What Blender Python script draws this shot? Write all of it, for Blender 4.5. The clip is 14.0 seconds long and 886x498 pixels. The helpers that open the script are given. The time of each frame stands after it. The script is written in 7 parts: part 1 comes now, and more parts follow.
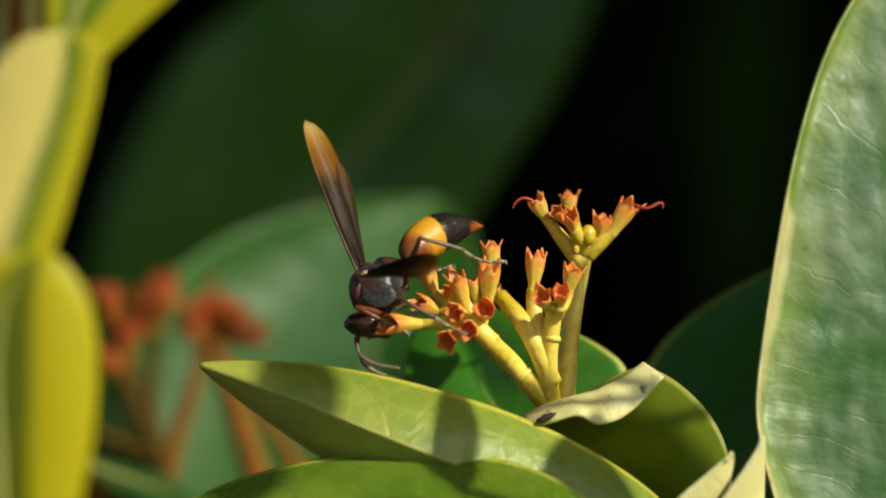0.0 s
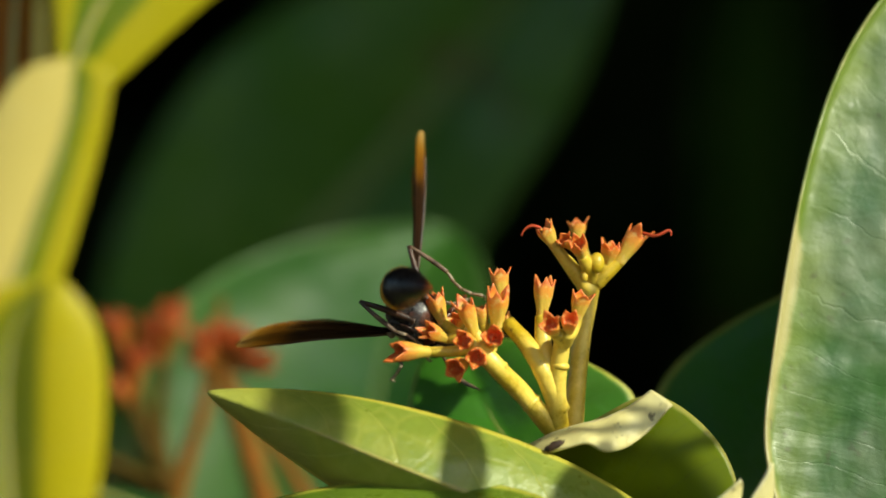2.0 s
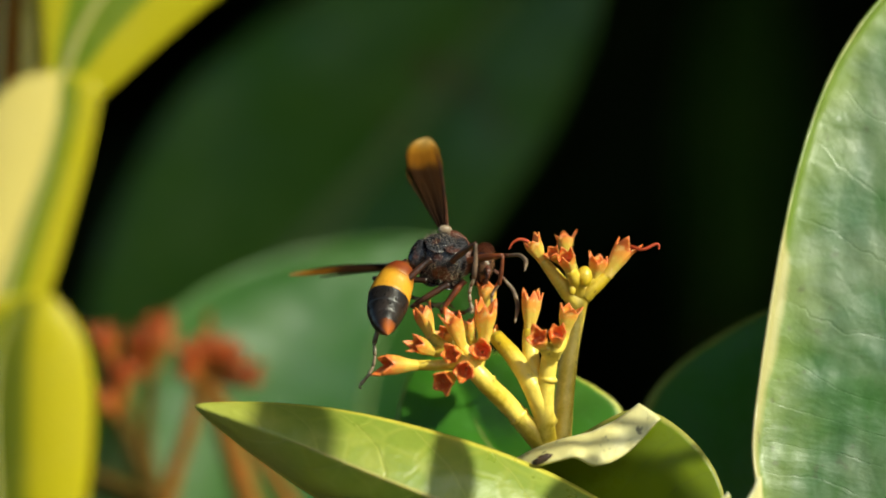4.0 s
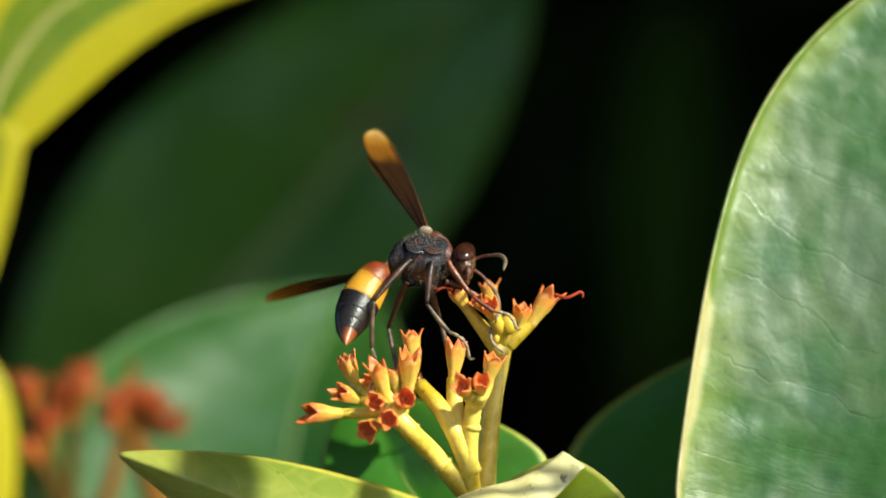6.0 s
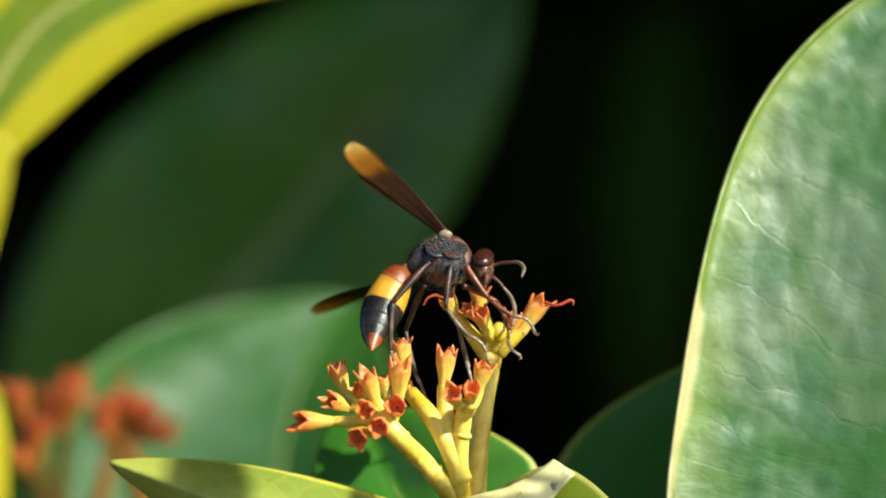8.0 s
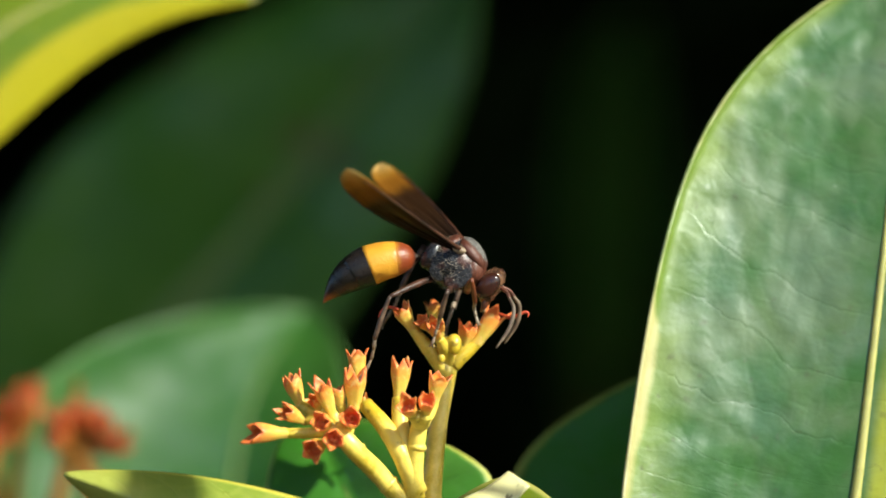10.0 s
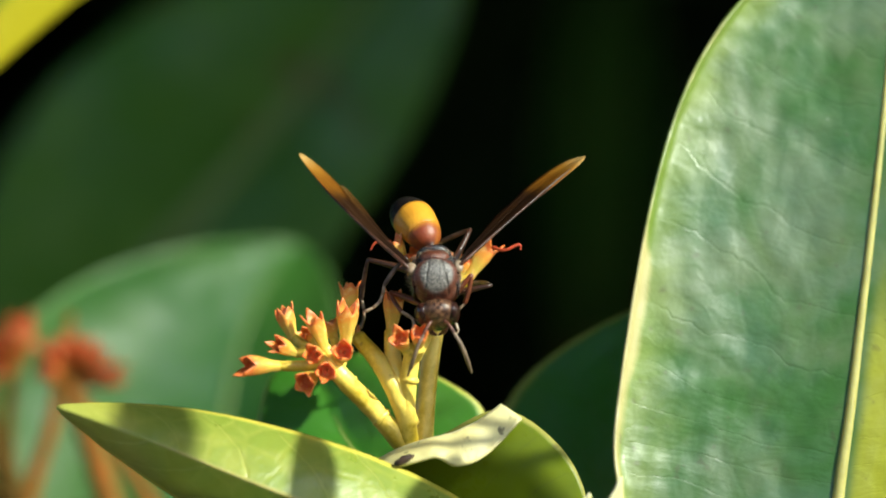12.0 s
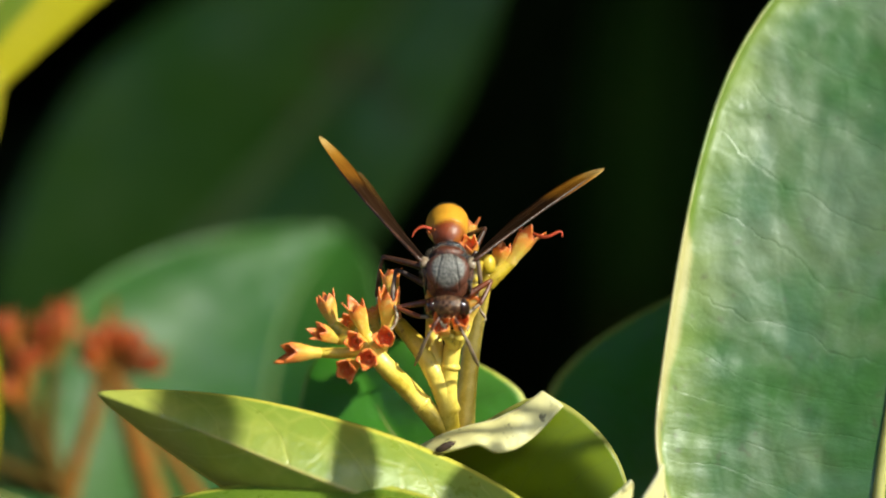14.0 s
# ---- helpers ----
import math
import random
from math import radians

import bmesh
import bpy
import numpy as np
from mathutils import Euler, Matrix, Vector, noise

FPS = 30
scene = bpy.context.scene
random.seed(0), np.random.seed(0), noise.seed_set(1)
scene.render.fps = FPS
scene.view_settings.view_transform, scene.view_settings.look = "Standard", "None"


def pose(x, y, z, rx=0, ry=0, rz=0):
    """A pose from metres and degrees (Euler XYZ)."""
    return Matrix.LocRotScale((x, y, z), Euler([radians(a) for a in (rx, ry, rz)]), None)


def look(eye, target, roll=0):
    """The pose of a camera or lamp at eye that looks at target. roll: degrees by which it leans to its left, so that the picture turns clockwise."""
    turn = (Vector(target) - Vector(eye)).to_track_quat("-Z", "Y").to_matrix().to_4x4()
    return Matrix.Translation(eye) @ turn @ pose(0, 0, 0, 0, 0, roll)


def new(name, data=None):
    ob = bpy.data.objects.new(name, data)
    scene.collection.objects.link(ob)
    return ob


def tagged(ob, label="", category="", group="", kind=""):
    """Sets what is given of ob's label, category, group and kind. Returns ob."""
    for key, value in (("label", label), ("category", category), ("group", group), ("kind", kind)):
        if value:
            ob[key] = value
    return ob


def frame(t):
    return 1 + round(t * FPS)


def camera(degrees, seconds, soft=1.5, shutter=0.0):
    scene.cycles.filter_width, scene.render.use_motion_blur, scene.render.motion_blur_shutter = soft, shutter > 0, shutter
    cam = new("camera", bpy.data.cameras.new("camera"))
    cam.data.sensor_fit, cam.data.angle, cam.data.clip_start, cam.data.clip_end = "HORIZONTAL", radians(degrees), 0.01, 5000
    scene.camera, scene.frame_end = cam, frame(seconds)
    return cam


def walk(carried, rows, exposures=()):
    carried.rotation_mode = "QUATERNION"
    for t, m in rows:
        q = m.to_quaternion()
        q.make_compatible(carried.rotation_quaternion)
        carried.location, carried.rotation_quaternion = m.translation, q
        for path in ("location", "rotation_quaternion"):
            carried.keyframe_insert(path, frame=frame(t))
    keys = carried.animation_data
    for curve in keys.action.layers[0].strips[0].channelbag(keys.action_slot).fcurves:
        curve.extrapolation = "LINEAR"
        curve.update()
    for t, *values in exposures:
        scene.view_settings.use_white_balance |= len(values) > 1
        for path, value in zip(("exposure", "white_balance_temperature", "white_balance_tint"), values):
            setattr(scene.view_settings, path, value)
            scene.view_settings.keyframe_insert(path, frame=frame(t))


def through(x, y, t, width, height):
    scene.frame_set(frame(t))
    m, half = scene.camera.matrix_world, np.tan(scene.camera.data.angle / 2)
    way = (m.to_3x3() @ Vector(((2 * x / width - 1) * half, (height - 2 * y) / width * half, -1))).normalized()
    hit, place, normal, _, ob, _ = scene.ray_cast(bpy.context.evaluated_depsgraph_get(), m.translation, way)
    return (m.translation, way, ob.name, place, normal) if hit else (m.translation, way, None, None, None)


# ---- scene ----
cam = camera(10.85, 14.0, 1.8, 0.5)
cam.data.dof.use_dof = True
cam.data.dof.focus_distance = 0.497
cam.data.dof.aperture_fstop = 11.0
walk(cam, [
    (0.0, pose(0, -0.5, 0.93, 89.660, 0, 1.819)),
    (0.5, pose(0, -0.5, 0.93, 89.910, 0, 1.861)),
    (0.8, pose(0, -0.5, 0.93, 89.819, 0, 1.909)),
    (1.0, pose(0, -0.5, 0.93, 89.875, 0, 2.083)),
    (1.2, pose(0, -0.5, 0.93, 89.889, 0, 2.131)),
    (1.5, pose(0, -0.5, 0.93, 89.931, 0, 2.062)),
    (1.8, pose(0, -0.5, 0.93, 89.993, 0, 1.972)),
    (2.0, pose(0, -0.5, 0.93, 90.000, 0, 1.923)),
    (2.2, pose(0, -0.5, 0.93, 90.007, 0, 1.930)),
    (4.3, pose(0, -0.5, 0.93, 90.257, 0, 1.680)),
    (4.5, pose(0, -0.5, 0.93, 90.361, 0, 1.562)),
    (4.6, pose(0, -0.5, 0.93, 90.382, 0, 1.541)),
    (5.0, pose(0, -0.5, 0.93, 90.437, 0, 1.479)),
    (5.2, pose(0, -0.5, 0.93, 90.507, 0, 1.284)),
    (5.5, pose(0, -0.5, 0.93, 90.653, 0, 0.986)),
    (6.0, pose(0, -0.5, 0.93, 90.757, 0, 0.840)),
    (6.5, pose(0, -0.5, 0.93, 90.653, 0, 0.604)),
    (7.0, pose(0, -0.5, 0.93, 90.632, 0, 0.722)),
    (7.5, pose(0, -0.5, 0.93, 90.590, 0, 0.701)),
    (8.0, pose(0, -0.5, 0.93, 90.854, 0, 0.722)),
    (8.5, pose(0, -0.5, 0.93, 90.972, 0, 0.417)),
    (8.7, pose(0, -0.5, 0.93, 91.041, 0, 0.333)),
    (10.8, pose(0, -0.5, 0.93, 90.861, 0, -0.118)),
    (11.0, pose(0, -0.5, 0.93, 90.798, 0, -0.243)),
    (11.2, pose(0, -0.5, 0.93, 90.729, 0, -0.215)),
    (11.5, pose(0, -0.5, 0.93, 90.535, 0, 0.000)),
    (12.0, pose(0, -0.5, 0.93, 90.174, 0, 0.076)),
    (12.5, pose(0, -0.5, 0.93, 90.000, 0, 0.000)),
    (13.0, pose(0, -0.5, 0.93, 90.132, 0, 0.097)),
    (13.5, pose(0, -0.5, 0.93, 90.215, 0, 0.458)),
    (14.0, pose(0, -0.5, 0.93, 90.014, 0, 0.583)),
], [(0.0, 0.04, 6450, 0), (2.2, 0.18, 6400, 0), (5.0, 0.48, 6100, 2), (6.5, 0.67, 5800, 4), (11.0, 0.79, 5750, 5), (12.5, 0.71, 5800, 5), (14.0, 0.54, 5850, 4)])

# ---- light ----
SUN = Vector((0.66, -0.50, 0.56)).normalized()
world = bpy.data.worlds.new("sky")
scene.world = world
world.use_nodes = True
wn = world.node_tree.nodes
sky = wn.new("ShaderNodeTexSky")
sky.sky_type, sky.sun_disc = "NISHITA", False
sky.sun_elevation = math.asin(SUN.z)
sky.dust_density, sky.ozone_density = 1.4, 1.2
sky.sun_rotation = math.atan2(SUN.x, SUN.y)
wn["Background"].inputs["Strength"].default_value = 0.10
world.node_tree.links.new(sky.outputs[0], wn["Background"].inputs["Color"])
sun = new("sun", bpy.data.lights.new("sun", "SUN"))
sun.data.energy, sun.data.angle, sun.data.color = 4.9, radians(0.5), (1.0, 0.93, 0.73)
sun.matrix_world = look(SUN * 3, (0, 0, 0))


# ---- materials ----
def rgb(c):
    return (c[0], c[1], c[2], 1.0)


class Nodes:
    """A node material in the making."""

    def __init__(self, name):
        self.mat = bpy.data.materials.new(name)
        self.mat.use_nodes = True
        self.tree = self.mat.node_tree
        self.bsdf = self.tree.nodes["Principled BSDF"]
        self.out = self.tree.nodes["Material Output"]

    def add(self, kind, **props):
        n = self.tree.nodes.new("ShaderNode" + kind)
        for k, v in props.items():
            setattr(n, k, v)
        return n

    def put(self, a, b):
        self.tree.links.new(a, b)

    def val(self, socket, v):
        if isinstance(v, (int, float)):
            socket.default_value = v
        elif isinstance(v, tuple):
            socket.default_value = rgb(v)
        else:
            self.put(v, socket)

    def math(self, op, a, b=0.0, c=0.0):
        n = self.add("Math", operation=op)
        for i, v in enumerate((a, b, c)):
            self.val(n.inputs[i], v)
        return n.outputs[0]

    def ramp(self, v, a, b, lo=0.0, hi=1.0):
        n = self.add("MapRange", interpolation_type="SMOOTHSTEP")
        for i, x in enumerate((v, a, b, lo, hi)):
            self.val(n.inputs[i], x)
        return n.outputs[0]

    def mix(self, f, a, b):
        n = self.add("Mix", data_type="RGBA")
        self.val(n.inputs["Factor"], f)
        self.val(n.inputs["A"], a)
        self.val(n.inputs["B"], b)
        return n.outputs["Result"]

    def noise(self, scale, detail=3.0, rough=0.5, vec=None, distort=0.0):
        n = self.add("TexNoise")
        n.inputs["Scale"].default_value, n.inputs["Detail"].default_value = scale, detail
        n.inputs["Roughness"].default_value, n.inputs["Distortion"].default_value = rough, distort
        self.put(vec or self.pos(), n.inputs["Vector"])
        return n.outputs["Fac"]

    def pos(self):
        return self.add("TexCoord").outputs["Object"]

    def uv(self):
        s = self.add("SeparateXYZ")
        self.put(self.add("TexCoord").outputs["UV"], s.inputs[0])
        return s.outputs[0], s.outputs[1]

    def bump(self, height, strength, dist):
        n = self.add("Bump")
        n.inputs["Strength"].default_value, n.inputs["Distance"].default_value = strength, dist
        self.put(height, n.inputs["Height"])
        self.put(n.outputs[0], self.bsdf.inputs["Normal"])
        return n.outputs[0]


def leaf_material(name, green, pale, rim, vein, rough=0.34, through=(0.30, 0.42, 0.03), glow=0.3, veins=9.0, relief=1.0,
                  rim_at=0.93, spots=0.0, sheen=0.5, net_mix=0.16, slant=1.3, ribs=0.5, rim_more=0.0, patch=0.0, spot_size=700.0, spot_at=0.66, spot_colour=(0.05, 0.03, 0.012), flecks=0.0, vein_depth=0.3, lumps=0.9, uneven=0.12, margin=0.0, cream=0.0, wrinkle=0.0):
    """A waxy leaf. UV: u along the midrib, v from -1 to 1 across. Pale stretches, a light rim, netted side veins in relief."""
    m = Nodes(name)
    u, v = m.uv()
    av = m.math("ABSOLUTE", v)
    wob = m.noise(120.0, 4.0)
    phase = m.math("ADD", m.math("MULTIPLY_ADD", u, veins, m.math("MULTIPLY", m.math("POWER", av, 1.3), -slant)), m.math("MULTIPLY", wob, veins * 0.055))
    phase = m.math("ADD", phase, m.math("MULTIPLY", m.math("GREATER_THAN", v, 0.0), 0.43))
    side = m.math("PINGPONG", phase, 0.5)
    line = m.math("MULTIPLY", m.ramp(side, 0.004, 0.026, 1.0, 0.0), m.ramp(av, 0.8, 0.95, 1.0, 0.2))
    net = m.add("TexVoronoi", feature="DISTANCE_TO_EDGE")
    net.inputs["Scale"].default_value = 260.0
    m.put(m.pos(), net.inputs["Vector"])
    fine = m.ramp(net.outputs["Distance"], 0.0, 0.12, 1.0, 0.0)
    blot = m.noise(55.0, 4.0, 0.6)
    col = m.mix(m.ramp(blot, 0.40, 0.62), green, pale)
    col = m.mix(m.math("MULTIPLY", fine, net_mix), col, vein)
    col = m.mix(m.math("MULTIPLY", line, ribs), col, vein)
    # rim_more widens the pale margin's colour over its sunlit stretch
    far = m.math("ADD", m.math("MULTIPLY_ADD", m.noise(300.0, 2.0), 0.05, av), m.math("MULTIPLY", m.ramp(u, 0.60, 0.64, rim_more, 0.0), m.ramp(u, 0.40, 0.57, 0.5, 1.0)))
    edge = m.ramp(far, rim_at, rim_at + 0.05)
    col = m.mix(edge, col, rim)
    # cream colours one half of the blade to imitate sun glare
    if cream:
        col = m.mix(m.ramp(v, 0.02, -0.06, 0.0, cream), col, (0.80, 0.65, 0.18))
    # yellow patch on one half: sunlight glowing through the blade, painted as colour
    if patch:
        where = m.math("MULTIPLY", m.ramp(v, 0.02, 0.10), m.ramp(m.math("MULTIPLY_ADD", m.noise(40.0, 3.0), 0.3, u), 0.80, 0.62))
        col = m.mix(m.math("MULTIPLY", where, patch), col, (0.36, 0.37, 0.010))
    if margin:
        near = m.math("MULTIPLY_ADD", m.noise(75.0, 4.0, 0.6), 0.5, m.math("MULTIPLY", v, -1.0))
        col = m.mix(m.ramp(near, 0.92, 1.22, 0.0, margin), col, (0.20, 0.27, 0.020))
        col = m.mix(edge, col, rim)
    if spots:
        sp = m.noise(spot_size, 2.0)
        col = m.mix(m.ramp(sp, spot_at, spot_at + 0.08, 0.0, spots), col, spot_colour)
    if flecks:
        dots = m.add("TexVoronoi")
        dots.inputs["Scale"].default_value = 130.0
        m.put(m.pos(), dots.inputs["Vector"])
        some = m.math("MULTIPLY", m.ramp(dots.outputs["Distance"], 0.03, 0.05, 1.0, 0.0), m.ramp(m.noise(90.0, 1.0), 0.5, 0.56))
        col = m.mix(m.math("MULTIPLY", some, flecks), col, (0.6, 0.62, 0.5))
    m.put(col, m.bsdf.inputs["Base Color"])
    gloss = m.math("MULTIPLY_ADD", m.noise(900.0, 3.0), 0.18, rough - 0.09)
    wax = m.noise(70.0, 4.0, 0.6, distort=0.6)
    m.put(m.math("MULTIPLY_ADD", m.ramp(wax, 0.3, 0.7), uneven, m.math("SUBTRACT", gloss, uneven / 2)), m.bsdf.inputs["Roughness"])
    m.put(m.ramp(wax, 0.28, 0.66, sheen * 1.3, sheen * 0.35), m.bsdf.inputs["Specular IOR Level"])
    h = m.math("ADD", m.math("MULTIPLY", line, -vein_depth), m.math("MULTIPLY", fine, -0.10))
    h = m.math("ADD", h, m.math("MULTIPLY", m.noise(420.0, 4.0, 0.6), lumps))
    h = m.math("ADD", h, m.math("MULTIPLY", m.noise(1500.0, 2.0), 0.12))
    if wrinkle:
        fold = m.add("CombineXYZ")
        m.put(m.math("MULTIPLY", phase, 7.0), fold.inputs[0])
        m.put(m.math("MULTIPLY", v, 9.0), fold.inputs[1])
        h = m.math("ADD", h, m.math("MULTIPLY", m.noise(1.0, 4.0, 0.6, fold.outputs[0], 0.5), wrinkle))
    nrm = m.bump(h, 0.55 * relief, 0.0004)
    tr = m.add("BsdfTranslucent")
    m.put(m.mix(edge, through, rim), tr.inputs["Color"])
    mx = m.add("MixShader")
    mx.inputs[0].default_value = glow
    m.put(m.bsdf.outputs[0], mx.inputs[1])
    m.put(tr.outputs[0], mx.inputs[2])
    m.put(mx.outputs[0], m.out.inputs["Surface"])
    return m.mat


def plain(name, a, b, rough, scale=400.0, relief=0.3, spec=0.5, glow=0.0, grain=0.0001):
    m = Nodes(name)
    n = m.noise(scale, 4.0, 0.6)
    m.put(m.mix(m.ramp(n, 0.35, 0.65), a, b), m.bsdf.inputs["Base Color"])
    m.put(m.math("MULTIPLY_ADD", m.noise(scale * 3), 0.2, rough - 0.1), m.bsdf.inputs["Roughness"])
    m.bsdf.inputs["Specular IOR Level"].default_value = spec
    m.bump(m.noise(scale * 6, 3.0), relief, grain)
    if glow:
        m.bsdf.inputs["Subsurface Weight"].default_value = glow
        m.bsdf.inputs["Subsurface Radius"].default_value = (0.0012, 0.0008, 0.0002)
        m.bsdf.inputs["Subsurface Scale"].default_value = 1.0
    return m.mat


GREEN = leaf_material("leaf_green", (0.026, 0.102, 0.009), (0.094, 0.150, 0.055), (0.43, 0.39, 0.16), (0.03, 0.09, 0.018), rough=0.52, sheen=1.1, uneven=0.22,
                      glow=0.12, veins=17.0, slant=1.5, rim_at=1.010, rim_more=0.080, net_mix=0.05, ribs=0.16, vein_depth=0.17, lumps=0.5, margin=0.65, relief=0.55, patch=0.9, flecks=0.3, spots=0.35, wrinkle=0.4)
GREEN_PALE = leaf_material("leaf_pale_green", (0.21, 0.275, 0.030), (0.33, 0.35, 0.052), (0.55, 0.50, 0.06), (0.48, 0.47, 0.09), glow=0.13, veins=7.0,
                           through=(0.34, 0.42, 0.02), net_mix=0.18, ribs=0.35, rough=0.38, sheen=1.3, uneven=0.2)
GREEN_DARK = leaf_material("leaf_dark_green", (0.060, 0.150, 0.013), (0.092, 0.190, 0.022), (0.07, 0.15, 0.03), (0.04, 0.10, 0.025), glow=0.10, rim_at=0.985,
                           rough=0.45, net_mix=0.05, sheen=0.38, spots=0.55, spot_size=60.0, spot_at=0.61, spot_colour=(0.12, 0.060, 0.020))
YELLOW = leaf_material("leaf_yellow", (0.16, 0.20, 0.008), (0.20, 0.23, 0.008), (0.53, 0.46, 0.008), (0.30, 0.30, 0.02), through=(0.44, 0.37, 0.008), rim_at=0.36, glow=0.35, relief=0.5)
YELLOW_EDGED = leaf_material("leaf_yellow_edged", (0.13, 0.22, 0.012), (0.18, 0.25, 0.013), (0.52, 0.46, 0.010), (0.3, 0.34, 0.04), through=(0.4, 0.40, 0.012), rim_at=0.46, glow=0.3, relief=0.5)
GLARE_HALVED = leaf_material("leaf_glare_halved", (0.16, 0.24, 0.010), (0.20, 0.27, 0.012), (0.50, 0.44, 0.010), (0.4, 0.40, 0.06), through=(0.4, 0.40, 0.03), rim_at=0.46, glow=0.3, relief=0.5, cream=1.0)
# greener, darker midrib: shade on the back leaves is put into its colour
RIB_SHADED = plain("leaf_rib_shaded", (0.16, 0.22, 0.05), (0.13, 0.19, 0.04), 0.5)
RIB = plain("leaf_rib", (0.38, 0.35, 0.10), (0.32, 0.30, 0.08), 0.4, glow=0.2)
# orange and olive stalks at the back, darkened in colour to look shaded
STEM_BACK = plain("stem_orange_shaded", (0.24, 0.085, 0.012), (0.17, 0.08, 0.012), 0.6, spec=0.08)
STEM_DIM = plain("stem_olive_shaded", (0.10, 0.055, 0.008), (0.075, 0.045, 0.006), 0.6, spec=0.08)
RED = plain("petal_red", (0.50, 0.05, 0.02), (0.40, 0.07, 0.02), 0.5)
EARTH = plain("earth", (0.045, 0.033, 0.022), (0.03, 0.022, 0.014), 0.9, 30.0, 0.6)

OLIVE = leaf_material("leaf_olive", (0.15, 0.20, 0.006), (0.20, 0.25, 0.008), (0.45, 0.42, 0.10), (0.10, 0.14, 0.03), glow=0.45, through=(0.44, 0.56, 0.03), spots=0.5, relief=0.5, sheen=0.25)
GREEN_BACK = leaf_material("leaf_back_green", (0.026, 0.105, 0.011), (0.045, 0.130, 0.017), (0.15, 0.28, 0.08), (0.06, 0.15, 0.04), rim_at=0.975, rough=0.40, net_mix=0.05, sheen=0.75, ribs=0.03, vein_depth=0.1)
GREEN_DEEP = leaf_material("leaf_deep_green", (0.055, 0.200, 0.014), (0.080, 0.225, 0.024), (0.50, 0.50, 0.09), (0.10, 0.19, 0.05), rim_at=0.965, rough=0.42, net_mix=0.07, sheen=0.5, wrinkle=0.4)
GREEN_FRONT = leaf_material("leaf_front_green", (0.11, 0.19, 0.012), (0.17, 0.25, 0.022), (0.50, 0.50, 0.06), (0.20, 0.29, 0.05), glow=0.2, rough=0.32, sheen=1.3, net_mix=0.10, wrinkle=0.7, uneven=0.25)
UNDER = leaf_material("leaf_underside", (0.72, 0.64, 0.27), (0.80, 0.74, 0.40), (0.80, 0.76, 0.45), (0.6, 0.55, 0.25), glow=0.08, spots=0.8, through=(0.5, 0.5, 0.1), rough=0.5)
DRY = leaf_material("leaf_dry", (0.36, 0.115, 0.008), (0.42, 0.17, 0.010), (0.30, 0.14, 0.015), (0.20, 0.09, 0.015), through=(0.36, 0.16, 0.012), glow=0.35, relief=0.5, sheen=0.2)


def calyx_material(name, low, mid_, top):
    m = Nodes(name)
    u, v = m.uv()
    w = m.math("MULTIPLY_ADD", m.noise(1500.0, 3.0), 0.35, m.math("ADD", v, -0.17))
    rnd = m.math("MULTIPLY", m.add("ObjectInfo").outputs["Random"], 0.16)
    w = m.math("ADD", w, rnd)
    col = m.mix(m.ramp(w, 0.42, 0.68), low, mid_)
    col = m.mix(m.ramp(w, 0.72, 0.95), col, top)
    pale = m.noise(2600.0, 2.0)
    col = m.mix(m.ramp(pale, 0.54, 0.70, 0.0, 0.6), col, (0.80, 0.55, 0.20))
    m.put(col, m.bsdf.inputs["Base Color"])
    m.bsdf.inputs["Roughness"].default_value = 0.42
    m.bsdf.inputs["Subsurface Weight"].default_value = 0.3
    m.bsdf.inputs["Subsurface Radius"].default_value = (0.0010, 0.0005, 0.0002)
    m.bsdf.inputs["Subsurface Scale"].default_value = 1.0
    m.bump(m.noise(3000.0, 3.0), 0.5, 0.0001)
    return m.mat


def stem_material(name, lit, green, spot):
    """Fleshy stalk: yellow with greener stretches, sunlit and shaded tones mixed into its colour, fine lengthwise
    streaks and small scars.
    """
    m = Nodes(name)
    big, fine = m.noise(140.0, 2.0), m.noise(1300.0, 4.0, 0.65)
    col = m.mix(m.ramp(m.math("MULTIPLY_ADD", fine, 0.35, m.math("MULTIPLY", big, 0.8)), 0.46, 0.70), lit, green)
    col = m.mix(m.ramp(m.noise(900.0, 1.0), 0.70, 0.78, 0.0, 0.6), col, spot)
    m.put(col, m.bsdf.inputs["Base Color"])
    m.put(m.math("MULTIPLY_ADD", fine, 0.25, 0.22), m.bsdf.inputs["Roughness"])
    m.bsdf.inputs["Subsurface Weight"].default_value = 0.05
    m.bsdf.inputs["Subsurface Radius"].default_value = (0.0010, 0.0007, 0.0002)
    m.bsdf.inputs["Subsurface Scale"].default_value = 1.0
    m.bump(m.math("ADD", m.noise(1800.0, 3.0), m.math("MULTIPLY", m.noise(500.0, 2.0), 1.2)), 0.5, 0.00015)
    return m.mat


STEM = stem_material("stem_yellow", (0.80, 0.60, 0.10), (0.52, 0.36, 0.016), (0.20, 0.12, 0.02))
CALYX = calyx_material("calyx", (0.66, 0.46, 0.07), (0.74, 0.31, 0.045), (0.66, 0.155, 0.030))
# darker copy of the calyx colours, for back heads that should look shaded
CALYX_SHADED = calyx_material("calyx_shaded", (0.33, 0.11, 0.010), (0.38, 0.070, 0.006), (0.38, 0.050, 0.005))



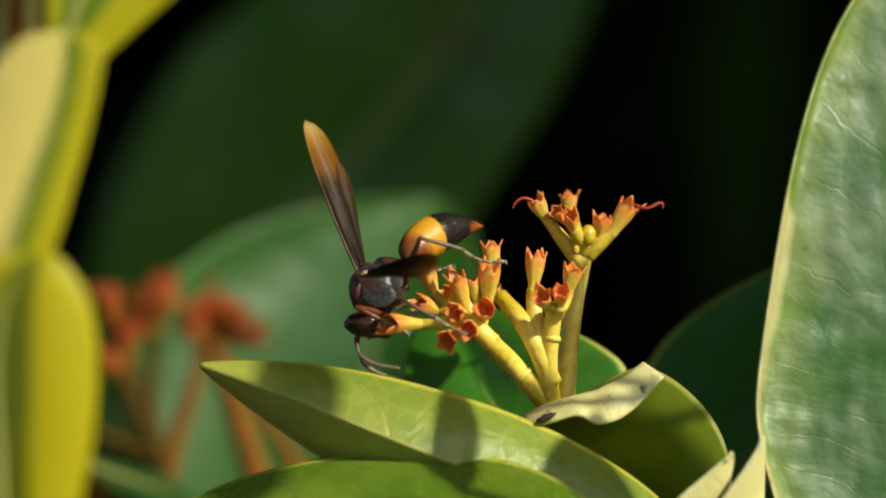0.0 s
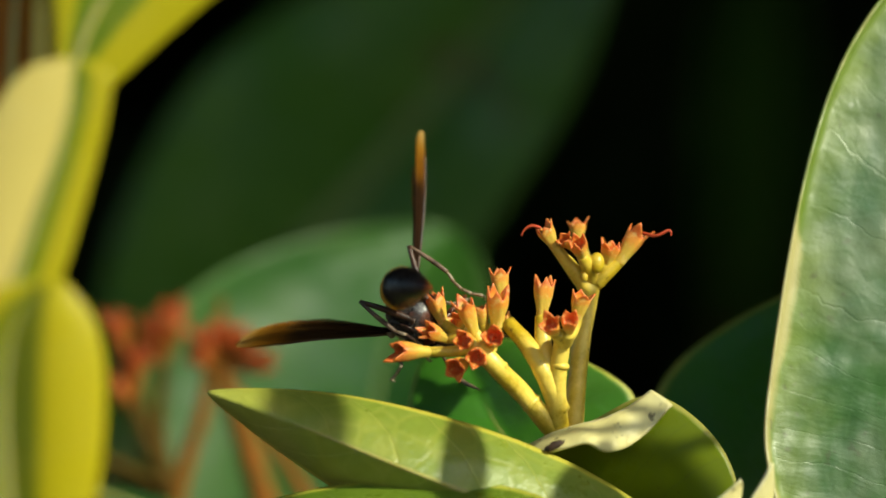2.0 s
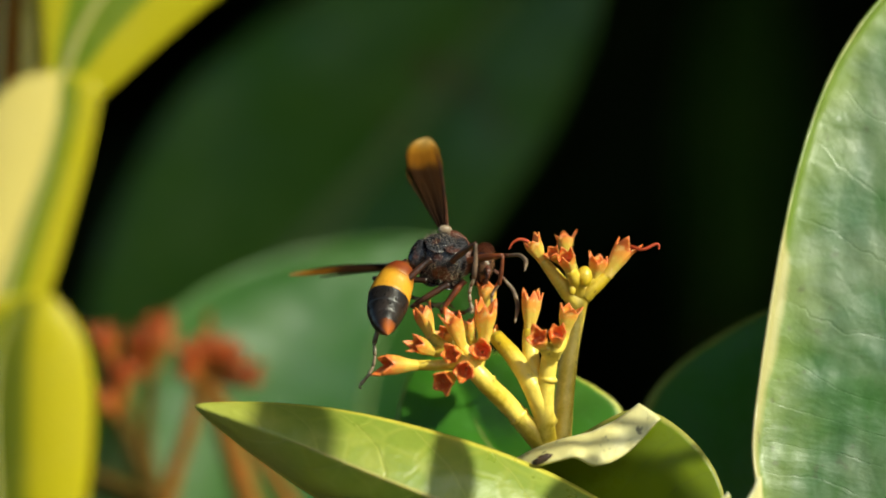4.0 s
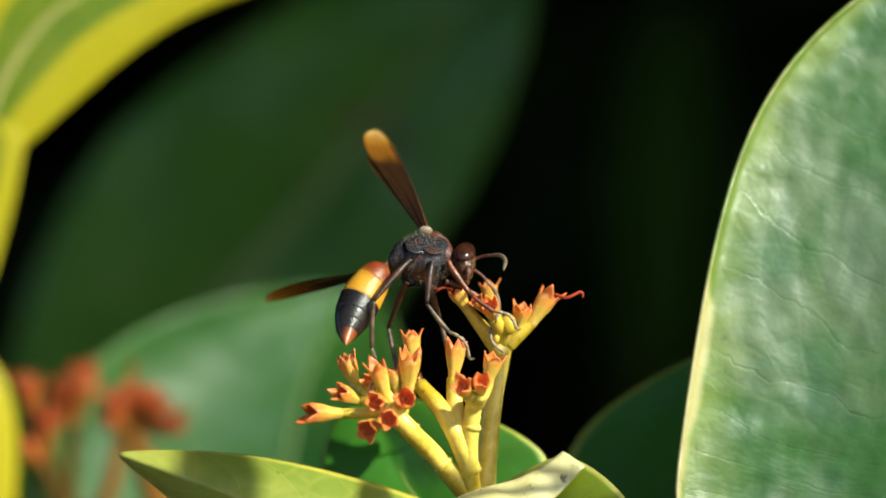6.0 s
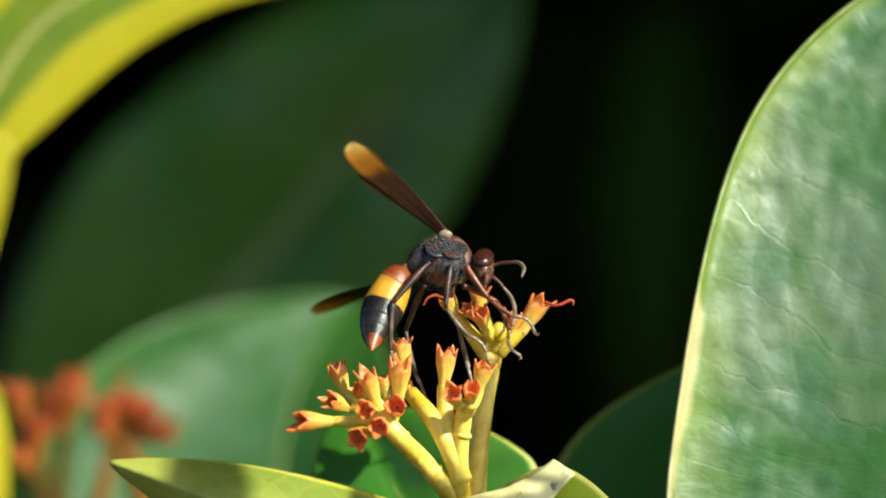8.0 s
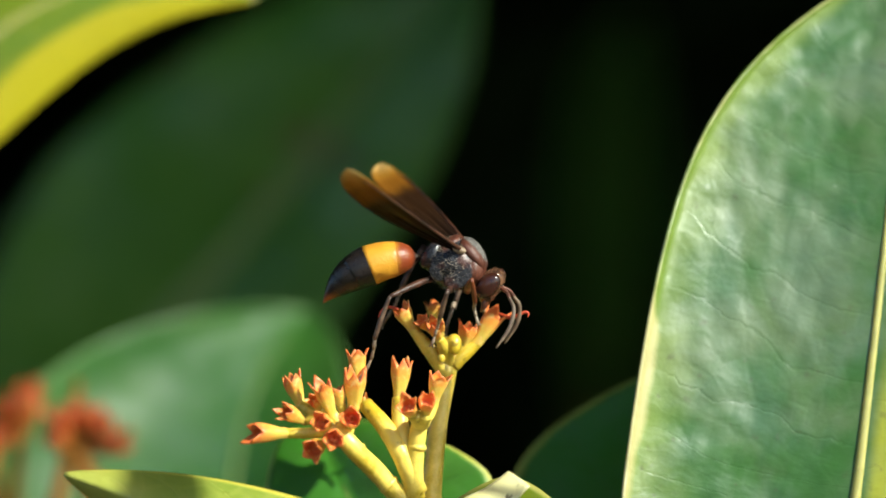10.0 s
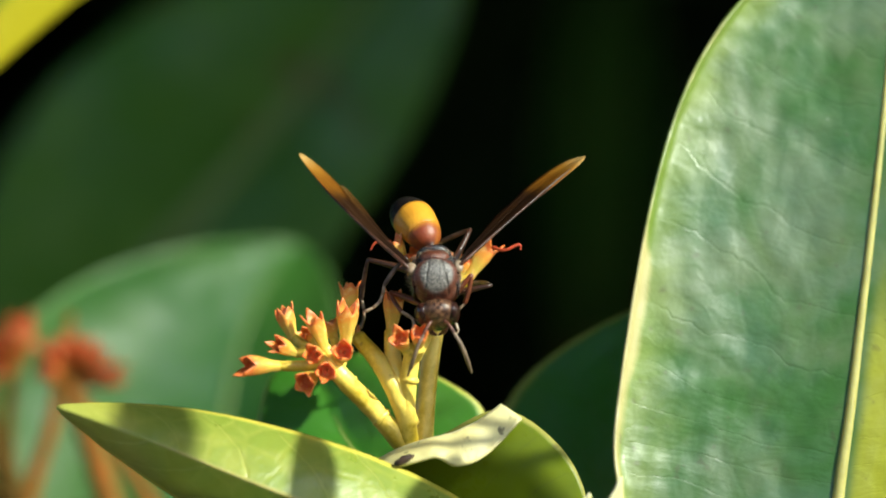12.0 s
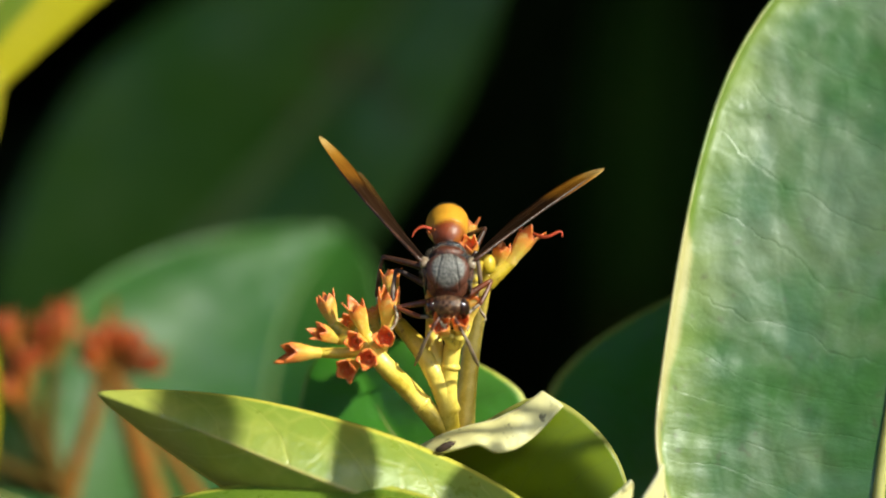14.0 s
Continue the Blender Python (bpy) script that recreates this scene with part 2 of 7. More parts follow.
def mottled_black():
    """Black shell with red-brown blotches, pale specks painted for glints and hair, and fine pits."""
    m = Nodes("wasp_black")
    fine = m.noise(4200.0, 3.0, 0.6)
    col = m.mix(m.ramp(fine, 0.35, 0.65), (0.014, 0.014, 0.016), (0.044, 0.042, 0.046))
    col = m.mix(m.ramp(m.noise(520.0, 3.0, 0.55), 0.47, 0.62, 0.0, 0.6), col, (0.11, 0.032, 0.014))
    col = m.mix(m.ramp(m.noise(1500.0, 2.0), 0.60, 0.78, 0.0, 0.3), col, (0.12, 0.11, 0.10))
    m.put(col, m.bsdf.inputs["Base Color"])
    m.put(m.math("MULTIPLY_ADD", fine, 0.30, 0.10), m.bsdf.inputs["Roughness"])
    m.bump(m.math("ADD", fine, m.math("MULTIPLY", m.noise(1100.0, 2.0), 0.45)), 0.5, 0.00014)
    return m.mat


W_BLACK = mottled_black()
W_BLACK_SHINE = plain("wasp_black_shine", (0.010, 0.009, 0.009), (0.024, 0.017, 0.014), 0.30, 900.0, 0.4)
W_RED = plain("wasp_red", (0.13, 0.040, 0.020), (0.055, 0.020, 0.013), 0.34, 2600.0, 0.5)
W_HEAD = plain("wasp_head", (0.030, 0.014, 0.009), (0.16, 0.080, 0.040), 0.15, 1700.0, 0.5)
W_EYE = plain("wasp_eye", (0.045, 0.014, 0.007), (0.020, 0.008, 0.006), 0.12, 500.0, 0.1)
W_ANT = plain("wasp_antenna", (0.24, 0.17, 0.11), (0.12, 0.08, 0.055), 0.5, 900.0, 0.4)
W_PALE = plain("wasp_pale", (0.36, 0.29, 0.21), (0.22, 0.15, 0.09), 0.4, 800.0, 0.3)
W_HAIR = plain("wasp_hair", (0.34, 0.28, 0.20), (0.22, 0.17, 0.12), 0.5, 900.0, 0.1)
W_AMBER = plain("wasp_amber", (0.42, 0.13, 0.03), (0.36, 0.09, 0.02), 0.35, 800.0, 0.3)


def shield_material():
    """Silvery pitted back shield with dark grooves and a brown border."""
    m = Nodes("wasp_back")
    x = m.add("SeparateXYZ")
    m.put(m.pos(), x.inputs[0])
    grain = m.noise(5200.0, 4.0, 0.6)
    col = m.mix(m.ramp(grain, 0.36, 0.66), (0.038, 0.035, 0.034), (0.24, 0.22, 0.195))
    off = m.math("MULTIPLY_ADD", m.noise(900.0, 2.0), 0.0005, m.math("ABSOLUTE", x.outputs[1]))
    ends = m.math("ABSOLUTE", m.math("SUBTRACT", x.outputs[0], 0.0014))
    ring = m.math("SQRT", m.math("ADD", m.math("MULTIPLY", off, off), m.math("MULTIPLY", m.math("MULTIPLY", ends, ends), 1.5)))
    col = m.mix(m.ramp(ring, 0.00178, 0.00215), col, (0.085, 0.026, 0.014))
    slit = m.math("ABSOLUTE", m.math("SUBTRACT", off, m.math("MULTIPLY_ADD", x.outputs[0], 0.22, 0.00085)))
    col = m.mix(m.ramp(slit, 0.00005, 0.00016, 0.3, 0.0), col, (0.02, 0.016, 0.014))
    m.put(col, m.bsdf.inputs["Base Color"])
    m.bsdf.inputs["Roughness"].default_value = 0.38
    h = m.math("ADD", m.math("MULTIPLY", grain, 0.8), m.ramp(slit, 0.00005, 0.0002))
    m.bump(h, 0.8, 0.00012)
    return m.mat


W_BACK = shield_material()


def band_material():
    """Orange band that darkens to rust towards its root."""
    m = Nodes("wasp_orange")
    x = m.add("SeparateXYZ")
    m.put(m.pos(), x.inputs[0])
    along = m.math("MULTIPLY_ADD", m.noise(700.0, 3.0), 0.0009, x.outputs[0])
    col = m.mix(m.ramp(along, 0.0006, 0.0014), (0.018, 0.010, 0.007), (0.19, 0.034, 0.007))
    col = m.mix(m.ramp(along, 0.0021, 0.0036), col, (0.62, 0.29, 0.018))
    col = m.mix(m.ramp(m.noise(420.0, 3.0), 0.45, 0.75, 0.0, 0.4), col, (0.44, 0.18, 0.012))
    m.put(col, m.bsdf.inputs["Base Color"])
    m.put(m.math("MULTIPLY_ADD", m.noise(2500.0), 0.2, 0.32), m.bsdf.inputs["Roughness"])
    m.bump(m.noise(4000.0, 3.0), 0.45, 0.0001)
    return m.mat


W_ORANGE = band_material()


def tail_material():
    """Rust-black at the root, burnt orange towards the point."""
    m = Nodes("wasp_tail")
    x = m.add("SeparateXYZ")
    m.put(m.pos(), x.inputs[0])
    fall = m.math("MULTIPLY_ADD", m.noise(900.0, 3.0), 0.0006, m.math("MULTIPLY", x.outputs[2], -1.0))
    col = m.mix(m.ramp(fall, 0.0034, 0.0045), (0.020, 0.010, 0.007), (0.34, 0.085, 0.016))
    col = m.mix(m.ramp(fall, 0.0042, 0.0056), col, (0.48, 0.16, 0.04))
    m.put(col, m.bsdf.inputs["Base Color"])
    m.bsdf.inputs["Roughness"].default_value = 0.30
    m.bump(m.noise(3000.0, 3.0), 0.3, 0.0001)
    return m.mat


W_TIP = tail_material()
W_FORELEG = plain("wasp_foreleg", (0.19, 0.046, 0.014), (0.09, 0.026, 0.010), 0.34, 700.0, 0.4)
W_LEG = plain("wasp_leg", (0.020, 0.011, 0.008), (0.070, 0.026, 0.013), 0.38, 700.0, 0.4)
W_SHIN = plain("wasp_shin", (0.055, 0.032, 0.022), (0.18, 0.115, 0.075), 0.42, 700.0, 0.4)


def wing_material(name, root, mid_, warm, tip, end, clear):
    m = Nodes(name)
    u, v = m.uv()
    w = m.math("MULTIPLY_ADD", m.noise(500.0, 3.0), 0.10, u)
    col = m.mix(m.ramp(w, 0.15, 0.50), root, mid_)
    col = m.mix(m.ramp(w, 0.64, 0.80), col, warm)
    col = m.mix(m.ramp(w, 0.80, 0.99), col, tip)
    col = m.mix(m.ramp(w, 0.92, 1.05), col, end)
    lines = m.math("PINGPONG", m.math("MULTIPLY_ADD", v, 5.0, m.math("MULTIPLY", u, 1.5)), 0.5)
    col = m.mix(m.math("MULTIPLY", m.ramp(lines, 0.02, 0.08, 0.55, 0.0), m.ramp(u, 0.60, 0.85, 1.0, 0.35)), col, (0.03, 0.014, 0.006))
    pale = m.math("PINGPONG", m.math("MULTIPLY_ADD", v, 3.0, m.math("MULTIPLY_ADD", u, -0.8, 0.2)), 0.5)
    col = m.mix(m.math("MULTIPLY", m.ramp(pale, 0.02, 0.06, 0.14, 0.0), m.ramp(u, 0.75, 0.55)), col, (0.20, 0.13, 0.08))
    m.put(col, m.bsdf.inputs["Base Color"])
    m.bsdf.inputs["Roughness"].default_value = 0.40
    m.bsdf.inputs["Specular IOR Level"].default_value = 0.14
    m.bump(m.math("ADD", lines, m.math("MULTIPLY", m.noise(1500.0, 2.0), 0.4)), 0.35, 0.0001)
    tr = m.add("BsdfTranslucent")
    m.put(col, tr.inputs["Color"])
    cl = m.add("BsdfTransparent")
    m.put(m.mix(0.5, col, (1.0, 0.9, 0.75)), cl.inputs["Color"])
    a, b = m.add("MixShader"), m.add("MixShader")
    a.inputs[0].default_value = 0.32
    m.put(m.bsdf.outputs[0], a.inputs[1])
    m.put(tr.outputs[0], a.inputs[2])
    m.put(m.ramp(u, 0.55, 1.0, clear, clear + 0.22), b.inputs[0])
    m.put(a.outputs[0], b.inputs[1])
    m.put(cl.outputs[0], b.inputs[2])
    m.put(b.outputs[0], m.out.inputs["Surface"])
    return m.mat


WING = wing_material("wing", (0.016, 0.008, 0.005), (0.030, 0.013, 0.005), (0.24, 0.094, 0.008), (0.44, 0.21, 0.022), (0.64, 0.44, 0.15), 0.08)
WING_HIND = wing_material("wing_hind", (0.020, 0.010, 0.006), (0.030, 0.014, 0.006), (0.07, 0.030, 0.008), (0.15, 0.07, 0.015), (0.20, 0.11, 0.03), 0.20)
LEGS = ((0.0042, 0.0062), (0.0047, 0.0072), (0.0062, 0.0096))


# ---- mesh helpers ----
def finish(name, bm, mat, parent=None, label="", smooth=True):
    me = bpy.data.meshes.new(name)
    bmesh.ops.recalc_face_normals(bm, faces=bm.faces)
    bm.to_mesh(me)
    bm.free()
    for p in me.polygons:
        p.use_smooth = smooth
    me.materials.append(mat)
    ob = new(name, me)
    if parent:
        ob.parent = parent
    return tagged(ob, label)


def part(name, bm, mat, parent, label=""):
    return finish(name, bm, mat, parent, label)


def curve_at(points, s):
    """A smooth curve through the points, s from 0 to 1."""
    n = len(points) - 1
    x = min(max(s, 0.0), 1.0) * n
    i = min(int(x), n - 1)
    f = x - i
    p = [Vector(points[min(max(j, 0), n)]) for j in (i - 1, i, i + 1, i + 2)]
    if i == 0:
        p[0] = p[1] * 2 - p[2]
    if i == n - 1:
        p[3] = p[2] * 2 - p[1]
    return 0.5 * (2 * p[1] + (p[2] - p[0]) * f + (2 * p[0] - 5 * p[1] + 4 * p[2] - p[3]) * f * f + (3 * p[1] - p[0] - 3 * p[2] + p[3]) * f ** 3)


def tube(bm, points, radii, seg=10, rings=14, rough=0.0, caps=True):
    """A tapered round stem through the points."""
    loops, side = [], None
    for k in range(rings + 1):
        s = k / rings
        c = curve_at(points, s)
        d = (curve_at(points, min(1, s + 0.02)) - curve_at(points, max(0, s - 0.02))).normalized()
        side = (side - d * side.dot(d)).normalized() if side else d.orthogonal().normalized()
        up = d.cross(side)
        x = s * (len(radii) - 1)
        i = min(int(x), len(radii) - 2)
        r = radii[i] + (radii[i + 1] - radii[i]) * (x - i)
        loop = []
        for j in range(seg):
            a = 2 * math.pi * j / seg
            rr = r * (1 + rough * noise.noise(Vector((math.cos(a) * 2, math.sin(a) * 2, s * 9)) + c * 90))
            loop.append(bm.verts.new(c + rr * (math.cos(a) * side + math.sin(a) * up)))
        loops.append(loop)
    for a, b in zip(loops, loops[1:]):
        for j in range(seg):
            bm.faces.new((a[j], a[(j + 1) % seg], b[(j + 1) % seg], b[j]))
    if caps:
        bm.faces.new(loops[0][::-1])
        bm.faces.new(loops[-1])
    return bm


def profile(s, peak, p, q):
    x = (s - peak) / (peak if s < peak else 1 - peak)
    return max(0.0, 1 - abs(x) ** p) ** q


def leaf(mid, left, right, mat, label, peak=0.45, p=2.4, q=0.7, bulge=0.06, roll=(0.0, 0.0), roll_from=0.80, roll_span=(0.0, 1.0), crinkle=0.0, nu=60, nv=16,
         thick=0.00035, rib=0.0007, rib_mat=None, group="leaves of the shrub"):
    """One leaf. mid: its midrib from base to tip; left, right: the half blades' widest spans (vectors) from base to tip.
    roll: degrees by which each margin (left, right) turns over."""
    root = new("leaf")
    root.location = mid[0]
    o = Vector(mid[0])
    bm = bmesh.new()
    uvl = bm.loops.layers.uv.new("UVMap")
    grid, coords = [], {}
    for i in range(nu + 1):
        s = i / nu
        c = curve_at(mid, s)
        d = (curve_at(mid, min(1, s + 0.01)) - curve_at(mid, max(0, s - 0.01))).normalized()
        w = max(profile(s, peak, p, q), 0.004)
        row = []
        for j in range(-nv, nv + 1):
            v = j / nv
            span = curve_at(left if j < 0 else right, s)
            n = d.cross(span).normalized() * (-1 if j < 0 else 1)
            a = abs(v)
            r = roll[0 if j < 0 else 1]
            length, flat = span.length * w, span.normalized()
            x, y = a, 0.0
            r *= min(1.0, max(0.0, (s - roll_span[0]) * 14), max(0.0, (roll_span[1] - s) * 14))
            if abs(r) > 1 and a > roll_from:
                th = radians(r) * (a - roll_from) / (1 - roll_from)
                k = (1 - roll_from) / abs(radians(r))
                x, y = roll_from + k * math.sin(abs(th)), math.copysign(k * (1 - math.cos(th)), r)
            pt = c + flat * (length * x) - n * (length * y)
            pt = pt + n * (bulge * length * math.sin(math.pi * min(a, 1.0)))
            if crinkle:
                pt = pt + n * (crinkle * min(1.0, a * 4) * (noise.noise(pt * 230) + 0.6 * noise.noise(pt * 520)))
            vert = bm.verts.new(pt - o)
            coords[vert] = (s, v)
            row.append(vert)
        grid.append(row)
    for a, b in zip(grid, grid[1:]):
        for j in range(2 * nv):
            f = bm.faces.new((a[j], a[j + 1], b[j + 1], b[j]))
            for lp in f.loops:
                lp[uvl].uv = coords[lp.vert]
    blade = part("blade", bm, mat, root)
    so = blade.modifiers.new("thickness", "SOLIDIFY")
    so.thickness, so.offset = thick, 0.0
    bm = bmesh.new()
    tube(bm, [Vector(q) - o for q in mid], [rib, rib * 0.8, rib * 0.5, rib * 0.2], 8, 30)
    part("midrib", bm, rib_mat or RIB, root, "pale raised midrib")
    return tagged(root, label, "leaf", group)


def loft(name, upper, lower, mat, parent, label="", bulge=0.0, toward=(0, -1, 0.2), thick=0.00035, nu=40, nv=14, ruffle=0.0):
    """A blade between two margins, arched between them."""
    o, t = Vector(parent.location), Vector(toward)
    bm = bmesh.new()
    uvl = bm.loops.layers.uv.new("UVMap")
    rows, at = [], {}
    for i in range(nu + 1):
        a, b = curve_at(upper, i / nu), curve_at(lower, i / nu)
        row = []
        for j in range(nv + 1):
            f = j / nv
            q = a.lerp(b, f) + t * (bulge * (a - b).length * math.sin(math.pi * f))
            q = q + t * (ruffle * noise.noise(q * 400))
            vert = bm.verts.new(q - o)
            at[vert] = (i / nu, 0.97 - 0.97 * f)
            row.append(vert)
        rows.append(row)
    for a, b in zip(rows, rows[1:]):
        for j in range(nv):
            f = bm.faces.new((a[j], a[j + 1], b[j + 1], b[j]))
            for lp in f.loops:
                lp[uvl].uv = at[lp.vert]
    ob = part(name, bm, mat, parent, label)
    so = ob.modifiers.new("thickness", "SOLIDIFY")
    so.thickness, so.offset = thick, 0.0
    return ob


def edged_leaf(edge_a, mid, edge_b, mat, label, bulge=0.05, toward=(0, -1, 0.2), thick=0.00035, rib=0.0006, rib_mat=None, nu=56, nv=12):
    """A leaf between two margins and its midrib, each a curve from base to tip. UV as in leaf()."""
    root = new("leaf")
    root.location = mid[0]
    o, t = Vector(mid[0]), Vector(toward)
    bm = bmesh.new()
    uvl = bm.loops.layers.uv.new("UVMap")
    rows, at = [], {}
    for i in range(nu + 1):
        s = i / nu
        a, m, b = curve_at(edge_a, s), curve_at(mid, s), curve_at(edge_b, s)
        row = []
        for j in range(-nv, nv + 1):
            f = abs(j) / nv
            e = a if j < 0 else b
            q = m.lerp(e, f) + t * (bulge * (e - m).length * math.sin(math.pi * f))
            vert = bm.verts.new(q - o)
            at[vert] = (s, j / nv)
            row.append(vert)
        rows.append(row)
    for a, b in zip(rows, rows[1:]):
        for j in range(2 * nv):
            f = bm.faces.new((a[j], a[j + 1], b[j + 1], b[j]))
            for lp in f.loops:
                lp[uvl].uv = at[lp.vert]
    blade = part("blade", bm, mat, root)
    so = blade.modifiers.new("thickness", "SOLIDIFY")
    so.thickness, so.offset = thick, 0.0
    bm = bmesh.new()
    tube(bm, [Vector(q) - o for q in mid], [rib, rib * 0.8, rib * 0.5, rib * 0.2], 8, 30)
    part("midrib", bm, rib_mat or RIB, root, "raised midrib")
    return tagged(root, label, "leaf", "leaves of the shrub")


# ---- ground and far foliage ----
bm = bmesh.new()
bmesh.ops.create_grid(bm, x_segments=60, y_segments=60, size=60)
for vtx in bm.verts:
    vtx.co.z = 0.05 * noise.noise(vtx.co * 0.7)
ground = finish("ground", bm, EARTH)
tagged(ground, "bare dark brown earth under the shrub", "ground", kind="structure")


def foliage(name, count, box, size, label, seed, lean=0.5):
    """Many simple folded leaves in a box, one mesh."""
    rnd = random.Random(seed)
    verts, faces = [], []
    for _ in range(count):
        c = Vector([rnd.uniform(a, b) for a, b in box])
        d = Vector((rnd.uniform(-1, 1), rnd.uniform(-1, 1), rnd.uniform(-0.6, 0.8))).normalized()
        n = Vector((rnd.uniform(-lean, lean), rnd.uniform(-lean, lean) - 0.2, 1)).normalized()
        side = d.cross(n).normalized()
        n = side.cross(d)
        length = size * rnd.uniform(0.7, 1.3)
        k = len(verts)
        for i in range(6):
            t = i / 5
            w = length * 0.24 * profile(t, 0.45, 2.2, 0.7) + 0.0006
            m = c + d * (length * (t - 0.5)) - n * (0.18 * length * t * t)
            for v in (-1, -0.5, 0, 0.5, 1):
                verts.append(m + side * (w * v) + n * (w * 0.35 * abs(v)))
        for i in range(5):
            for j in range(4):
                a = k + i * 5 + j
                faces.append((a, a + 1, a + 6, a + 5))
    me = bpy.data.meshes.new(name)
    me.from_pydata(verts, [], faces)
    for p in me.polygons:
        p.use_smooth = True
    me.materials.append(DEEP_SHADE)
    return tagged(new(name, me), label, "foliage", kind="stuff")


# near-black leaf colour: the deep shade of the background is put into it
DEEP_SHADE = plain("deep_shade", (0.005, 0.012, 0.003), (0.008, 0.018, 0.004), 0.6, 60.0, 0.2, spec=0.1)
foliage("hedge", 1500, ((-1.1, 1.1), (0.85, 1.45), (0.1, 1.7)), 0.24, "dense hedge foliage coloured near-black for deep shade", 3, 0.8)
# out of view overhead, added to keep sun and sky off the background
foliage("shade_canopy", 5600, ((-0.8, 2.4), (-0.17, 1.5), (1.28, 1.42)), 0.16, "unseen leaves added overhead to shade the background", 4, 0.35)
# dark sheet standing in for the unlit depth behind the hedge
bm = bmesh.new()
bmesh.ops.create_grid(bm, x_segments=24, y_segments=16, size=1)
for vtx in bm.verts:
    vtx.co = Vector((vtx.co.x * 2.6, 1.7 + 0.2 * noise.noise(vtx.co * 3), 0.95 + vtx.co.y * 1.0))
tagged(finish("backdrop", bm, DEEP_SHADE), "near-black sheet standing in for the deep shade behind", "thicket", kind="structure")

# ---- leaves ----
# large upright leaf
leaf([(0.03943, -0.00400, 0.86876), (0.04140, 0.00100, 0.90032), (0.04364, 0.00300, 0.91726), (0.04752, 0.00800, 0.94791), (0.04958, 0.01400, 0.97066)],
     [(-0.02524, -0.00100, -0.00000), (-0.02565, -0.00100, 0.00060), (-0.02304, 0.00000, 0.00060)], [(0.01999, -0.00700, 0.00061), (0.01999, -0.00700, 0.00061), (0.01999, -0.00700, 0.00061)],
     GREEN, "large upright glossy green leaf with a pale rolled margin", peak=0.53, p=3.0, q=0.85, roll=(75, 0), roll_from=0.93, crinkle=0.00026, nu=170, nv=44, rib=0.0009)
# leaf with sun flecks, tip to the side
leaf([(0.01039, -0.01300, 0.89642), (-0.00377, -0.01298, 0.90085), (-0.01848, -0.01440, 0.90641), (-0.03096, -0.01243, 0.91133), (-0.04125, -0.00947, 0.91490)],
     [(0.00454, 0.00600, 0.00557), (0.00454, 0.00600, 0.00521), (0.00303, 0.00500, 0.00376)], [(-0.00364, 0.00650, -0.00424), (-0.00364, 0.00650, -0.00485), (-0.00242, 0.00480, -0.00303)],
     GREEN_PALE, "folded light green leaf with a yellow midrib under the flower head", peak=0.42, p=2.0, q=0.8, nu=90, nv=20, rib=0.0004)
# curled leaf
curled = new("leaf")
curled.location = (0.01334, -0.01300, 0.89524)
loft("blade", [(-0.00856, -0.00230, 0.90829), (-0.00506, -0.00290, 0.91025), (-0.00084, -0.00320, 0.91170), (0.00577, -0.00350, 0.91442), (0.01207, -0.00440, 0.91013), (0.01475, -0.00530, 0.90369), (0.01385, -0.00530, 0.89500)],
     [(-0.00845, -0.00200, 0.90798), (-0.00567, -0.00170, 0.90687), (-0.00145, -0.00170, 0.90530), (0.00338, -0.00200, 0.90291), (0.00699, -0.00260, 0.89993), (0.01057, -0.00410, 0.89701), (0.01325, -0.00530, 0.89469)], OLIVE, curled, "olive blade seen from below", bulge=0.12)
loft("turned_margin", [(-0.00867, -0.00300, 0.90838), (-0.00564, -0.00500, 0.91015), (-0.00233, -0.00600, 0.91138), (0.00096, -0.00600, 0.91222), (0.00365, -0.00520, 0.91363), (0.00552, -0.00450, 0.91505)],
     [(-0.00804, -0.00500, 0.90799), (-0.00501, -0.00800, 0.90860), (-0.00142, -0.00880, 0.90947), (0.00095, -0.00880, 0.90863), (0.00423, -0.00760, 0.91001), (0.00771, -0.00660, 0.91356)], UNDER, curled, "pale torn margin turned over", bulge=0.10, toward=(0.1, -0.8, 0.5), nv=10, ruffle=0.0004)
# pale strip added where a patch of sun lies on the blade
loft("sun_patch", [(0.00785, -0.01550, 0.90021), (0.00990, -0.01550, 0.90209), (0.01224, -0.01550, 0.90403), (0.01464, -0.01550, 0.90608)],
     [(0.01080, -0.01450, 0.89927), (0.01303, -0.01450, 0.90086), (0.01432, -0.01450, 0.90280), (0.01473, -0.01450, 0.90533)], UNDER, curled, "pale strip standing in for a sun patch on the blade", bulge=0.05, nv=8)
b = bmesh.new()
tube(b, [Vector(q) - Vector(curled.location) for q in ((-0.00833, -0.00215, 0.90798), (-0.00145, -0.00182, 0.90525), (0.00699, -0.00272, 0.89987), (0.01342, -0.00545, 0.89471))], [0.0003, 0.0006, 0.0008], 8, 24)
part("midrib", b, RIB, curled)
b = bmesh.new()
bmesh.ops.create_uvsphere(b, u_segments=18, v_segments=10, radius=1.0)
for vtx in b.verts:
    k = 1 + 0.35 * noise.noise(vtx.co * 2.2)
    vtx.co = Vector((-0.00476, -0.00840, 0.90928)) - Vector(curled.location) + Vector((vtx.co.x * 0.0010 * k, vtx.co.y * 0.0004, (vtx.co.z * 0.00045 + vtx.co.x * 0.0004) * k))
part("scar", b, plain("scar", (0.05, 0.022, 0.008), (0.02, 0.010, 0.005), 0.7, 800.0, 0.6), curled, "dark brown dead patch")
tagged(curled, "curled olive leaf with a torn pale turned-over margin", "leaf", "leaves of the shrub")
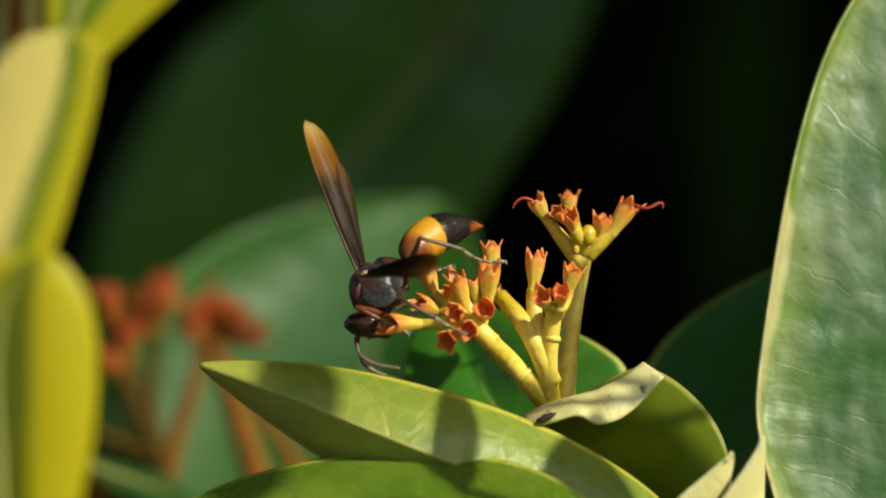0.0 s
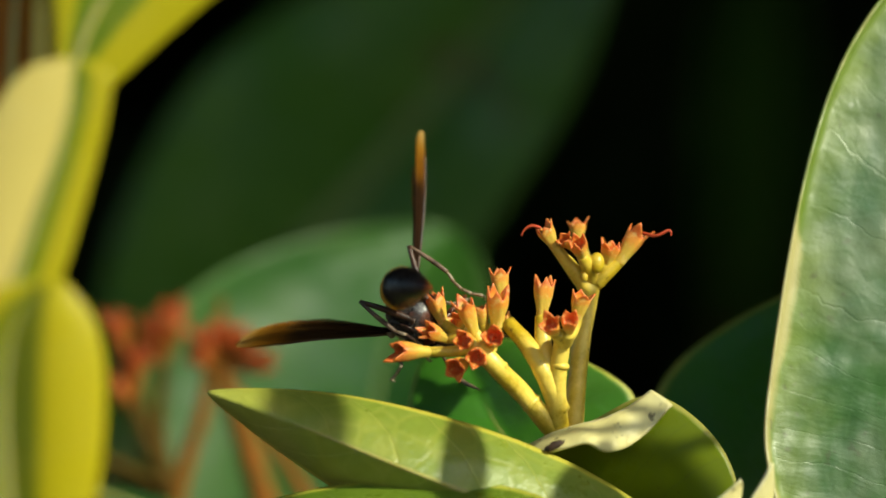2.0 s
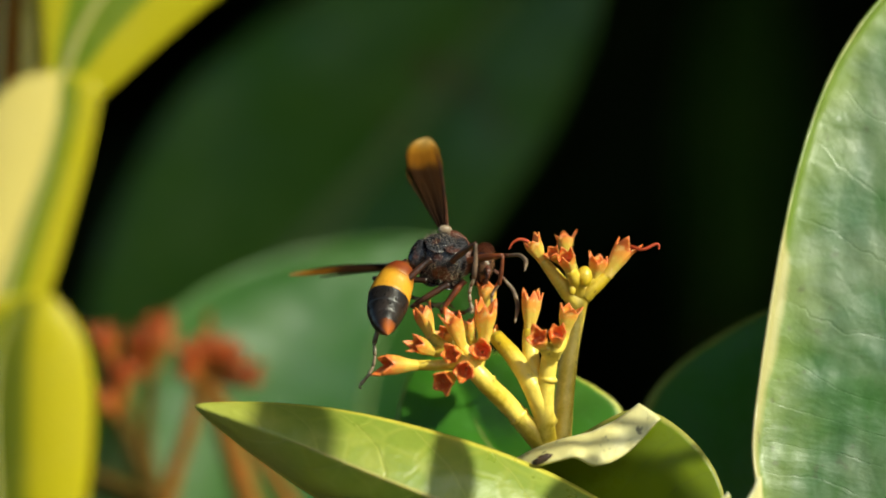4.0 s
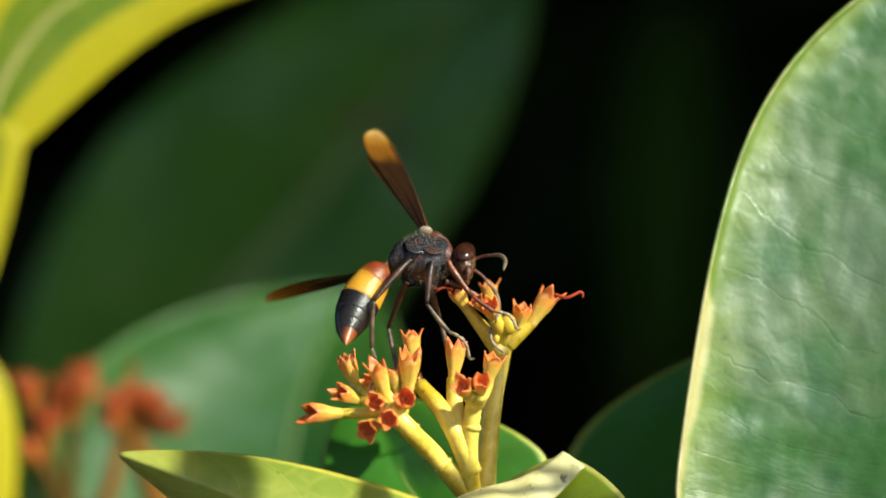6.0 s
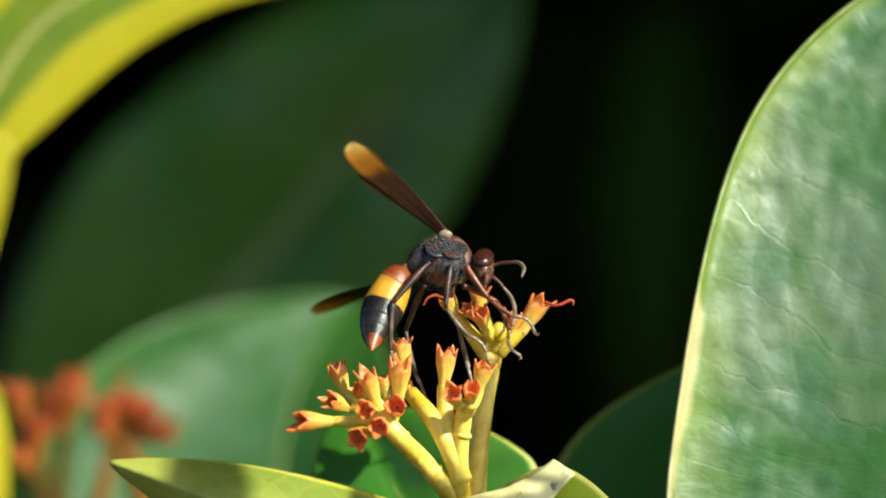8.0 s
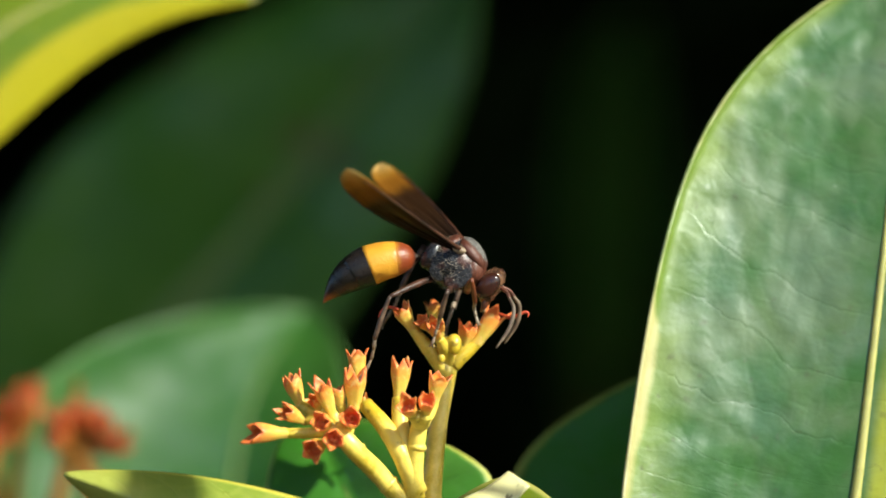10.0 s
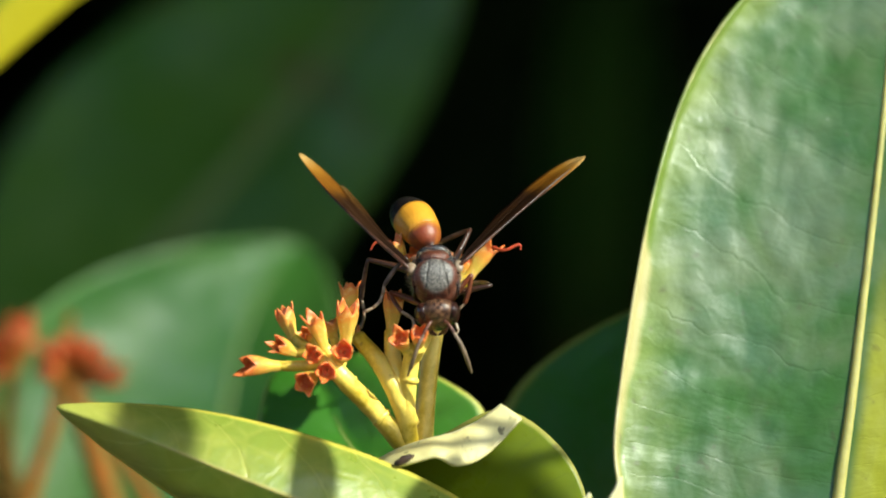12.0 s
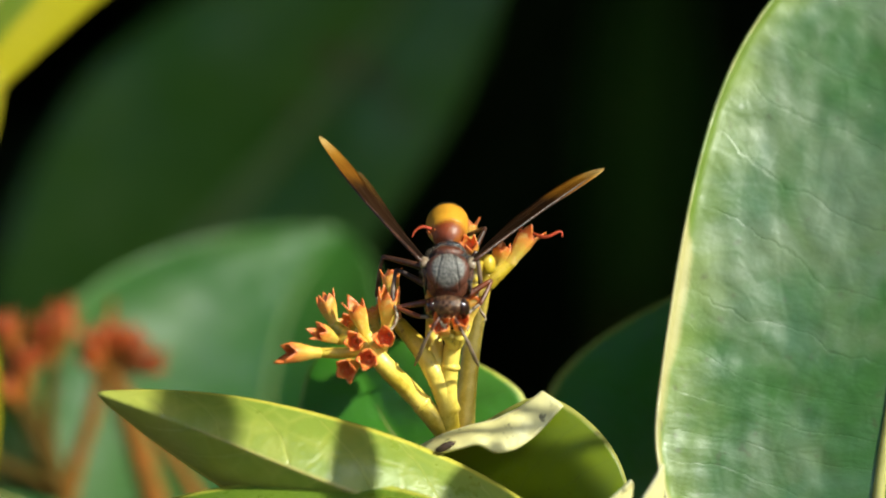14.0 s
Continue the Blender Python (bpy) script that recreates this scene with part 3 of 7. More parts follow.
# low sunlit leaf
edged_leaf([(0.01264, -0.01600, 0.89995), (0.01340, -0.01600, 0.90095), (0.01545, -0.01600, 0.90377), (0.01720, -0.01600, 0.90641), (0.01778, -0.01600, 0.90775)],
           [(0.01491, -0.01450, 0.89969), (0.01579, -0.01450, 0.90104), (0.01696, -0.01450, 0.90339), (0.01766, -0.01450, 0.90604), (0.01790, -0.01450, 0.90774)],
           [(0.01764, -0.01200, 0.89942), (0.01793, -0.01200, 0.90090), (0.01799, -0.01200, 0.90296), (0.01805, -0.01200, 0.90533), (0.01805, -0.01200, 0.90757)],
           UNDER, "narrow pale leaf catching the sun", rib=0.0002)
# front leaf
leaf([(0.00669, -0.02400, 0.89315), (-0.00485, -0.02300, 0.89769), (-0.01939, -0.02100, 0.89872), (-0.03411, -0.01800, 0.89823), (-0.04481, -0.01600, 0.89839)],
     [(0.00000, 0.01000, 0.00666), (0.00000, 0.01000, 0.00715), (0.00000, 0.00800, 0.00545)], [(0.00000, -0.00800, -0.00606), (0.00000, -0.00800, -0.00606), (0.00000, -0.00800, -0.00485)],
     GREEN_FRONT, "broad green leaf arching below the flower head", peak=0.5, p=2.2, q=0.7, nu=70, nv=20)
# dark leaf behind
leaf([(0.01220, 0.01600, 0.88567), (0.01721, 0.01600, 0.90130), (0.02296, 0.01900, 0.91371), (0.03084, 0.02500, 0.92752)],
     [(-0.01212, 0.01200, 0.00485), (-0.01272, 0.01300, 0.00727), (-0.00606, 0.00800, 0.00485)], [(0.01212, -0.01000, -0.00364), (0.01212, -0.01000, -0.00364), (0.00909, -0.00800, -0.00303)],
     GREEN_DEEP, "dark green shaded leaf beside the flower head", peak=0.5, p=2.2, q=0.65)
# leaf just behind the flower head
edged_leaf([(-0.00779, 0.01000, 0.90386), (-0.01657, 0.01400, 0.90520), (-0.02081, 0.01700, 0.91038), (-0.02102, 0.01900, 0.91345), (-0.01968, 0.02200, 0.91747), (-0.01626, 0.02400, 0.92028)],
           [(-0.00717, 0.01000, 0.90386), (-0.00937, 0.01200, 0.90779), (-0.01149, 0.01500, 0.91078), (-0.01322, 0.01700, 0.91415), (-0.01475, 0.02000, 0.91721), (-0.01626, 0.02400, 0.92028)],
           [(-0.00654, 0.00900, 0.90392), (0.00240, 0.00900, 0.90701), (0.00406, 0.01000, 0.91296), (0.00086, 0.01100, 0.91639), (-0.00726, 0.01600, 0.91950), (-0.01613, 0.02400, 0.92028)],
           GREEN_DEEP, "green leaf with a fine yellow edge behind the flower stalks", rib=0.0003, bulge=0.08)
# pale leaf further behind
leaf([(-0.03316, 0.10279, 0.87822), (-0.03029, 0.10385, 0.89861), (-0.02856, 0.10598, 0.91392), (-0.02539, 0.10918, 0.92454), (-0.01963, 0.11344, 0.93267)],
     [(-0.02903, -0.00958, -0.00000), (-0.02936, -0.00958, 0.00207), (-0.01968, -0.00639, 0.00374)], [(0.01452, -0.00958, -0.00194), (0.01452, -0.00958, -0.00226), (0.00968, -0.00639, -0.00388)],
     GREEN_BACK, "broad rounded green leaf standing in the shade behind", peak=0.55, p=2.3, q=0.55, rib_mat=RIB_SHADED)
# great far leaf
edged_leaf([(-0.07673, 0.20500, 0.89505), (-0.07646, 0.20250, 0.90883), (-0.07532, 0.20000, 0.92252), (-0.07038, 0.19750, 0.93779), (-0.06208, 0.19500, 0.95295), (-0.05259, 0.19250, 0.96210), (-0.03815, 0.19000, 0.97199), (-0.02050, 0.18750, 0.98180), (0.00031, 0.18500, 0.98985)],
           [(-0.07502, 0.20500, 0.89419), (-0.06347, 0.20088, 0.90889), (-0.05208, 0.19675, 0.92171), (-0.04082, 0.19263, 0.93353), (-0.03055, 0.18850, 0.94477), (-0.02041, 0.18437, 0.95670), (-0.01204, 0.18025, 0.96723), (-0.00460, 0.17612, 0.97681), (0.00192, 0.17200, 0.98911)],
           [(-0.07330, 0.20500, 0.89505), (-0.05044, 0.19750, 0.90054), (-0.03565, 0.19000, 0.90925), (-0.02366, 0.18250, 0.92107), (-0.01440, 0.17500, 0.93507), (-0.00535, 0.16750, 0.94875), (0.00030, 0.16000, 0.96131), (0.00306, 0.15250, 0.97279), (0.00341, 0.14500, 0.98595)],
           GREEN_DARK, "great dark green leaf in deep shade", rib=0.0028, rib_mat=RIB_SHADED)
edged_leaf([(0.03846, 0.86000, 0.90236), (0.03125, 0.80000, 0.92560), (0.02830, 0.74000, 0.95130), (0.02835, 0.68000, 0.97738), (0.03299, 0.62000, 0.99527), (0.03890, 0.56000, 1.00201)],
           [(0.03980, 0.85000, 0.90093), (0.03958, 0.79000, 0.92563), (0.03922, 0.73000, 0.95112), (0.03871, 0.67000, 0.97697), (0.03873, 0.61000, 0.99468), (0.03916, 0.55000, 1.00196)],
           [(0.04113, 0.84000, 0.90277), (0.05164, 0.78000, 0.92567), (0.05215, 0.72000, 0.95094), (0.04958, 0.66000, 0.97655), (0.04501, 0.60000, 0.99409), (0.03942, 0.54000, 1.00065)],
           GREEN_BACK, "dim dark green leaf in deep shade", rib=0.0012, rib_mat=RIB_SHADED)
# low leaf in the shade behind
edged_leaf([(-0.06343, 0.07000, 0.90091), (-0.05649, 0.07000, 0.90002), (-0.05093, 0.07000, 0.89816), (-0.04330, 0.07000, 0.89242)],
           [(-0.06343, 0.07000, 0.90070), (-0.05718, 0.07000, 0.89863), (-0.05163, 0.07000, 0.89677), (-0.04330, 0.07000, 0.89222)],
           [(-0.06357, 0.07000, 0.90049), (-0.05822, 0.07000, 0.89690), (-0.05232, 0.07000, 0.89414), (-0.04344, 0.07000, 0.89208)],
           GREEN_BACK, "narrow dark green leaf low in the shade", rib=0.0005)
# unseen leaves added towards the sun to cast shade on folded leaf and stalks
for way, mid, half in (
    (0.14, ((-0.01410, -0.01780, 0.90140), (-0.01425, -0.01220, 0.90800), (-0.01440, -0.00700, 0.91420)), (0.00300, 0.00000, 0.00000)),
    (0.14, ((0.00230, -0.01800, 0.89620), (0.00000, -0.01200, 0.90270), (-0.00120, -0.00700, 0.90850)), (0.00600, 0.00000, 0.00000)),
    (0.25, ((-0.03030, -0.02090, 0.90460), (-0.03085, -0.01185, 0.91235), (-0.03140, -0.00220, 0.92060)), (0.00500, 0.00000, 0.00000)),
    (0.16, ((-0.00300, -0.00120, 0.90800), (-0.00180, 0.00020, 0.91750), (-0.00090, 0.00180, 0.92750)), (0.00190, 0.00000, 0.00000)),
    (0.16, ((-0.01000, -0.00350, 0.90950), (-0.00620, -0.00330, 0.91130), (-0.00220, -0.00300, 0.91230)), (0.00000, 0.00000, 0.00190)),
):
    side = Vector(half)
    leaf([Vector(q) + SUN * way for q in mid], [-side, -side, -side], [side, side, side],
         GREEN_DEEP, "unseen green leaf added to shade the folded leaf and stalks", peak=0.38, p=2.0, q=0.9, nu=30, nv=8)
# yellow leaves, near
edged_leaf([(-0.05118, -0.05500, 0.94281), (-0.05205, -0.05500, 0.95119), (-0.05215, -0.05500, 0.96038), (-0.04619, -0.05500, 0.96901), (-0.03644, -0.05500, 0.96952), (-0.01969, -0.05500, 0.96220)],
           [(-0.05097, -0.05500, 0.94254), (-0.04917, -0.05500, 0.95065), (-0.04457, -0.05500, 0.95766), (-0.03861, -0.05500, 0.96143), (-0.03157, -0.05500, 0.96330), (-0.01942, -0.05500, 0.96193)],
           [(-0.05081, -0.05500, 0.94227), (-0.04658, -0.05500, 0.94556), (-0.03856, -0.05500, 0.95268), (-0.03314, -0.05500, 0.95672), (-0.02693, -0.05500, 0.95968), (-0.01915, -0.05500, 0.96166)],
           YELLOW_EDGED, "bright yellow-green leaf in full sun")
edged_leaf([(-0.05835, -0.06200, 0.92105), (-0.05942, -0.06200, 0.92744), (-0.05941, -0.06200, 0.93330), (-0.05887, -0.06200, 0.93809), (-0.05727, -0.06200, 0.94288), (-0.05406, -0.06200, 0.94687), (-0.05032, -0.06200, 0.94793)],
           [(-0.05621, -0.06200, 0.92105), (-0.05487, -0.06200, 0.92745), (-0.05300, -0.06200, 0.93330), (-0.05129, -0.06200, 0.93809), (-0.04990, -0.06200, 0.94288), (-0.04952, -0.06200, 0.94607), (-0.04926, -0.06200, 0.94766)],
           [(-0.05408, -0.06200, 0.92106), (-0.05060, -0.06200, 0.92745), (-0.04873, -0.06200, 0.93330), (-0.04739, -0.06200, 0.93809), (-0.04632, -0.06200, 0.94287), (-0.04606, -0.06200, 0.94633), (-0.04819, -0.06200, 0.94793)],
           GLARE_HALVED, "upright yellow-edged leaf with sun glare coloured onto one half")
edged_leaf([(-0.05957, -0.06800, 0.89016), (-0.06273, -0.06800, 0.90330), (-0.06378, -0.06800, 0.90908), (-0.06404, -0.06800, 0.91434), (-0.06325, -0.06800, 0.91907), (-0.06061, -0.06800, 0.92328), (-0.05586, -0.06800, 0.92632), (-0.05138, -0.06800, 0.92696)],
           [(-0.05430, -0.06800, 0.89018), (-0.05482, -0.06800, 0.90331), (-0.05508, -0.06800, 0.90909), (-0.05534, -0.06800, 0.91435), (-0.05507, -0.06800, 0.91908), (-0.05428, -0.06800, 0.92275), (-0.05217, -0.06800, 0.92591), (-0.05112, -0.06800, 0.92696)],
           [(-0.04903, -0.06800, 0.89019), (-0.04744, -0.06800, 0.90333), (-0.04639, -0.06800, 0.90911), (-0.04591, -0.06800, 0.91436), (-0.04596, -0.06800, 0.91908), (-0.04691, -0.06800, 0.92328), (-0.04954, -0.06800, 0.92669), (-0.05086, -0.06800, 0.92696)],
           YELLOW, "rounded bright yellow leaf with a green heart in full sun", bulge=0.12)
edged_leaf([(-0.06048, -0.05000, 0.94324), (-0.06103, -0.05000, 0.95144), (-0.06047, -0.05000, 0.95964), (-0.05718, -0.05000, 0.96674)],
           [(-0.05719, -0.05000, 0.94324), (-0.05664, -0.05000, 0.95144), (-0.05619, -0.05000, 0.95963), (-0.05581, -0.05000, 0.96674)],
           [(-0.05390, -0.05000, 0.94323), (-0.05170, -0.05000, 0.95143), (-0.05181, -0.05000, 0.95963), (-0.05443, -0.05000, 0.96673)],
           DRY, "dry orange-brown leaf behind the yellow leaves")

# ---- flower heads ----


def calyx_mesh(name, mat, lobes=5, seed=0, height=0.0024, r0=0.00055, r1=0.00100, tooth=0.0009):
    """A little cup that flares to pointed teeth, with an inner wall and a nectar disc. UV v: height."""
    rnd = random.Random(seed)
    seg = lobes * 8
    bm = bmesh.new()
    uvl = bm.loops.layers.uv.new("UVMap")
    teeth = [rnd.uniform(0.7, 1.25) for _ in range(lobes)]
    flare = [rnd.uniform(-0.1, 0.35) for _ in range(lobes)]
    rows, height_of = [], {}
    outer = [(0.0, r0), (0.2, r0 * 1.05), (0.45, r0 * 1.35), (0.7, r1 * 0.92), (0.9, r1 * 0.98), (1.0, r1)]
    for z, r in outer:
        rows.append([(r * (1 + 0.05 * math.cos(lobes * a)), z * height, z * 0.7, a) for a in [2 * math.pi * j / seg for j in range(seg)]])

    def rim(k, inner):
        row = []
        for j in range(seg):
            a = 2 * math.pi * j / seg
            i, f = j // 8, abs((j % 8) - 4) / 4
            h = tooth * teeth[i] * max(0.0, 1 - f * 1.05) * k
            row.append((r1 - inner + flare[i] * h * (1.0 + 0.6 * k), height + h, 0.7 + 0.3 * k, a))
        return row
    rows += [rim(k, 0.0) for k in (0.34, 0.68, 1.0)]
    rows += [rim(k, 0.00016) for k in (0.95, 0.6, 0.3, 0.0)]
    for z, r in ((0.85, 0.8), (0.7, 0.68), (0.62, 0.55), (0.66, 0.4), (0.68, 0.22), (0.6, 0.12), (0.55, 0.04)):
        rows.append([(r1 * r, height * z, 0.86 if r > 0.3 else 1.1, 2 * math.pi * j / seg) for j in range(seg)])
    loops = []
    for row in rows:
        loop = []
        for r, z, v, a in row:
            vert = bm.verts.new((r * math.cos(a), r * math.sin(a), z))
            height_of[vert] = v
            loop.append(vert)
        loops.append(loop)
    for a, b in zip(loops, loops[1:]):
        for j in range(seg):
            f = bm.faces.new((a[j], a[(j + 1) % seg], b[(j + 1) % seg], b[j]))
            for lp in f.loops:
                lp[uvl].uv = (0.5, height_of[lp.vert])
    bmesh.ops.remove_doubles(bm, verts=bm.verts, dist=0.000004)
    me = bpy.data.meshes.new(name)
    bmesh.ops.recalc_face_normals(bm, faces=bm.faces)
    bm.to_mesh(me)
    bm.free()
    for p in me.polygons:
        p.use_smooth = True
    me.materials.append(mat)
    return me


CUPS = [calyx_mesh("calyx", CALYX, 5, 1), calyx_mesh("calyx", CALYX, 4, 2), calyx_mesh("calyx", CALYX, 5, 3, tooth=0.0010), calyx_mesh("calyx", CALYX, 4, 5, tooth=0.0007)]
FAR_CUP = calyx_mesh("calyx", CALYX_SHADED, 5, 7)


def flower_head(base, stalks, cups, threads, buds, label, stem, cup_meshes, nodes=()):
    """stalks: (points, radii); cups: (place of the foot, place of the mouth, size)."""
    root = new("flower_head")
    root.location = base
    o = Vector(base)
    for points, radii in stalks:
        b = bmesh.new()
        tube(b, [Vector(q) - o for q in points], radii, 14, 20, 0.07)
        part("stalk", b, stem, root)
    for i, (foot, mouth, size) in enumerate(cups):
        ob = new("calyx", cup_meshes[i % len(cup_meshes)])
        ob.parent = root
        d = Vector(mouth) - Vector(foot)
        turn = d.to_track_quat("Z", "Y") @ Euler((0, 0, i * 1.9)).to_quaternion()
        ob.matrix_basis = Matrix.LocRotScale(Vector(foot) - o, turn, (size, size, max(0.8 * size, d.length / 0.0024)))
    for c, d, rad in nodes:
        b = bmesh.new()
        e = Vector(d).normalized() * 0.00035
        q = Vector(c) - o
        tube(b, [q - e, q - e * 0.3, q + e * 0.3, q + e], [rad * 0.9, rad * 1.08, rad * 1.06, rad * 0.9], 16, 6, 0.05)
        part("node_ring", b, stem, root, "raised ring on the stalk")
    for points in threads:
        b = bmesh.new()
        tube(b, [Vector(q) - o for q in points], [0.0002, 0.00016, 0.00008], 6, 16)
        part("style", b, RED, root, "curled dry red style")
    for c, r, d in buds:
        b = bmesh.new()
        bmesh.ops.create_uvsphere(b, u_segments=16, v_segments=10, radius=r)
        for vtx in b.verts:
            vtx.co.z *= 1.35
            vtx.co += Vector(c) - o + Vector((0, 0, 0))
        part("bud", b, stem, root, "small pale yellow bud")
    return tagged(root, label, "flower head", "flower heads of the shrub")


flower_head((-0.00376, 0.00000, 0.90976), [
    ([(-0.00297, 0.00000, 0.90825), (-0.00231, 0.00100, 0.91731), (-0.00134, 0.00200, 0.92367), (-0.00049, 0.00200, 0.92763)], [0.00112, 0.00102, 0.00097, 0.00093]),
    ([(-0.00049, 0.00200, 0.92641), (0.00097, 0.00200, 0.92763), (0.00231, 0.00200, 0.92872)], [0.00097, 0.00079, 0.00053]),
    ([(-0.00085, 0.00200, 0.92519), (-0.00297, 0.00100, 0.92794), (-0.00485, 0.00000, 0.93030)], [0.00106, 0.00079, 0.00053]),
    ([(-0.00085, 0.00200, 0.92641), (-0.00133, 0.00000, 0.92824), (-0.00193, -0.00100, 0.92915)], [0.00088, 0.00079, 0.00053]),
    ([(-0.00049, 0.00300, 0.92640), (-0.00147, 0.00500, 0.92884), (-0.00227, 0.00600, 0.93098)], [0.00079, 0.00062, 0.00053]),
    ([(-0.00024, 0.00200, 0.92672), (0.00036, 0.00200, 0.92763), (0.00079, 0.00200, 0.92848)], [0.00079, 0.00070, 0.00053]),
    ([(-0.00363, -0.00100, 0.90920), (-0.00777, -0.00300, 0.91410), (-0.01101, -0.00600, 0.91761), (-0.01293, -0.00600, 0.91976)], [0.00116, 0.00108, 0.00104, 0.00092]),
    ([(-0.01293, -0.00600, 0.91976), (-0.01520, -0.00600, 0.91917), (-0.01832, -0.00600, 0.91911)], [0.00079, 0.00062, 0.00053]),
    ([(-0.01284, -0.00500, 0.91956), (-0.01463, -0.00500, 0.92046), (-0.01635, -0.00400, 0.92044)], [0.00070, 0.00062, 0.00053]),
    ([(-0.01296, -0.00500, 0.91926), (-0.01527, -0.00400, 0.92105), (-0.01662, -0.00300, 0.92211)], [0.00079, 0.00062, 0.00053]),
    ([(-0.01224, -0.00500, 0.91866), (-0.01260, -0.00500, 0.92016), (-0.01332, -0.00500, 0.92136)], [0.00079, 0.00062, 0.00053]),
    ([(-0.01194, -0.00500, 0.91866), (-0.01130, -0.00400, 0.92044), (-0.01100, -0.00400, 0.92195)], [0.00079, 0.00070, 0.00062]),
    ([(-0.01171, -0.00200, 0.91920), (-0.01082, -0.00100, 0.92220), (-0.01052, -0.00100, 0.92462)], [0.00070, 0.00062, 0.00053]),
    ([(-0.01231, -0.00200, 0.91920), (-0.01354, -0.00100, 0.92099), (-0.01475, -0.00100, 0.92147)], [0.00062, 0.00053, 0.00053]),
    ([(-0.01173, -0.00100, 0.91948), (-0.01206, 0.00000, 0.92097), (-0.01236, 0.00000, 0.92188)], [0.00062, 0.00053, 0.00053]),
    ([(-0.00435, -0.00100, 0.90950), (-0.00458, -0.00300, 0.91501), (-0.00409, -0.00400, 0.91924), (-0.00360, -0.00500, 0.92106)], [0.00125, 0.00100, 0.00092, 0.00088]),
    ([(-0.00360, -0.00500, 0.92046), (-0.00276, -0.00400, 0.92165), (-0.00240, -0.00400, 0.92285)], [0.00088, 0.00070, 0.00062]),
    ([(-0.00396, -0.00500, 0.92016), (-0.00454, -0.00700, 0.92110)], [0.00079, 0.00070]),
    ([(-0.00360, -0.00500, 0.92016), (-0.00323, -0.00700, 0.92110)], [0.00079, 0.00070]),
    ([(-0.00530, -0.00300, 0.91609), (-0.00572, -0.00300, 0.91850), (-0.00603, -0.00250, 0.92042), (-0.00615, -0.00200, 0.92282)], [0.00092, 0.00094, 0.00090, 0.00078]),
    ([(-0.00422, -0.00200, 0.91268), (-0.00566, -0.00340, 0.91634), (-0.00747, -0.00300, 0.91946), (-0.00979, -0.00100, 0.92208)], [0.00112, 0.00112, 0.00098, 0.00084]),
], [
    ((-0.01662, -0.00300, 0.92199), (-0.01752, -0.00300, 0.92452), 1.0), ((-0.01320, -0.00500, 0.92094), (-0.01419, -0.00600, 0.92377), 1.0), ((-0.01100, -0.00400, 0.92165), (-0.01080, -0.00500, 0.92478), 1.18),
    ((-0.01046, -0.00100, 0.92450), (-0.01070, -0.00100, 0.92716), 1.0), ((-0.01611, -0.00400, 0.92032), (-0.01796, -0.00600, 0.92132), 0.9), ((-0.01808, -0.00600, 0.91911), (-0.02098, -0.00800, 0.91921), 1.05),
    ((-0.01368, -0.00500, 0.92034), (-0.01432, -0.00760, 0.92033), 0.95), ((-0.01093, -0.00450, 0.92021), (-0.01115, -0.00780, 0.92070), 1.0), ((-0.01257, -0.00600, 0.91881), (-0.01297, -0.00900, 0.91864), 1.0),
    ((-0.01414, -0.00550, 0.91808), (-0.01520, -0.00800, 0.91742), 1.05), ((-0.01469, -0.00100, 0.92141), (-0.01539, -0.00200, 0.92234), 0.85), ((-0.01230, 0.00000, 0.92176), (-0.01272, 0.00000, 0.92303), 0.9),
    ((-0.00615, -0.00200, 0.92282), (-0.00591, -0.00200, 0.92596), 1.08), ((-0.00454, -0.00650, 0.92097), (-0.00524, -0.00850, 0.92202), 0.95), ((-0.00323, -0.00650, 0.92109), (-0.00316, -0.00800, 0.92255), 0.95),
    ((-0.00246, -0.00400, 0.92249), (-0.00192, -0.00450, 0.92478), 1.05), ((-0.00479, 0.00000, 0.93018), (-0.00581, -0.00050, 0.93200), 0.95), ((-0.00227, 0.00600, 0.93080), (-0.00239, 0.00600, 0.93239), 0.95),
    ((-0.00182, -0.00050, 0.92897), (-0.00229, -0.00200, 0.93054), 0.95), ((-0.00285, 0.00000, 0.93006), (-0.00375, -0.00100, 0.93103), 0.75), ((0.00079, 0.00200, 0.92836), (0.00115, 0.00150, 0.92994), 1.0),
    ((0.00213, 0.00200, 0.92854), (0.00389, 0.00200, 0.93140), 1.12), ((-0.00969, 0.00000, 0.92170), (-0.01000, 0.00000, 0.92243), 0.6),
], [
    [(-0.00629, -0.00100, 0.93224), (-0.00720, -0.00100, 0.93248), (-0.00798, -0.00100, 0.93212), (-0.00840, -0.00100, 0.93139)],
    [(0.00450, 0.00200, 0.93176), (0.00595, 0.00100, 0.93140), (0.00722, 0.00100, 0.93194), (0.00765, 0.00100, 0.93188), (0.00765, 0.00100, 0.93140)],
], [((-0.00030, 0.00000, 0.92849), 0.00085, 0), ((-0.00164, 0.00000, 0.92703), 0.0004, 0)],
    "yellow stalked flower head with orange-red star-shaped calyxes", STEM, CUPS,
    (((-0.00723, -0.00280, 0.91355), (0.0035, 0, -0.0037), 0.00113), ((-0.01060, -0.00560, 0.91718), (0.0033, 0, -0.0036), 0.00107), ((-0.00421, -0.00370, 0.91755), (0.0003, 0, 0.004), 0.00096)))

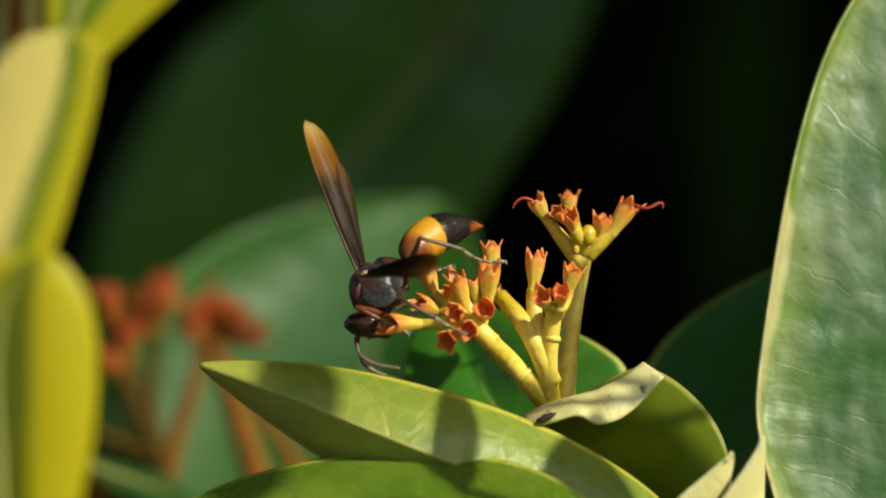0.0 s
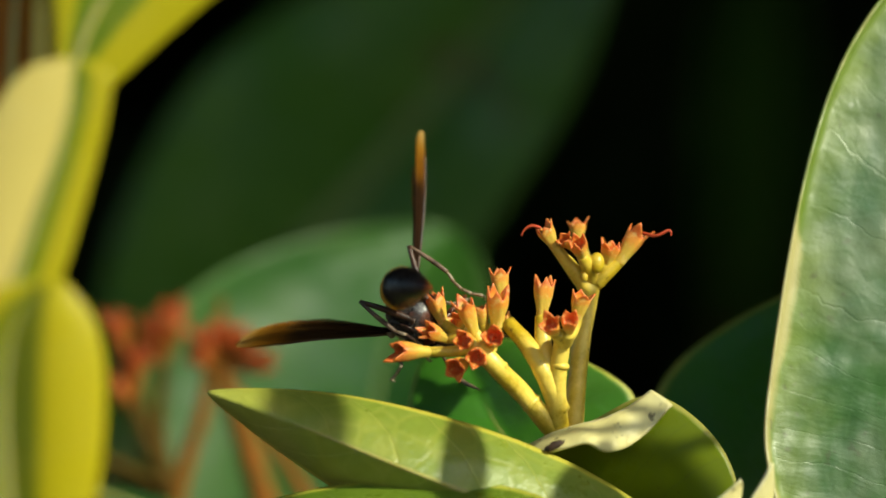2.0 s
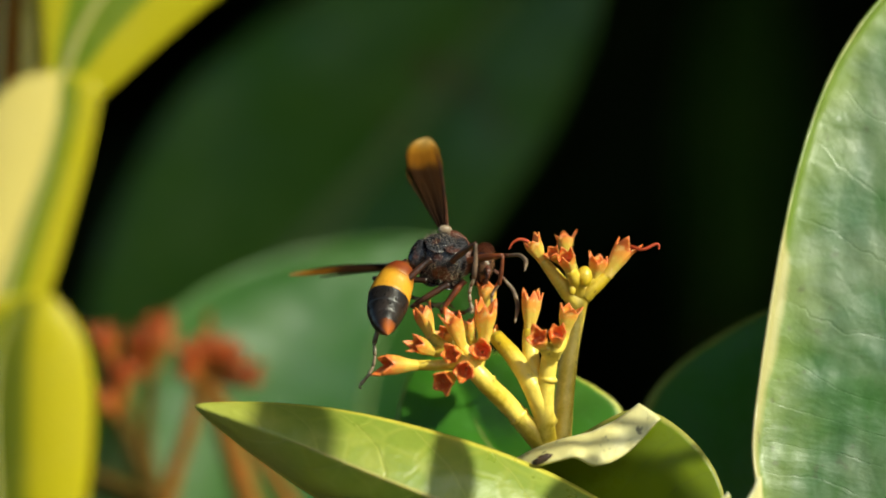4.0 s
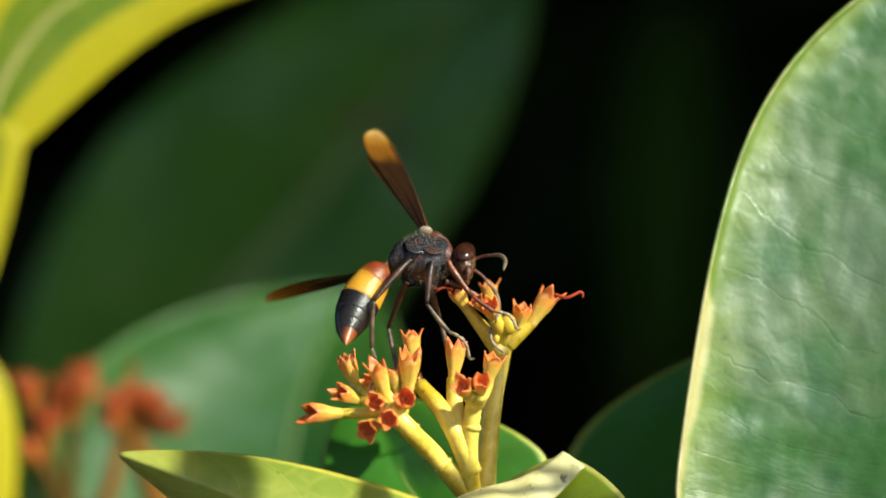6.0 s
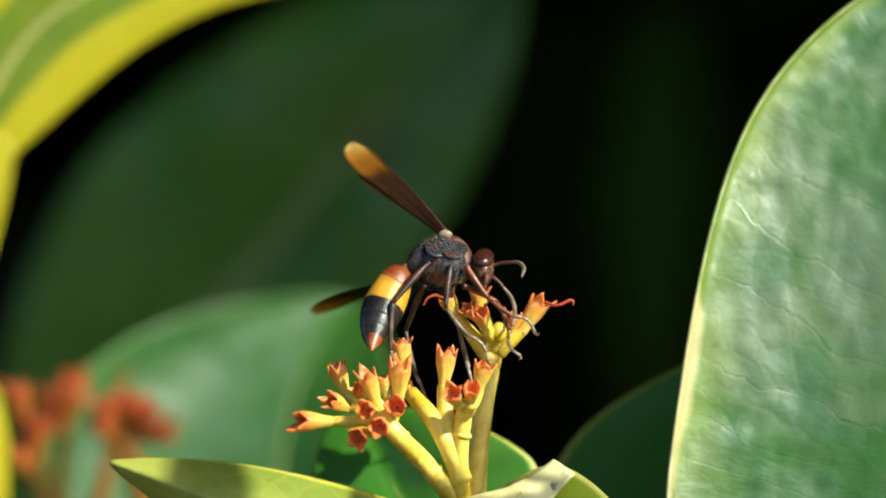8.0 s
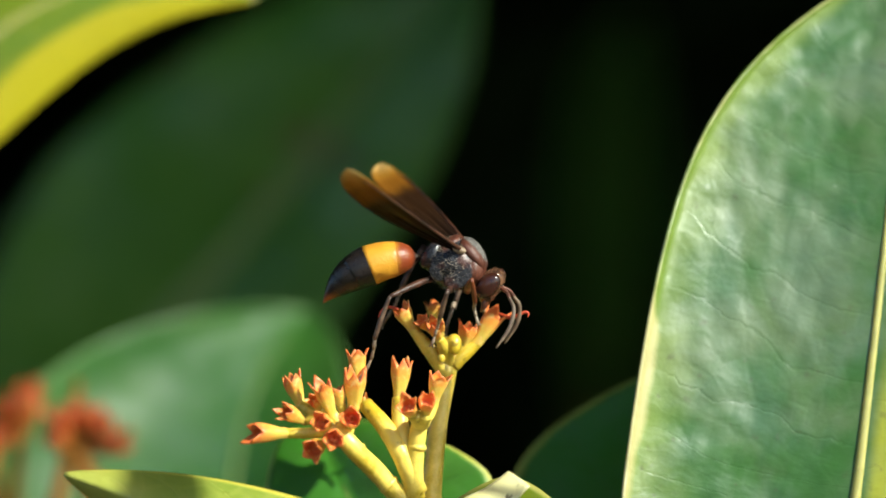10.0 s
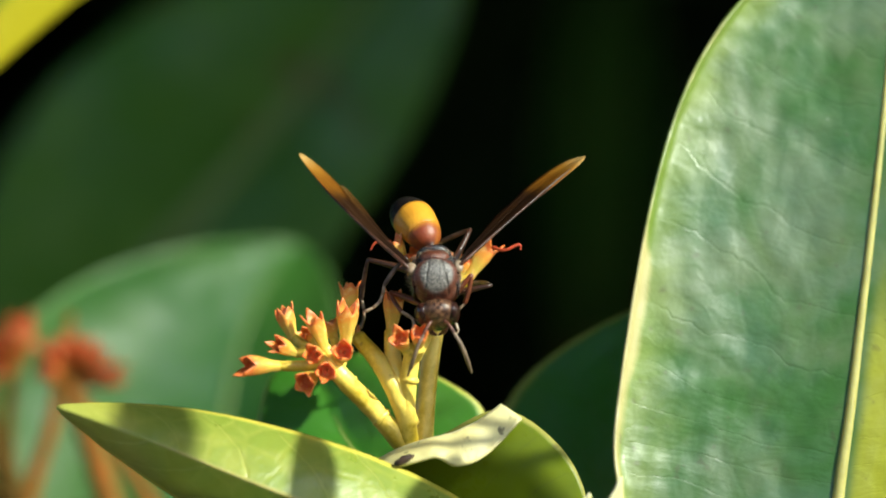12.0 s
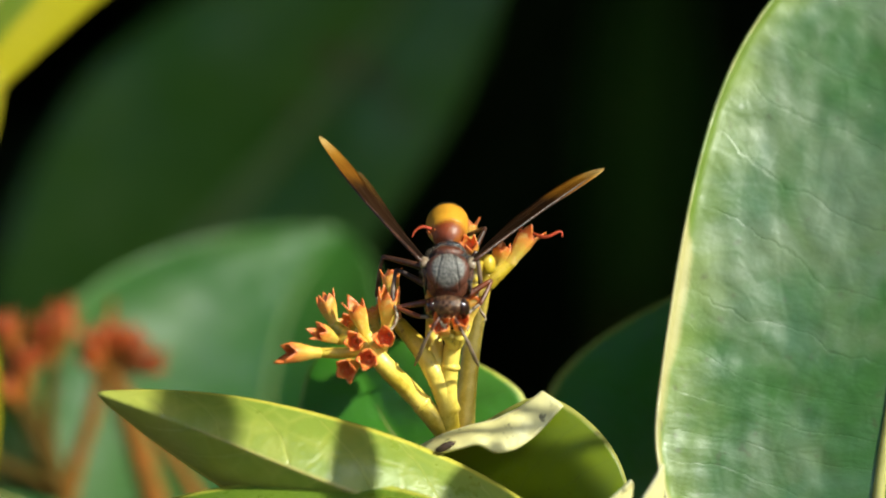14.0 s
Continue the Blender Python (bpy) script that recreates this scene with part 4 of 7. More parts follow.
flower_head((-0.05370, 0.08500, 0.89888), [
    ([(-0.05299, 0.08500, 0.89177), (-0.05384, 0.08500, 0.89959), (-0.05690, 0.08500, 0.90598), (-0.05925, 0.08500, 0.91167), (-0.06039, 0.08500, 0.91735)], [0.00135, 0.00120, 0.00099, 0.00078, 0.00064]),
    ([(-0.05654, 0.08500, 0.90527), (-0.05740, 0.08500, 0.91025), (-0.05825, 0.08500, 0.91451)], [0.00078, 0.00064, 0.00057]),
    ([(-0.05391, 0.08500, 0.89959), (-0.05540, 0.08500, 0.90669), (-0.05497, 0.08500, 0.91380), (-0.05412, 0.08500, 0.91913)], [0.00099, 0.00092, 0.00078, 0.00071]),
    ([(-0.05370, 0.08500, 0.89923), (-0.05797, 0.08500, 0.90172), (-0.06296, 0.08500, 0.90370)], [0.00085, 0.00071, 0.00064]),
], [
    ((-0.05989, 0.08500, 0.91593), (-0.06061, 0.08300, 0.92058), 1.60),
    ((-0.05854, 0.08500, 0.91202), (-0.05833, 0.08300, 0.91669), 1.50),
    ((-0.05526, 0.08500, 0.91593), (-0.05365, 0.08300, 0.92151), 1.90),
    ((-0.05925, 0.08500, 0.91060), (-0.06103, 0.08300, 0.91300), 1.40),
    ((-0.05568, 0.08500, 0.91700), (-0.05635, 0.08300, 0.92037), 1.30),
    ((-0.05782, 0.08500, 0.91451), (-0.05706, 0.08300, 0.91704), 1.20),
], [], [], "olive-stalked flower head with red calyxes, shade put into its colours", STEM_DIM, [FAR_CUP])
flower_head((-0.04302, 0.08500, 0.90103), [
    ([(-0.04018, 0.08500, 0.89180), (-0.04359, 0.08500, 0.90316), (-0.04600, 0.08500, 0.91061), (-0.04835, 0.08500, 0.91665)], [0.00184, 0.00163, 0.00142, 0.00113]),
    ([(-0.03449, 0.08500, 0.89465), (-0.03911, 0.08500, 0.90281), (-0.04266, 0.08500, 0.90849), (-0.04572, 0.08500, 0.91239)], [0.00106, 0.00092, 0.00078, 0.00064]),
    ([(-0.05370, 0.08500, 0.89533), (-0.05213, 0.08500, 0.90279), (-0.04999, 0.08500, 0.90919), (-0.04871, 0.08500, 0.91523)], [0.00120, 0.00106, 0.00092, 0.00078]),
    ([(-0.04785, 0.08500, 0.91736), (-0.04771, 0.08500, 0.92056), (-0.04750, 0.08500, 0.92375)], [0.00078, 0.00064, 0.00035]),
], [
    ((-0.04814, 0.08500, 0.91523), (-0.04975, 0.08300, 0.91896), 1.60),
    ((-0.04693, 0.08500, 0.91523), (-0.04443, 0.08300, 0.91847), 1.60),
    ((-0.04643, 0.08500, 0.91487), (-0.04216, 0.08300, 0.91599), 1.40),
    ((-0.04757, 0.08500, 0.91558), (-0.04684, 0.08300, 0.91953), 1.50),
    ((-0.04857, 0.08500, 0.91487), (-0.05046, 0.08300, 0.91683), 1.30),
], [], [], "orange-stalked flower head with red calyxes, shade put into its colours", STEM_BACK, [FAR_CUP])

# ---- stalks of the shrub ----
shrub = new("shrub")
shrub.location = (0.02, 0.0, 0.0)


def twig(points, radii, mat):
    b = bmesh.new()
    tube(b, [Vector(q) - Vector(shrub.location) for q in points], radii, 10, 24, 0.06)
    return part("branch", b, mat, shrub)


for foot, top, r in (
    ((0.02, 0.0, -0.03), (-0.00297, 0.00000, 0.90825), 0.0017), ((0.02, -0.015, -0.03), (0.01491, -0.01450, 0.89981), 0.0006), ((0.03, 0.01, -0.03), (0.04022, 0.00600, 0.86814), 0.0016),
    ((0.02, -0.01, -0.03), (0.01039, -0.01300, 0.89672), 0.0013), ((0.03, -0.01, -0.03), (0.01334, -0.01300, 0.89554), 0.0013),
    ((0.01, -0.02, -0.03), (0.00669, -0.02400, 0.89516), 0.0013), ((0.03, 0.02, -0.03), (0.01100, 0.01600, 0.88598), 0.0014),
    ((0.02, 0.02, -0.03), (-0.00717, 0.01000, 0.90405), 0.0013), ((0.0, 0.04, -0.03), (-0.03316, 0.10279, 0.87822), 0.0015),
    ((-0.05, 0.20, -0.03), (-0.07608, 0.21500, 0.89412), 0.0022), ((0.06, 0.80, -0.03), (0.03980, 0.85000, 0.90175), 0.0022),
    ((-0.06, -0.05, -0.03), (-0.05388, -0.06800, 0.89044), 0.0016), ((-0.06, -0.04, -0.03), (-0.05593, -0.06000, 0.92128), 0.0012),
    ((-0.05, 0.085, -0.03), (-0.05299, 0.08500, 0.89213), 0.0015), ((-0.02, 0.085, -0.03), (-0.04018, 0.08500, 0.89215), 0.0018), ((-0.01, 0.085, -0.03), (-0.03449, 0.08500, 0.89501), 0.0010),
    ((-0.05, 0.085, -0.03), (-0.05370, 0.08500, 0.89568), 0.0012),
):
    a, b = Vector(foot), Vector(top)
    low = a.lerp(b, 0.35) + Vector((0, 0, 0.05))
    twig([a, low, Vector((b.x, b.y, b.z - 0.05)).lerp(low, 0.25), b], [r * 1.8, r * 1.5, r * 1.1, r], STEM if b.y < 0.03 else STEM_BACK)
# unseen twigs that carry the added shading leaves
for place, way in (((-0.01410, -0.01780, 0.90140), 0.14), ((0.00130, -0.01500, 0.89950), 0.14), ((-0.03030, -0.02090, 0.90460), 0.25), ((-0.00300, -0.00120, 0.90800), 0.16), ((-0.01000, -0.00350, 0.90950), 0.16)):
    b = Vector(place) + SUN * way
    twig([(b.x + 0.12, b.y - 0.03, -0.03), b + Vector((0.10, -0.03, -0.35)), b + Vector((0.04, -0.01, -0.03)), b], [0.0014, 0.0011, 0.0007, 0.0006], STEM)
twig([(-0.07, -0.03, -0.03), (-0.06, -0.04, 0.5), (-0.05390, -0.05000, 0.93339), (-0.05116, -0.05000, 0.94241)], [0.003, 0.002, 0.0014, 0.0012], STEM)
tagged(shrub, "slender yellow-green stalks of the flowering shrub", "shrub")

# ---- wasp ----


def lump(bm, profile_rows, seg=24, bend=0.0, flat=1.0, dent=0.02):
    """A body of rings along x: (x, half width, half height, lift), in millimetres."""
    loops = []
    for x, w, h, z in profile_rows:
        loop = []
        for j in range(seg):
            a = 2 * math.pi * j / seg
            y, zz = w * math.cos(a), h * math.sin(a)
            if zz < 0:
                zz *= flat
            k = 1 + dent * noise.noise(Vector((x, y, zz)) * 0.9) + 0.5 * dent * noise.noise(Vector((x, y, zz)) * 2.3)
            loop.append(bm.verts.new(Vector((x, y * k, zz * k + z - bend * x * x)) * 0.001))
        loops.append(loop)
    for a, b in zip(loops, loops[1:]):
        for j in range(seg):
            bm.faces.new((a[j], a[(j + 1) % seg], b[(j + 1) % seg], b[j]))
    bm.faces.new(loops[0][::-1])
    bm.faces.new(loops[-1])
    return bm


def egg(x0, x1, w, h, z=0.0, n=10, blunt=0.5):
    rows = []
    for i in range(n + 1):
        t = i / n
        k = max(0.03, (1 - abs(2 * t - 1) ** 2.2)) ** blunt
        rows.append((x0 + (x1 - x0) * t, w * k, h * k, z))
    return rows


def arch(bm, start=1.6, turn=0.092):
    """Slims a body of rings and bends it downwards along an arc."""
    for vtx in bm.verts:
        vtx.co.y *= 0.89
        x, z = vtx.co.x * 1000, vtx.co.z * 890
        a = max(0.0, x - start)
        th = turn * a
        cx = min(x, start) + math.sin(th) / turn
        cz = -(1 - math.cos(th)) / turn
        vtx.co.x, vtx.co.z = (cx + z * math.sin(th)) * 0.001, (cz + z * math.cos(th)) * 0.001
    return bm


wasp = new("wasp")
b = bmesh.new()
lump(b, egg(-2.8, 2.6, 2.65, 2.75, -0.1, 26), 44, dent=0.05)
bmesh.ops.scale(b, vec=(1.03, 1.03, 1.03), verts=b.verts)
thorax = part("thorax", b, W_BLACK, wasp)
b = bmesh.new()
lump(b, [(-0.35, 1.0, 0.4, 2.10), (-0.10, 1.75, 0.85, 2.02), (0.60, 2.20, 1.15, 1.84), (1.5, 2.22, 1.15, 1.48), (2.3, 1.85, 0.92, 1.02), (2.9, 1.10, 0.50, 0.55)], 36)
bmesh.ops.scale(b, vec=(1.03, 1.03, 1.03), verts=b.verts)
part("scutum", b, W_BACK, wasp, "finely pitted silver-grey back shield")
b = bmesh.new()
lump(b, [(1.3, 1.7, 1.9, 0.2), (1.7, 2.12, 2.0, 0.1), (2.2, 2.0, 1.75, -0.1), (2.7, 1.5, 1.3, -0.3), (3.0, 0.9, 0.8, -0.4)], 24)
bmesh.ops.scale(b, vec=(1.03, 1.03, 1.03), verts=b.verts)
part("pronotum", b, W_RED, wasp, "reddish brown collar")
b = bmesh.new()
lump(b, [(-1.75, 0.9, 0.4, 1.80), (-1.5, 1.35, 0.7, 1.85), (-0.9, 1.6, 0.95, 1.95), (-0.35, 1.3, 0.8, 2.05), (-0.2, 0.9, 0.5, 2.1)], 24)
bmesh.ops.scale(b, vec=(1.03, 1.03, 1.03), verts=b.verts)
part("scutellum", b, W_RED, wasp, "reddish brown plate")
for sgn in (-1, 1):
    for x0, z0, w, h, tilt in ((0.7, -0.9, 1.35, 1.6, 0.4), (-1.3, -0.6, 1.15, 1.6, 0.1)):
        b = bmesh.new()
        bmesh.ops.create_uvsphere(b, u_segments=20, v_segments=12, radius=1.0)
        for vtx in b.verts:
            c = vtx.co.copy()
            k = 1 + 0.05 * noise.noise(c * 2 + Vector((x0, z0, sgn)))
            vtx.co = Vector((x0 + c.x * w * k + tilt * c.z, sgn * (2.36 - 0.12 * x0 * x0 + c.y * sgn * 0.16), z0 + c.z * h * k)) * 0.00103
        part("side_plate", b, W_BLACK, wasp, "dark pitted side plate")
b = bmesh.new()
lump(b, [(-3.9, 0.5, 0.5, -0.6), (-3.5, 1.2, 1.2, -0.3), (-2.8, 1.8, 1.7, 0.1), (-2.2, 1.9, 1.8, 0.2)], 20)
bmesh.ops.scale(b, vec=(1.03, 1.03, 1.03), verts=b.verts)
part("propodeum", b, W_BLACK, wasp)
for sgn in (-1, 1):
    b = bmesh.new()
    lump(b, egg(-0.1, 1.4, 0.52, 0.42, 0.0, 8), 16)
    bmesh.ops.translate(b, verts=b.verts, vec=(-0.0006, sgn * 0.0025, 0.0017))
    part("tegula", b, W_PALE, wasp, "pale scale over the wing root")

b = bmesh.new()
lump(b, [(-0.9, 0.8, 0.7, 0), (-0.6, 1.8, 1.4, 0), (0.0, 2.25, 1.8, -0.1), (0.6, 2.1, 1.95, -0.3), (1.1, 1.5, 1.6, -0.6), (1.4, 0.7, 0.9, -0.9)], 26)
bmesh.ops.scale(b, vec=(1.1, 0.96, 1.05), verts=b.verts)
head = part("head", b, W_HEAD, wasp, "glossy red-brown head")
for sgn in (-1, 1):
    b = bmesh.new()
    bmesh.ops.create_uvsphere(b, u_segments=20, v_segments=14, radius=0.001)
    for vtx in b.verts:
        vtx.co = Vector((vtx.co.x * 1.12 + 0.00022, vtx.co.y * 0.80 + sgn * 0.00162, vtx.co.z * 1.62 - 0.0003))
    part("eye", b, W_EYE, head, "smooth dark red-brown compound eye")
    b = bmesh.new()
    tube(b, [(0.0010, sgn * 0.0005, 0.0002), (0.0021, sgn * 0.0012, 0.0005), (0.0028, sgn * 0.0016, 0.0003)], [0.0002, 0.00018, 0.0002], 8, 8)
    part("antenna_base", b, W_RED, head)
    b = bmesh.new()
    tube(b, [(0.0028, sgn * 0.0016, 0.0003), (0.0040, sgn * 0.0023, -0.0002), (0.0050, sgn * 0.0029, -0.0019), (0.0054, sgn * 0.0034, -0.0044)],
         [0.00015, 0.00020, 0.00023, 0.00023, 0.00010], 10, 22)
    part("antenna", b, W_ANT, head, "grey-brown clubbed antenna")
    b = bmesh.new()
    tube(b, [(0.0009, sgn * 0.0008, -0.0016), (0.0013, sgn * 0.0007, -0.0024), (0.0014, sgn * 0.0001, -0.0031)], [0.0004, 0.0003, 0.0001], 8, 8)
    part("mandible", b, W_RED, head)
for y, x in ((0.0, 0.45), (0.35, 0.1), (-0.35, 0.1)):
    b = bmesh.new()
    bmesh.ops.create_uvsphere(b, u_segments=10, v_segments=8, radius=0.00016)
    bmesh.ops.translate(b, verts=b.verts, vec=(x * 0.001, y * 0.001, 0.00172))
    part("ocellus", b, W_EYE, head, "tiny glossy ocellus")
b = bmesh.new()
lump(b, [(0.9, 0.3, 0.3, -1.1), (1.15, 0.9, 0.75, -1.2), (1.4, 0.6, 0.5, -1.4)], 16)
part("clypeus", b, W_AMBER, head, "orange face plate")

b = bmesh.new()
lump(b, [(0.0, 0.35, 0.35, 0), (0.3, 0.42, 0.45, 0), (0.55, 0.8, 0.8, 0.0), (0.8, 1.25, 1.2, 0), (1.2, 1.62, 1.58, 0), (1.7, 1.90, 1.86, 0), (2.2, 2.08, 2.02, 0), (2.6, 2.16, 2.1, 0)], 32)
abdomen = part("abdomen", arch(b), W_ORANGE, wasp, "rust-red first segment")
for name, mat, x0, x1, w0, w1, lab in (
    ("segment", W_ORANGE, 2.45, 5.4, 2.18, 2.58, "bright orange-yellow band"),
    ("segment", W_BLACK_SHINE, 5.25, 7.4, 2.56, 2.24, "shiny black segment"),
    ("segment", W_BLACK_SHINE, 7.3, 8.8, 2.24, 1.76, "shiny black segment"),
    ("segment", W_BLACK_SHINE, 8.7, 9.9, 1.78, 1.25, "shiny black segment"),
    ("tail_tip", W_TIP, 9.8, 11.8, 1.27, 0.08, "orange tail tip"),
):
    b = bmesh.new()
    rows = [(x0 - 0.06, w0 * 0.97, w0 * 0.94, 0)]
    for i in range(9):
        t = i / 8
        w = w0 + (w1 - w0) * t + 0.022 * w0 * math.sin(math.pi * t)
        rows.append((x0 + (x1 - x0) * t, w, w * 0.96, 0))
    rows.append((x1 + 0.03, w1 * 0.96, w1 * 0.93, 0))
    lump(b, rows, 32)
    part(name, arch(b), mat, abdomen, lab)


def wing_mesh(length, width, fold):
    bm = bmesh.new()
    uvl = bm.loops.layers.uv.new("UVMap")
    n, k, rows, uv_of = 36, 8, [], {}
    for i in range(n + 1):
        t = i / n
        w = width * (0.18 + 0.82 * min(1.0, t * 1.55) ** 0.9) * max(0.0, 1 - max(0.0, (t - 0.64) / 0.36) ** 3.0) ** 0.55 + 0.00003
        row = []
        for j in range(k + 1):
            v = j / k
            y = w * (v - 0.25)
            z = fold * math.sin(v * math.pi * 2.2) * (1 - 0.5 * t) + 0.0004 * math.sin(t * 3) + 0.00006 * math.sin(v * 25)
            vert = bm.verts.new((length * t, y, z))
            uv_of[vert] = (t, v)
            row.append(vert)
        rows.append(row)
    for a, c in zip(rows, rows[1:]):
        for j in range(k):
            f = bm.faces.new((a[j], a[j + 1], c[j + 1], c[j]))
            for lp in f.loops:
                lp[uvl].uv = uv_of[lp.vert]
    return bm


wings = []
for sgn in (1, -1):
    wing = part("wing", wing_mesh(0.0195, 0.0038, 0.00020), WING, wasp, "long folded smoky brown wing with an amber tip")
    hind = part("hind_wing", wing_mesh(0.0142, 0.0017, 0.0001), WING_HIND, wing, "short smoky hind wing")
    hind.location = (0.0002, 0.0003, -0.00012)
    hind.rotation_euler = (0.0, 0.0, radians(8))
    so = wing.modifiers.new("thickness", "SOLIDIFY")
    so.thickness = 0.00005
    b = bmesh.new()
    tube(b, [(0, -0.0003, 0.0001), (0.006, -0.0006, 0.0004), (0.013, -0.0007, 0.0005), (0.0172, -0.0004, 0.0003)], [0.00022, 0.00016, 0.00012, 0.00005], 6, 16)
    part("wing_vein", b, W_LEG, wing, "dark brown leading vein")
    wings.append(wing)

legs = []
for femur, shin in LEGS:
    for sgn in (1, -1):
        b = bmesh.new()
        tube(b, [(0, 0, 0), (0.15 * femur, 0, 0.0001), (0.5 * femur, 0, 0.00012), (femur, 0, 0)], [0.00036, 0.00030, 0.00038, 0.00033, 0.00022], 10, 14)
        fore = femur == LEGS[0][0]
        leg = part("leg", b, W_FORELEG if fore else W_LEG, wasp, "red-brown foreleg" if fore else "")
        b = bmesh.new()
        tib = shin * 0.52
        tube(b, [(0, 0, 0), (0.5 * tib, 0, 0.00008), (tib, 0, 0)], [0.00018, 0.00024, 0.00027, 0.00024], 8, 10)
        joints = 4
        for i in range(joints):
            a0, a1 = tib + (shin - tib) * i / joints, tib + (shin - tib) * (i + 1) / joints
            sag = -0.0007 * math.sin(math.pi * i / joints)
            sag1 = -0.0007 * math.sin(math.pi * (i + 1) / joints)
            tube(b, [(a0, 0, sag), (a1, 0, sag1)], [0.00014, 0.00020], 6, 3)
        for e in (-1, 1):
            tube(b, [(shin, 0, 0), (shin + 0.0003, e * 0.0002, 0), (shin + 0.0004, e * 0.0003, -0.0003)], [0.0001, 0.00008, 0.00003], 5, 4)
            tube(b, [(tib, e * 0.0001, -0.0001), (tib + 0.0009, e * 0.0003, -0.0004)], [0.00007, 0.00002], 5, 3)
        tibia = part("tibia", b, W_FORELEG if fore else W_SHIN, leg, "slender jointed lower leg with a paler foot")
        tibia.data.materials.append(W_PALE)
        for p in tibia.data.polygons:
            p.material_index = int(p.center.x > tib * 1.02)
        tibia.location = (femur, 0, 0)
        legs.append((leg, tibia))
rnd = random.Random(5)
verts, faces = [], []
for _ in range(1100):
    a, x = rnd.uniform(0, 2 * math.pi), rnd.uniform(-2.6, 2.5)
    k = math.sqrt(max(0.05, 1 - (abs(x + 0.1) / 2.85) ** 2.2)) * 2.74
    n = Vector((0.3 * x, math.cos(a) * 2.6, math.sin(a) * 2.7)).normalized()
    root = Vector((x, math.cos(a) * k, math.sin(a) * k - 0.1)) * 0.00103
    lean = (n + Vector((rnd.uniform(-0.9, 0.1), rnd.uniform(-0.5, 0.5), rnd.uniform(-0.5, 0.5)))).normalized()
    across = n.cross(lean).normalized() * 0.000018 if n.cross(lean).length > 1e-4 else n.orthogonal().normalized() * 0.000018
    i = len(verts)
    verts += [root - across - n * 0.0001, root + across - n * 0.0001, root + lean * rnd.uniform(0.0003, 0.00062)]
    faces.append((i, i + 1, i + 2))
me = bpy.data.meshes.new("hair")
me.from_pydata(verts, [], faces)
me.materials.append(W_HAIR)
hair = new("hair", me)
hair.parent = wasp
tagged(hair, "short pale hairs on the thorax")
tagged(wasp, "black wasp with orange-banded abdomen and smoky wings", "wasp")


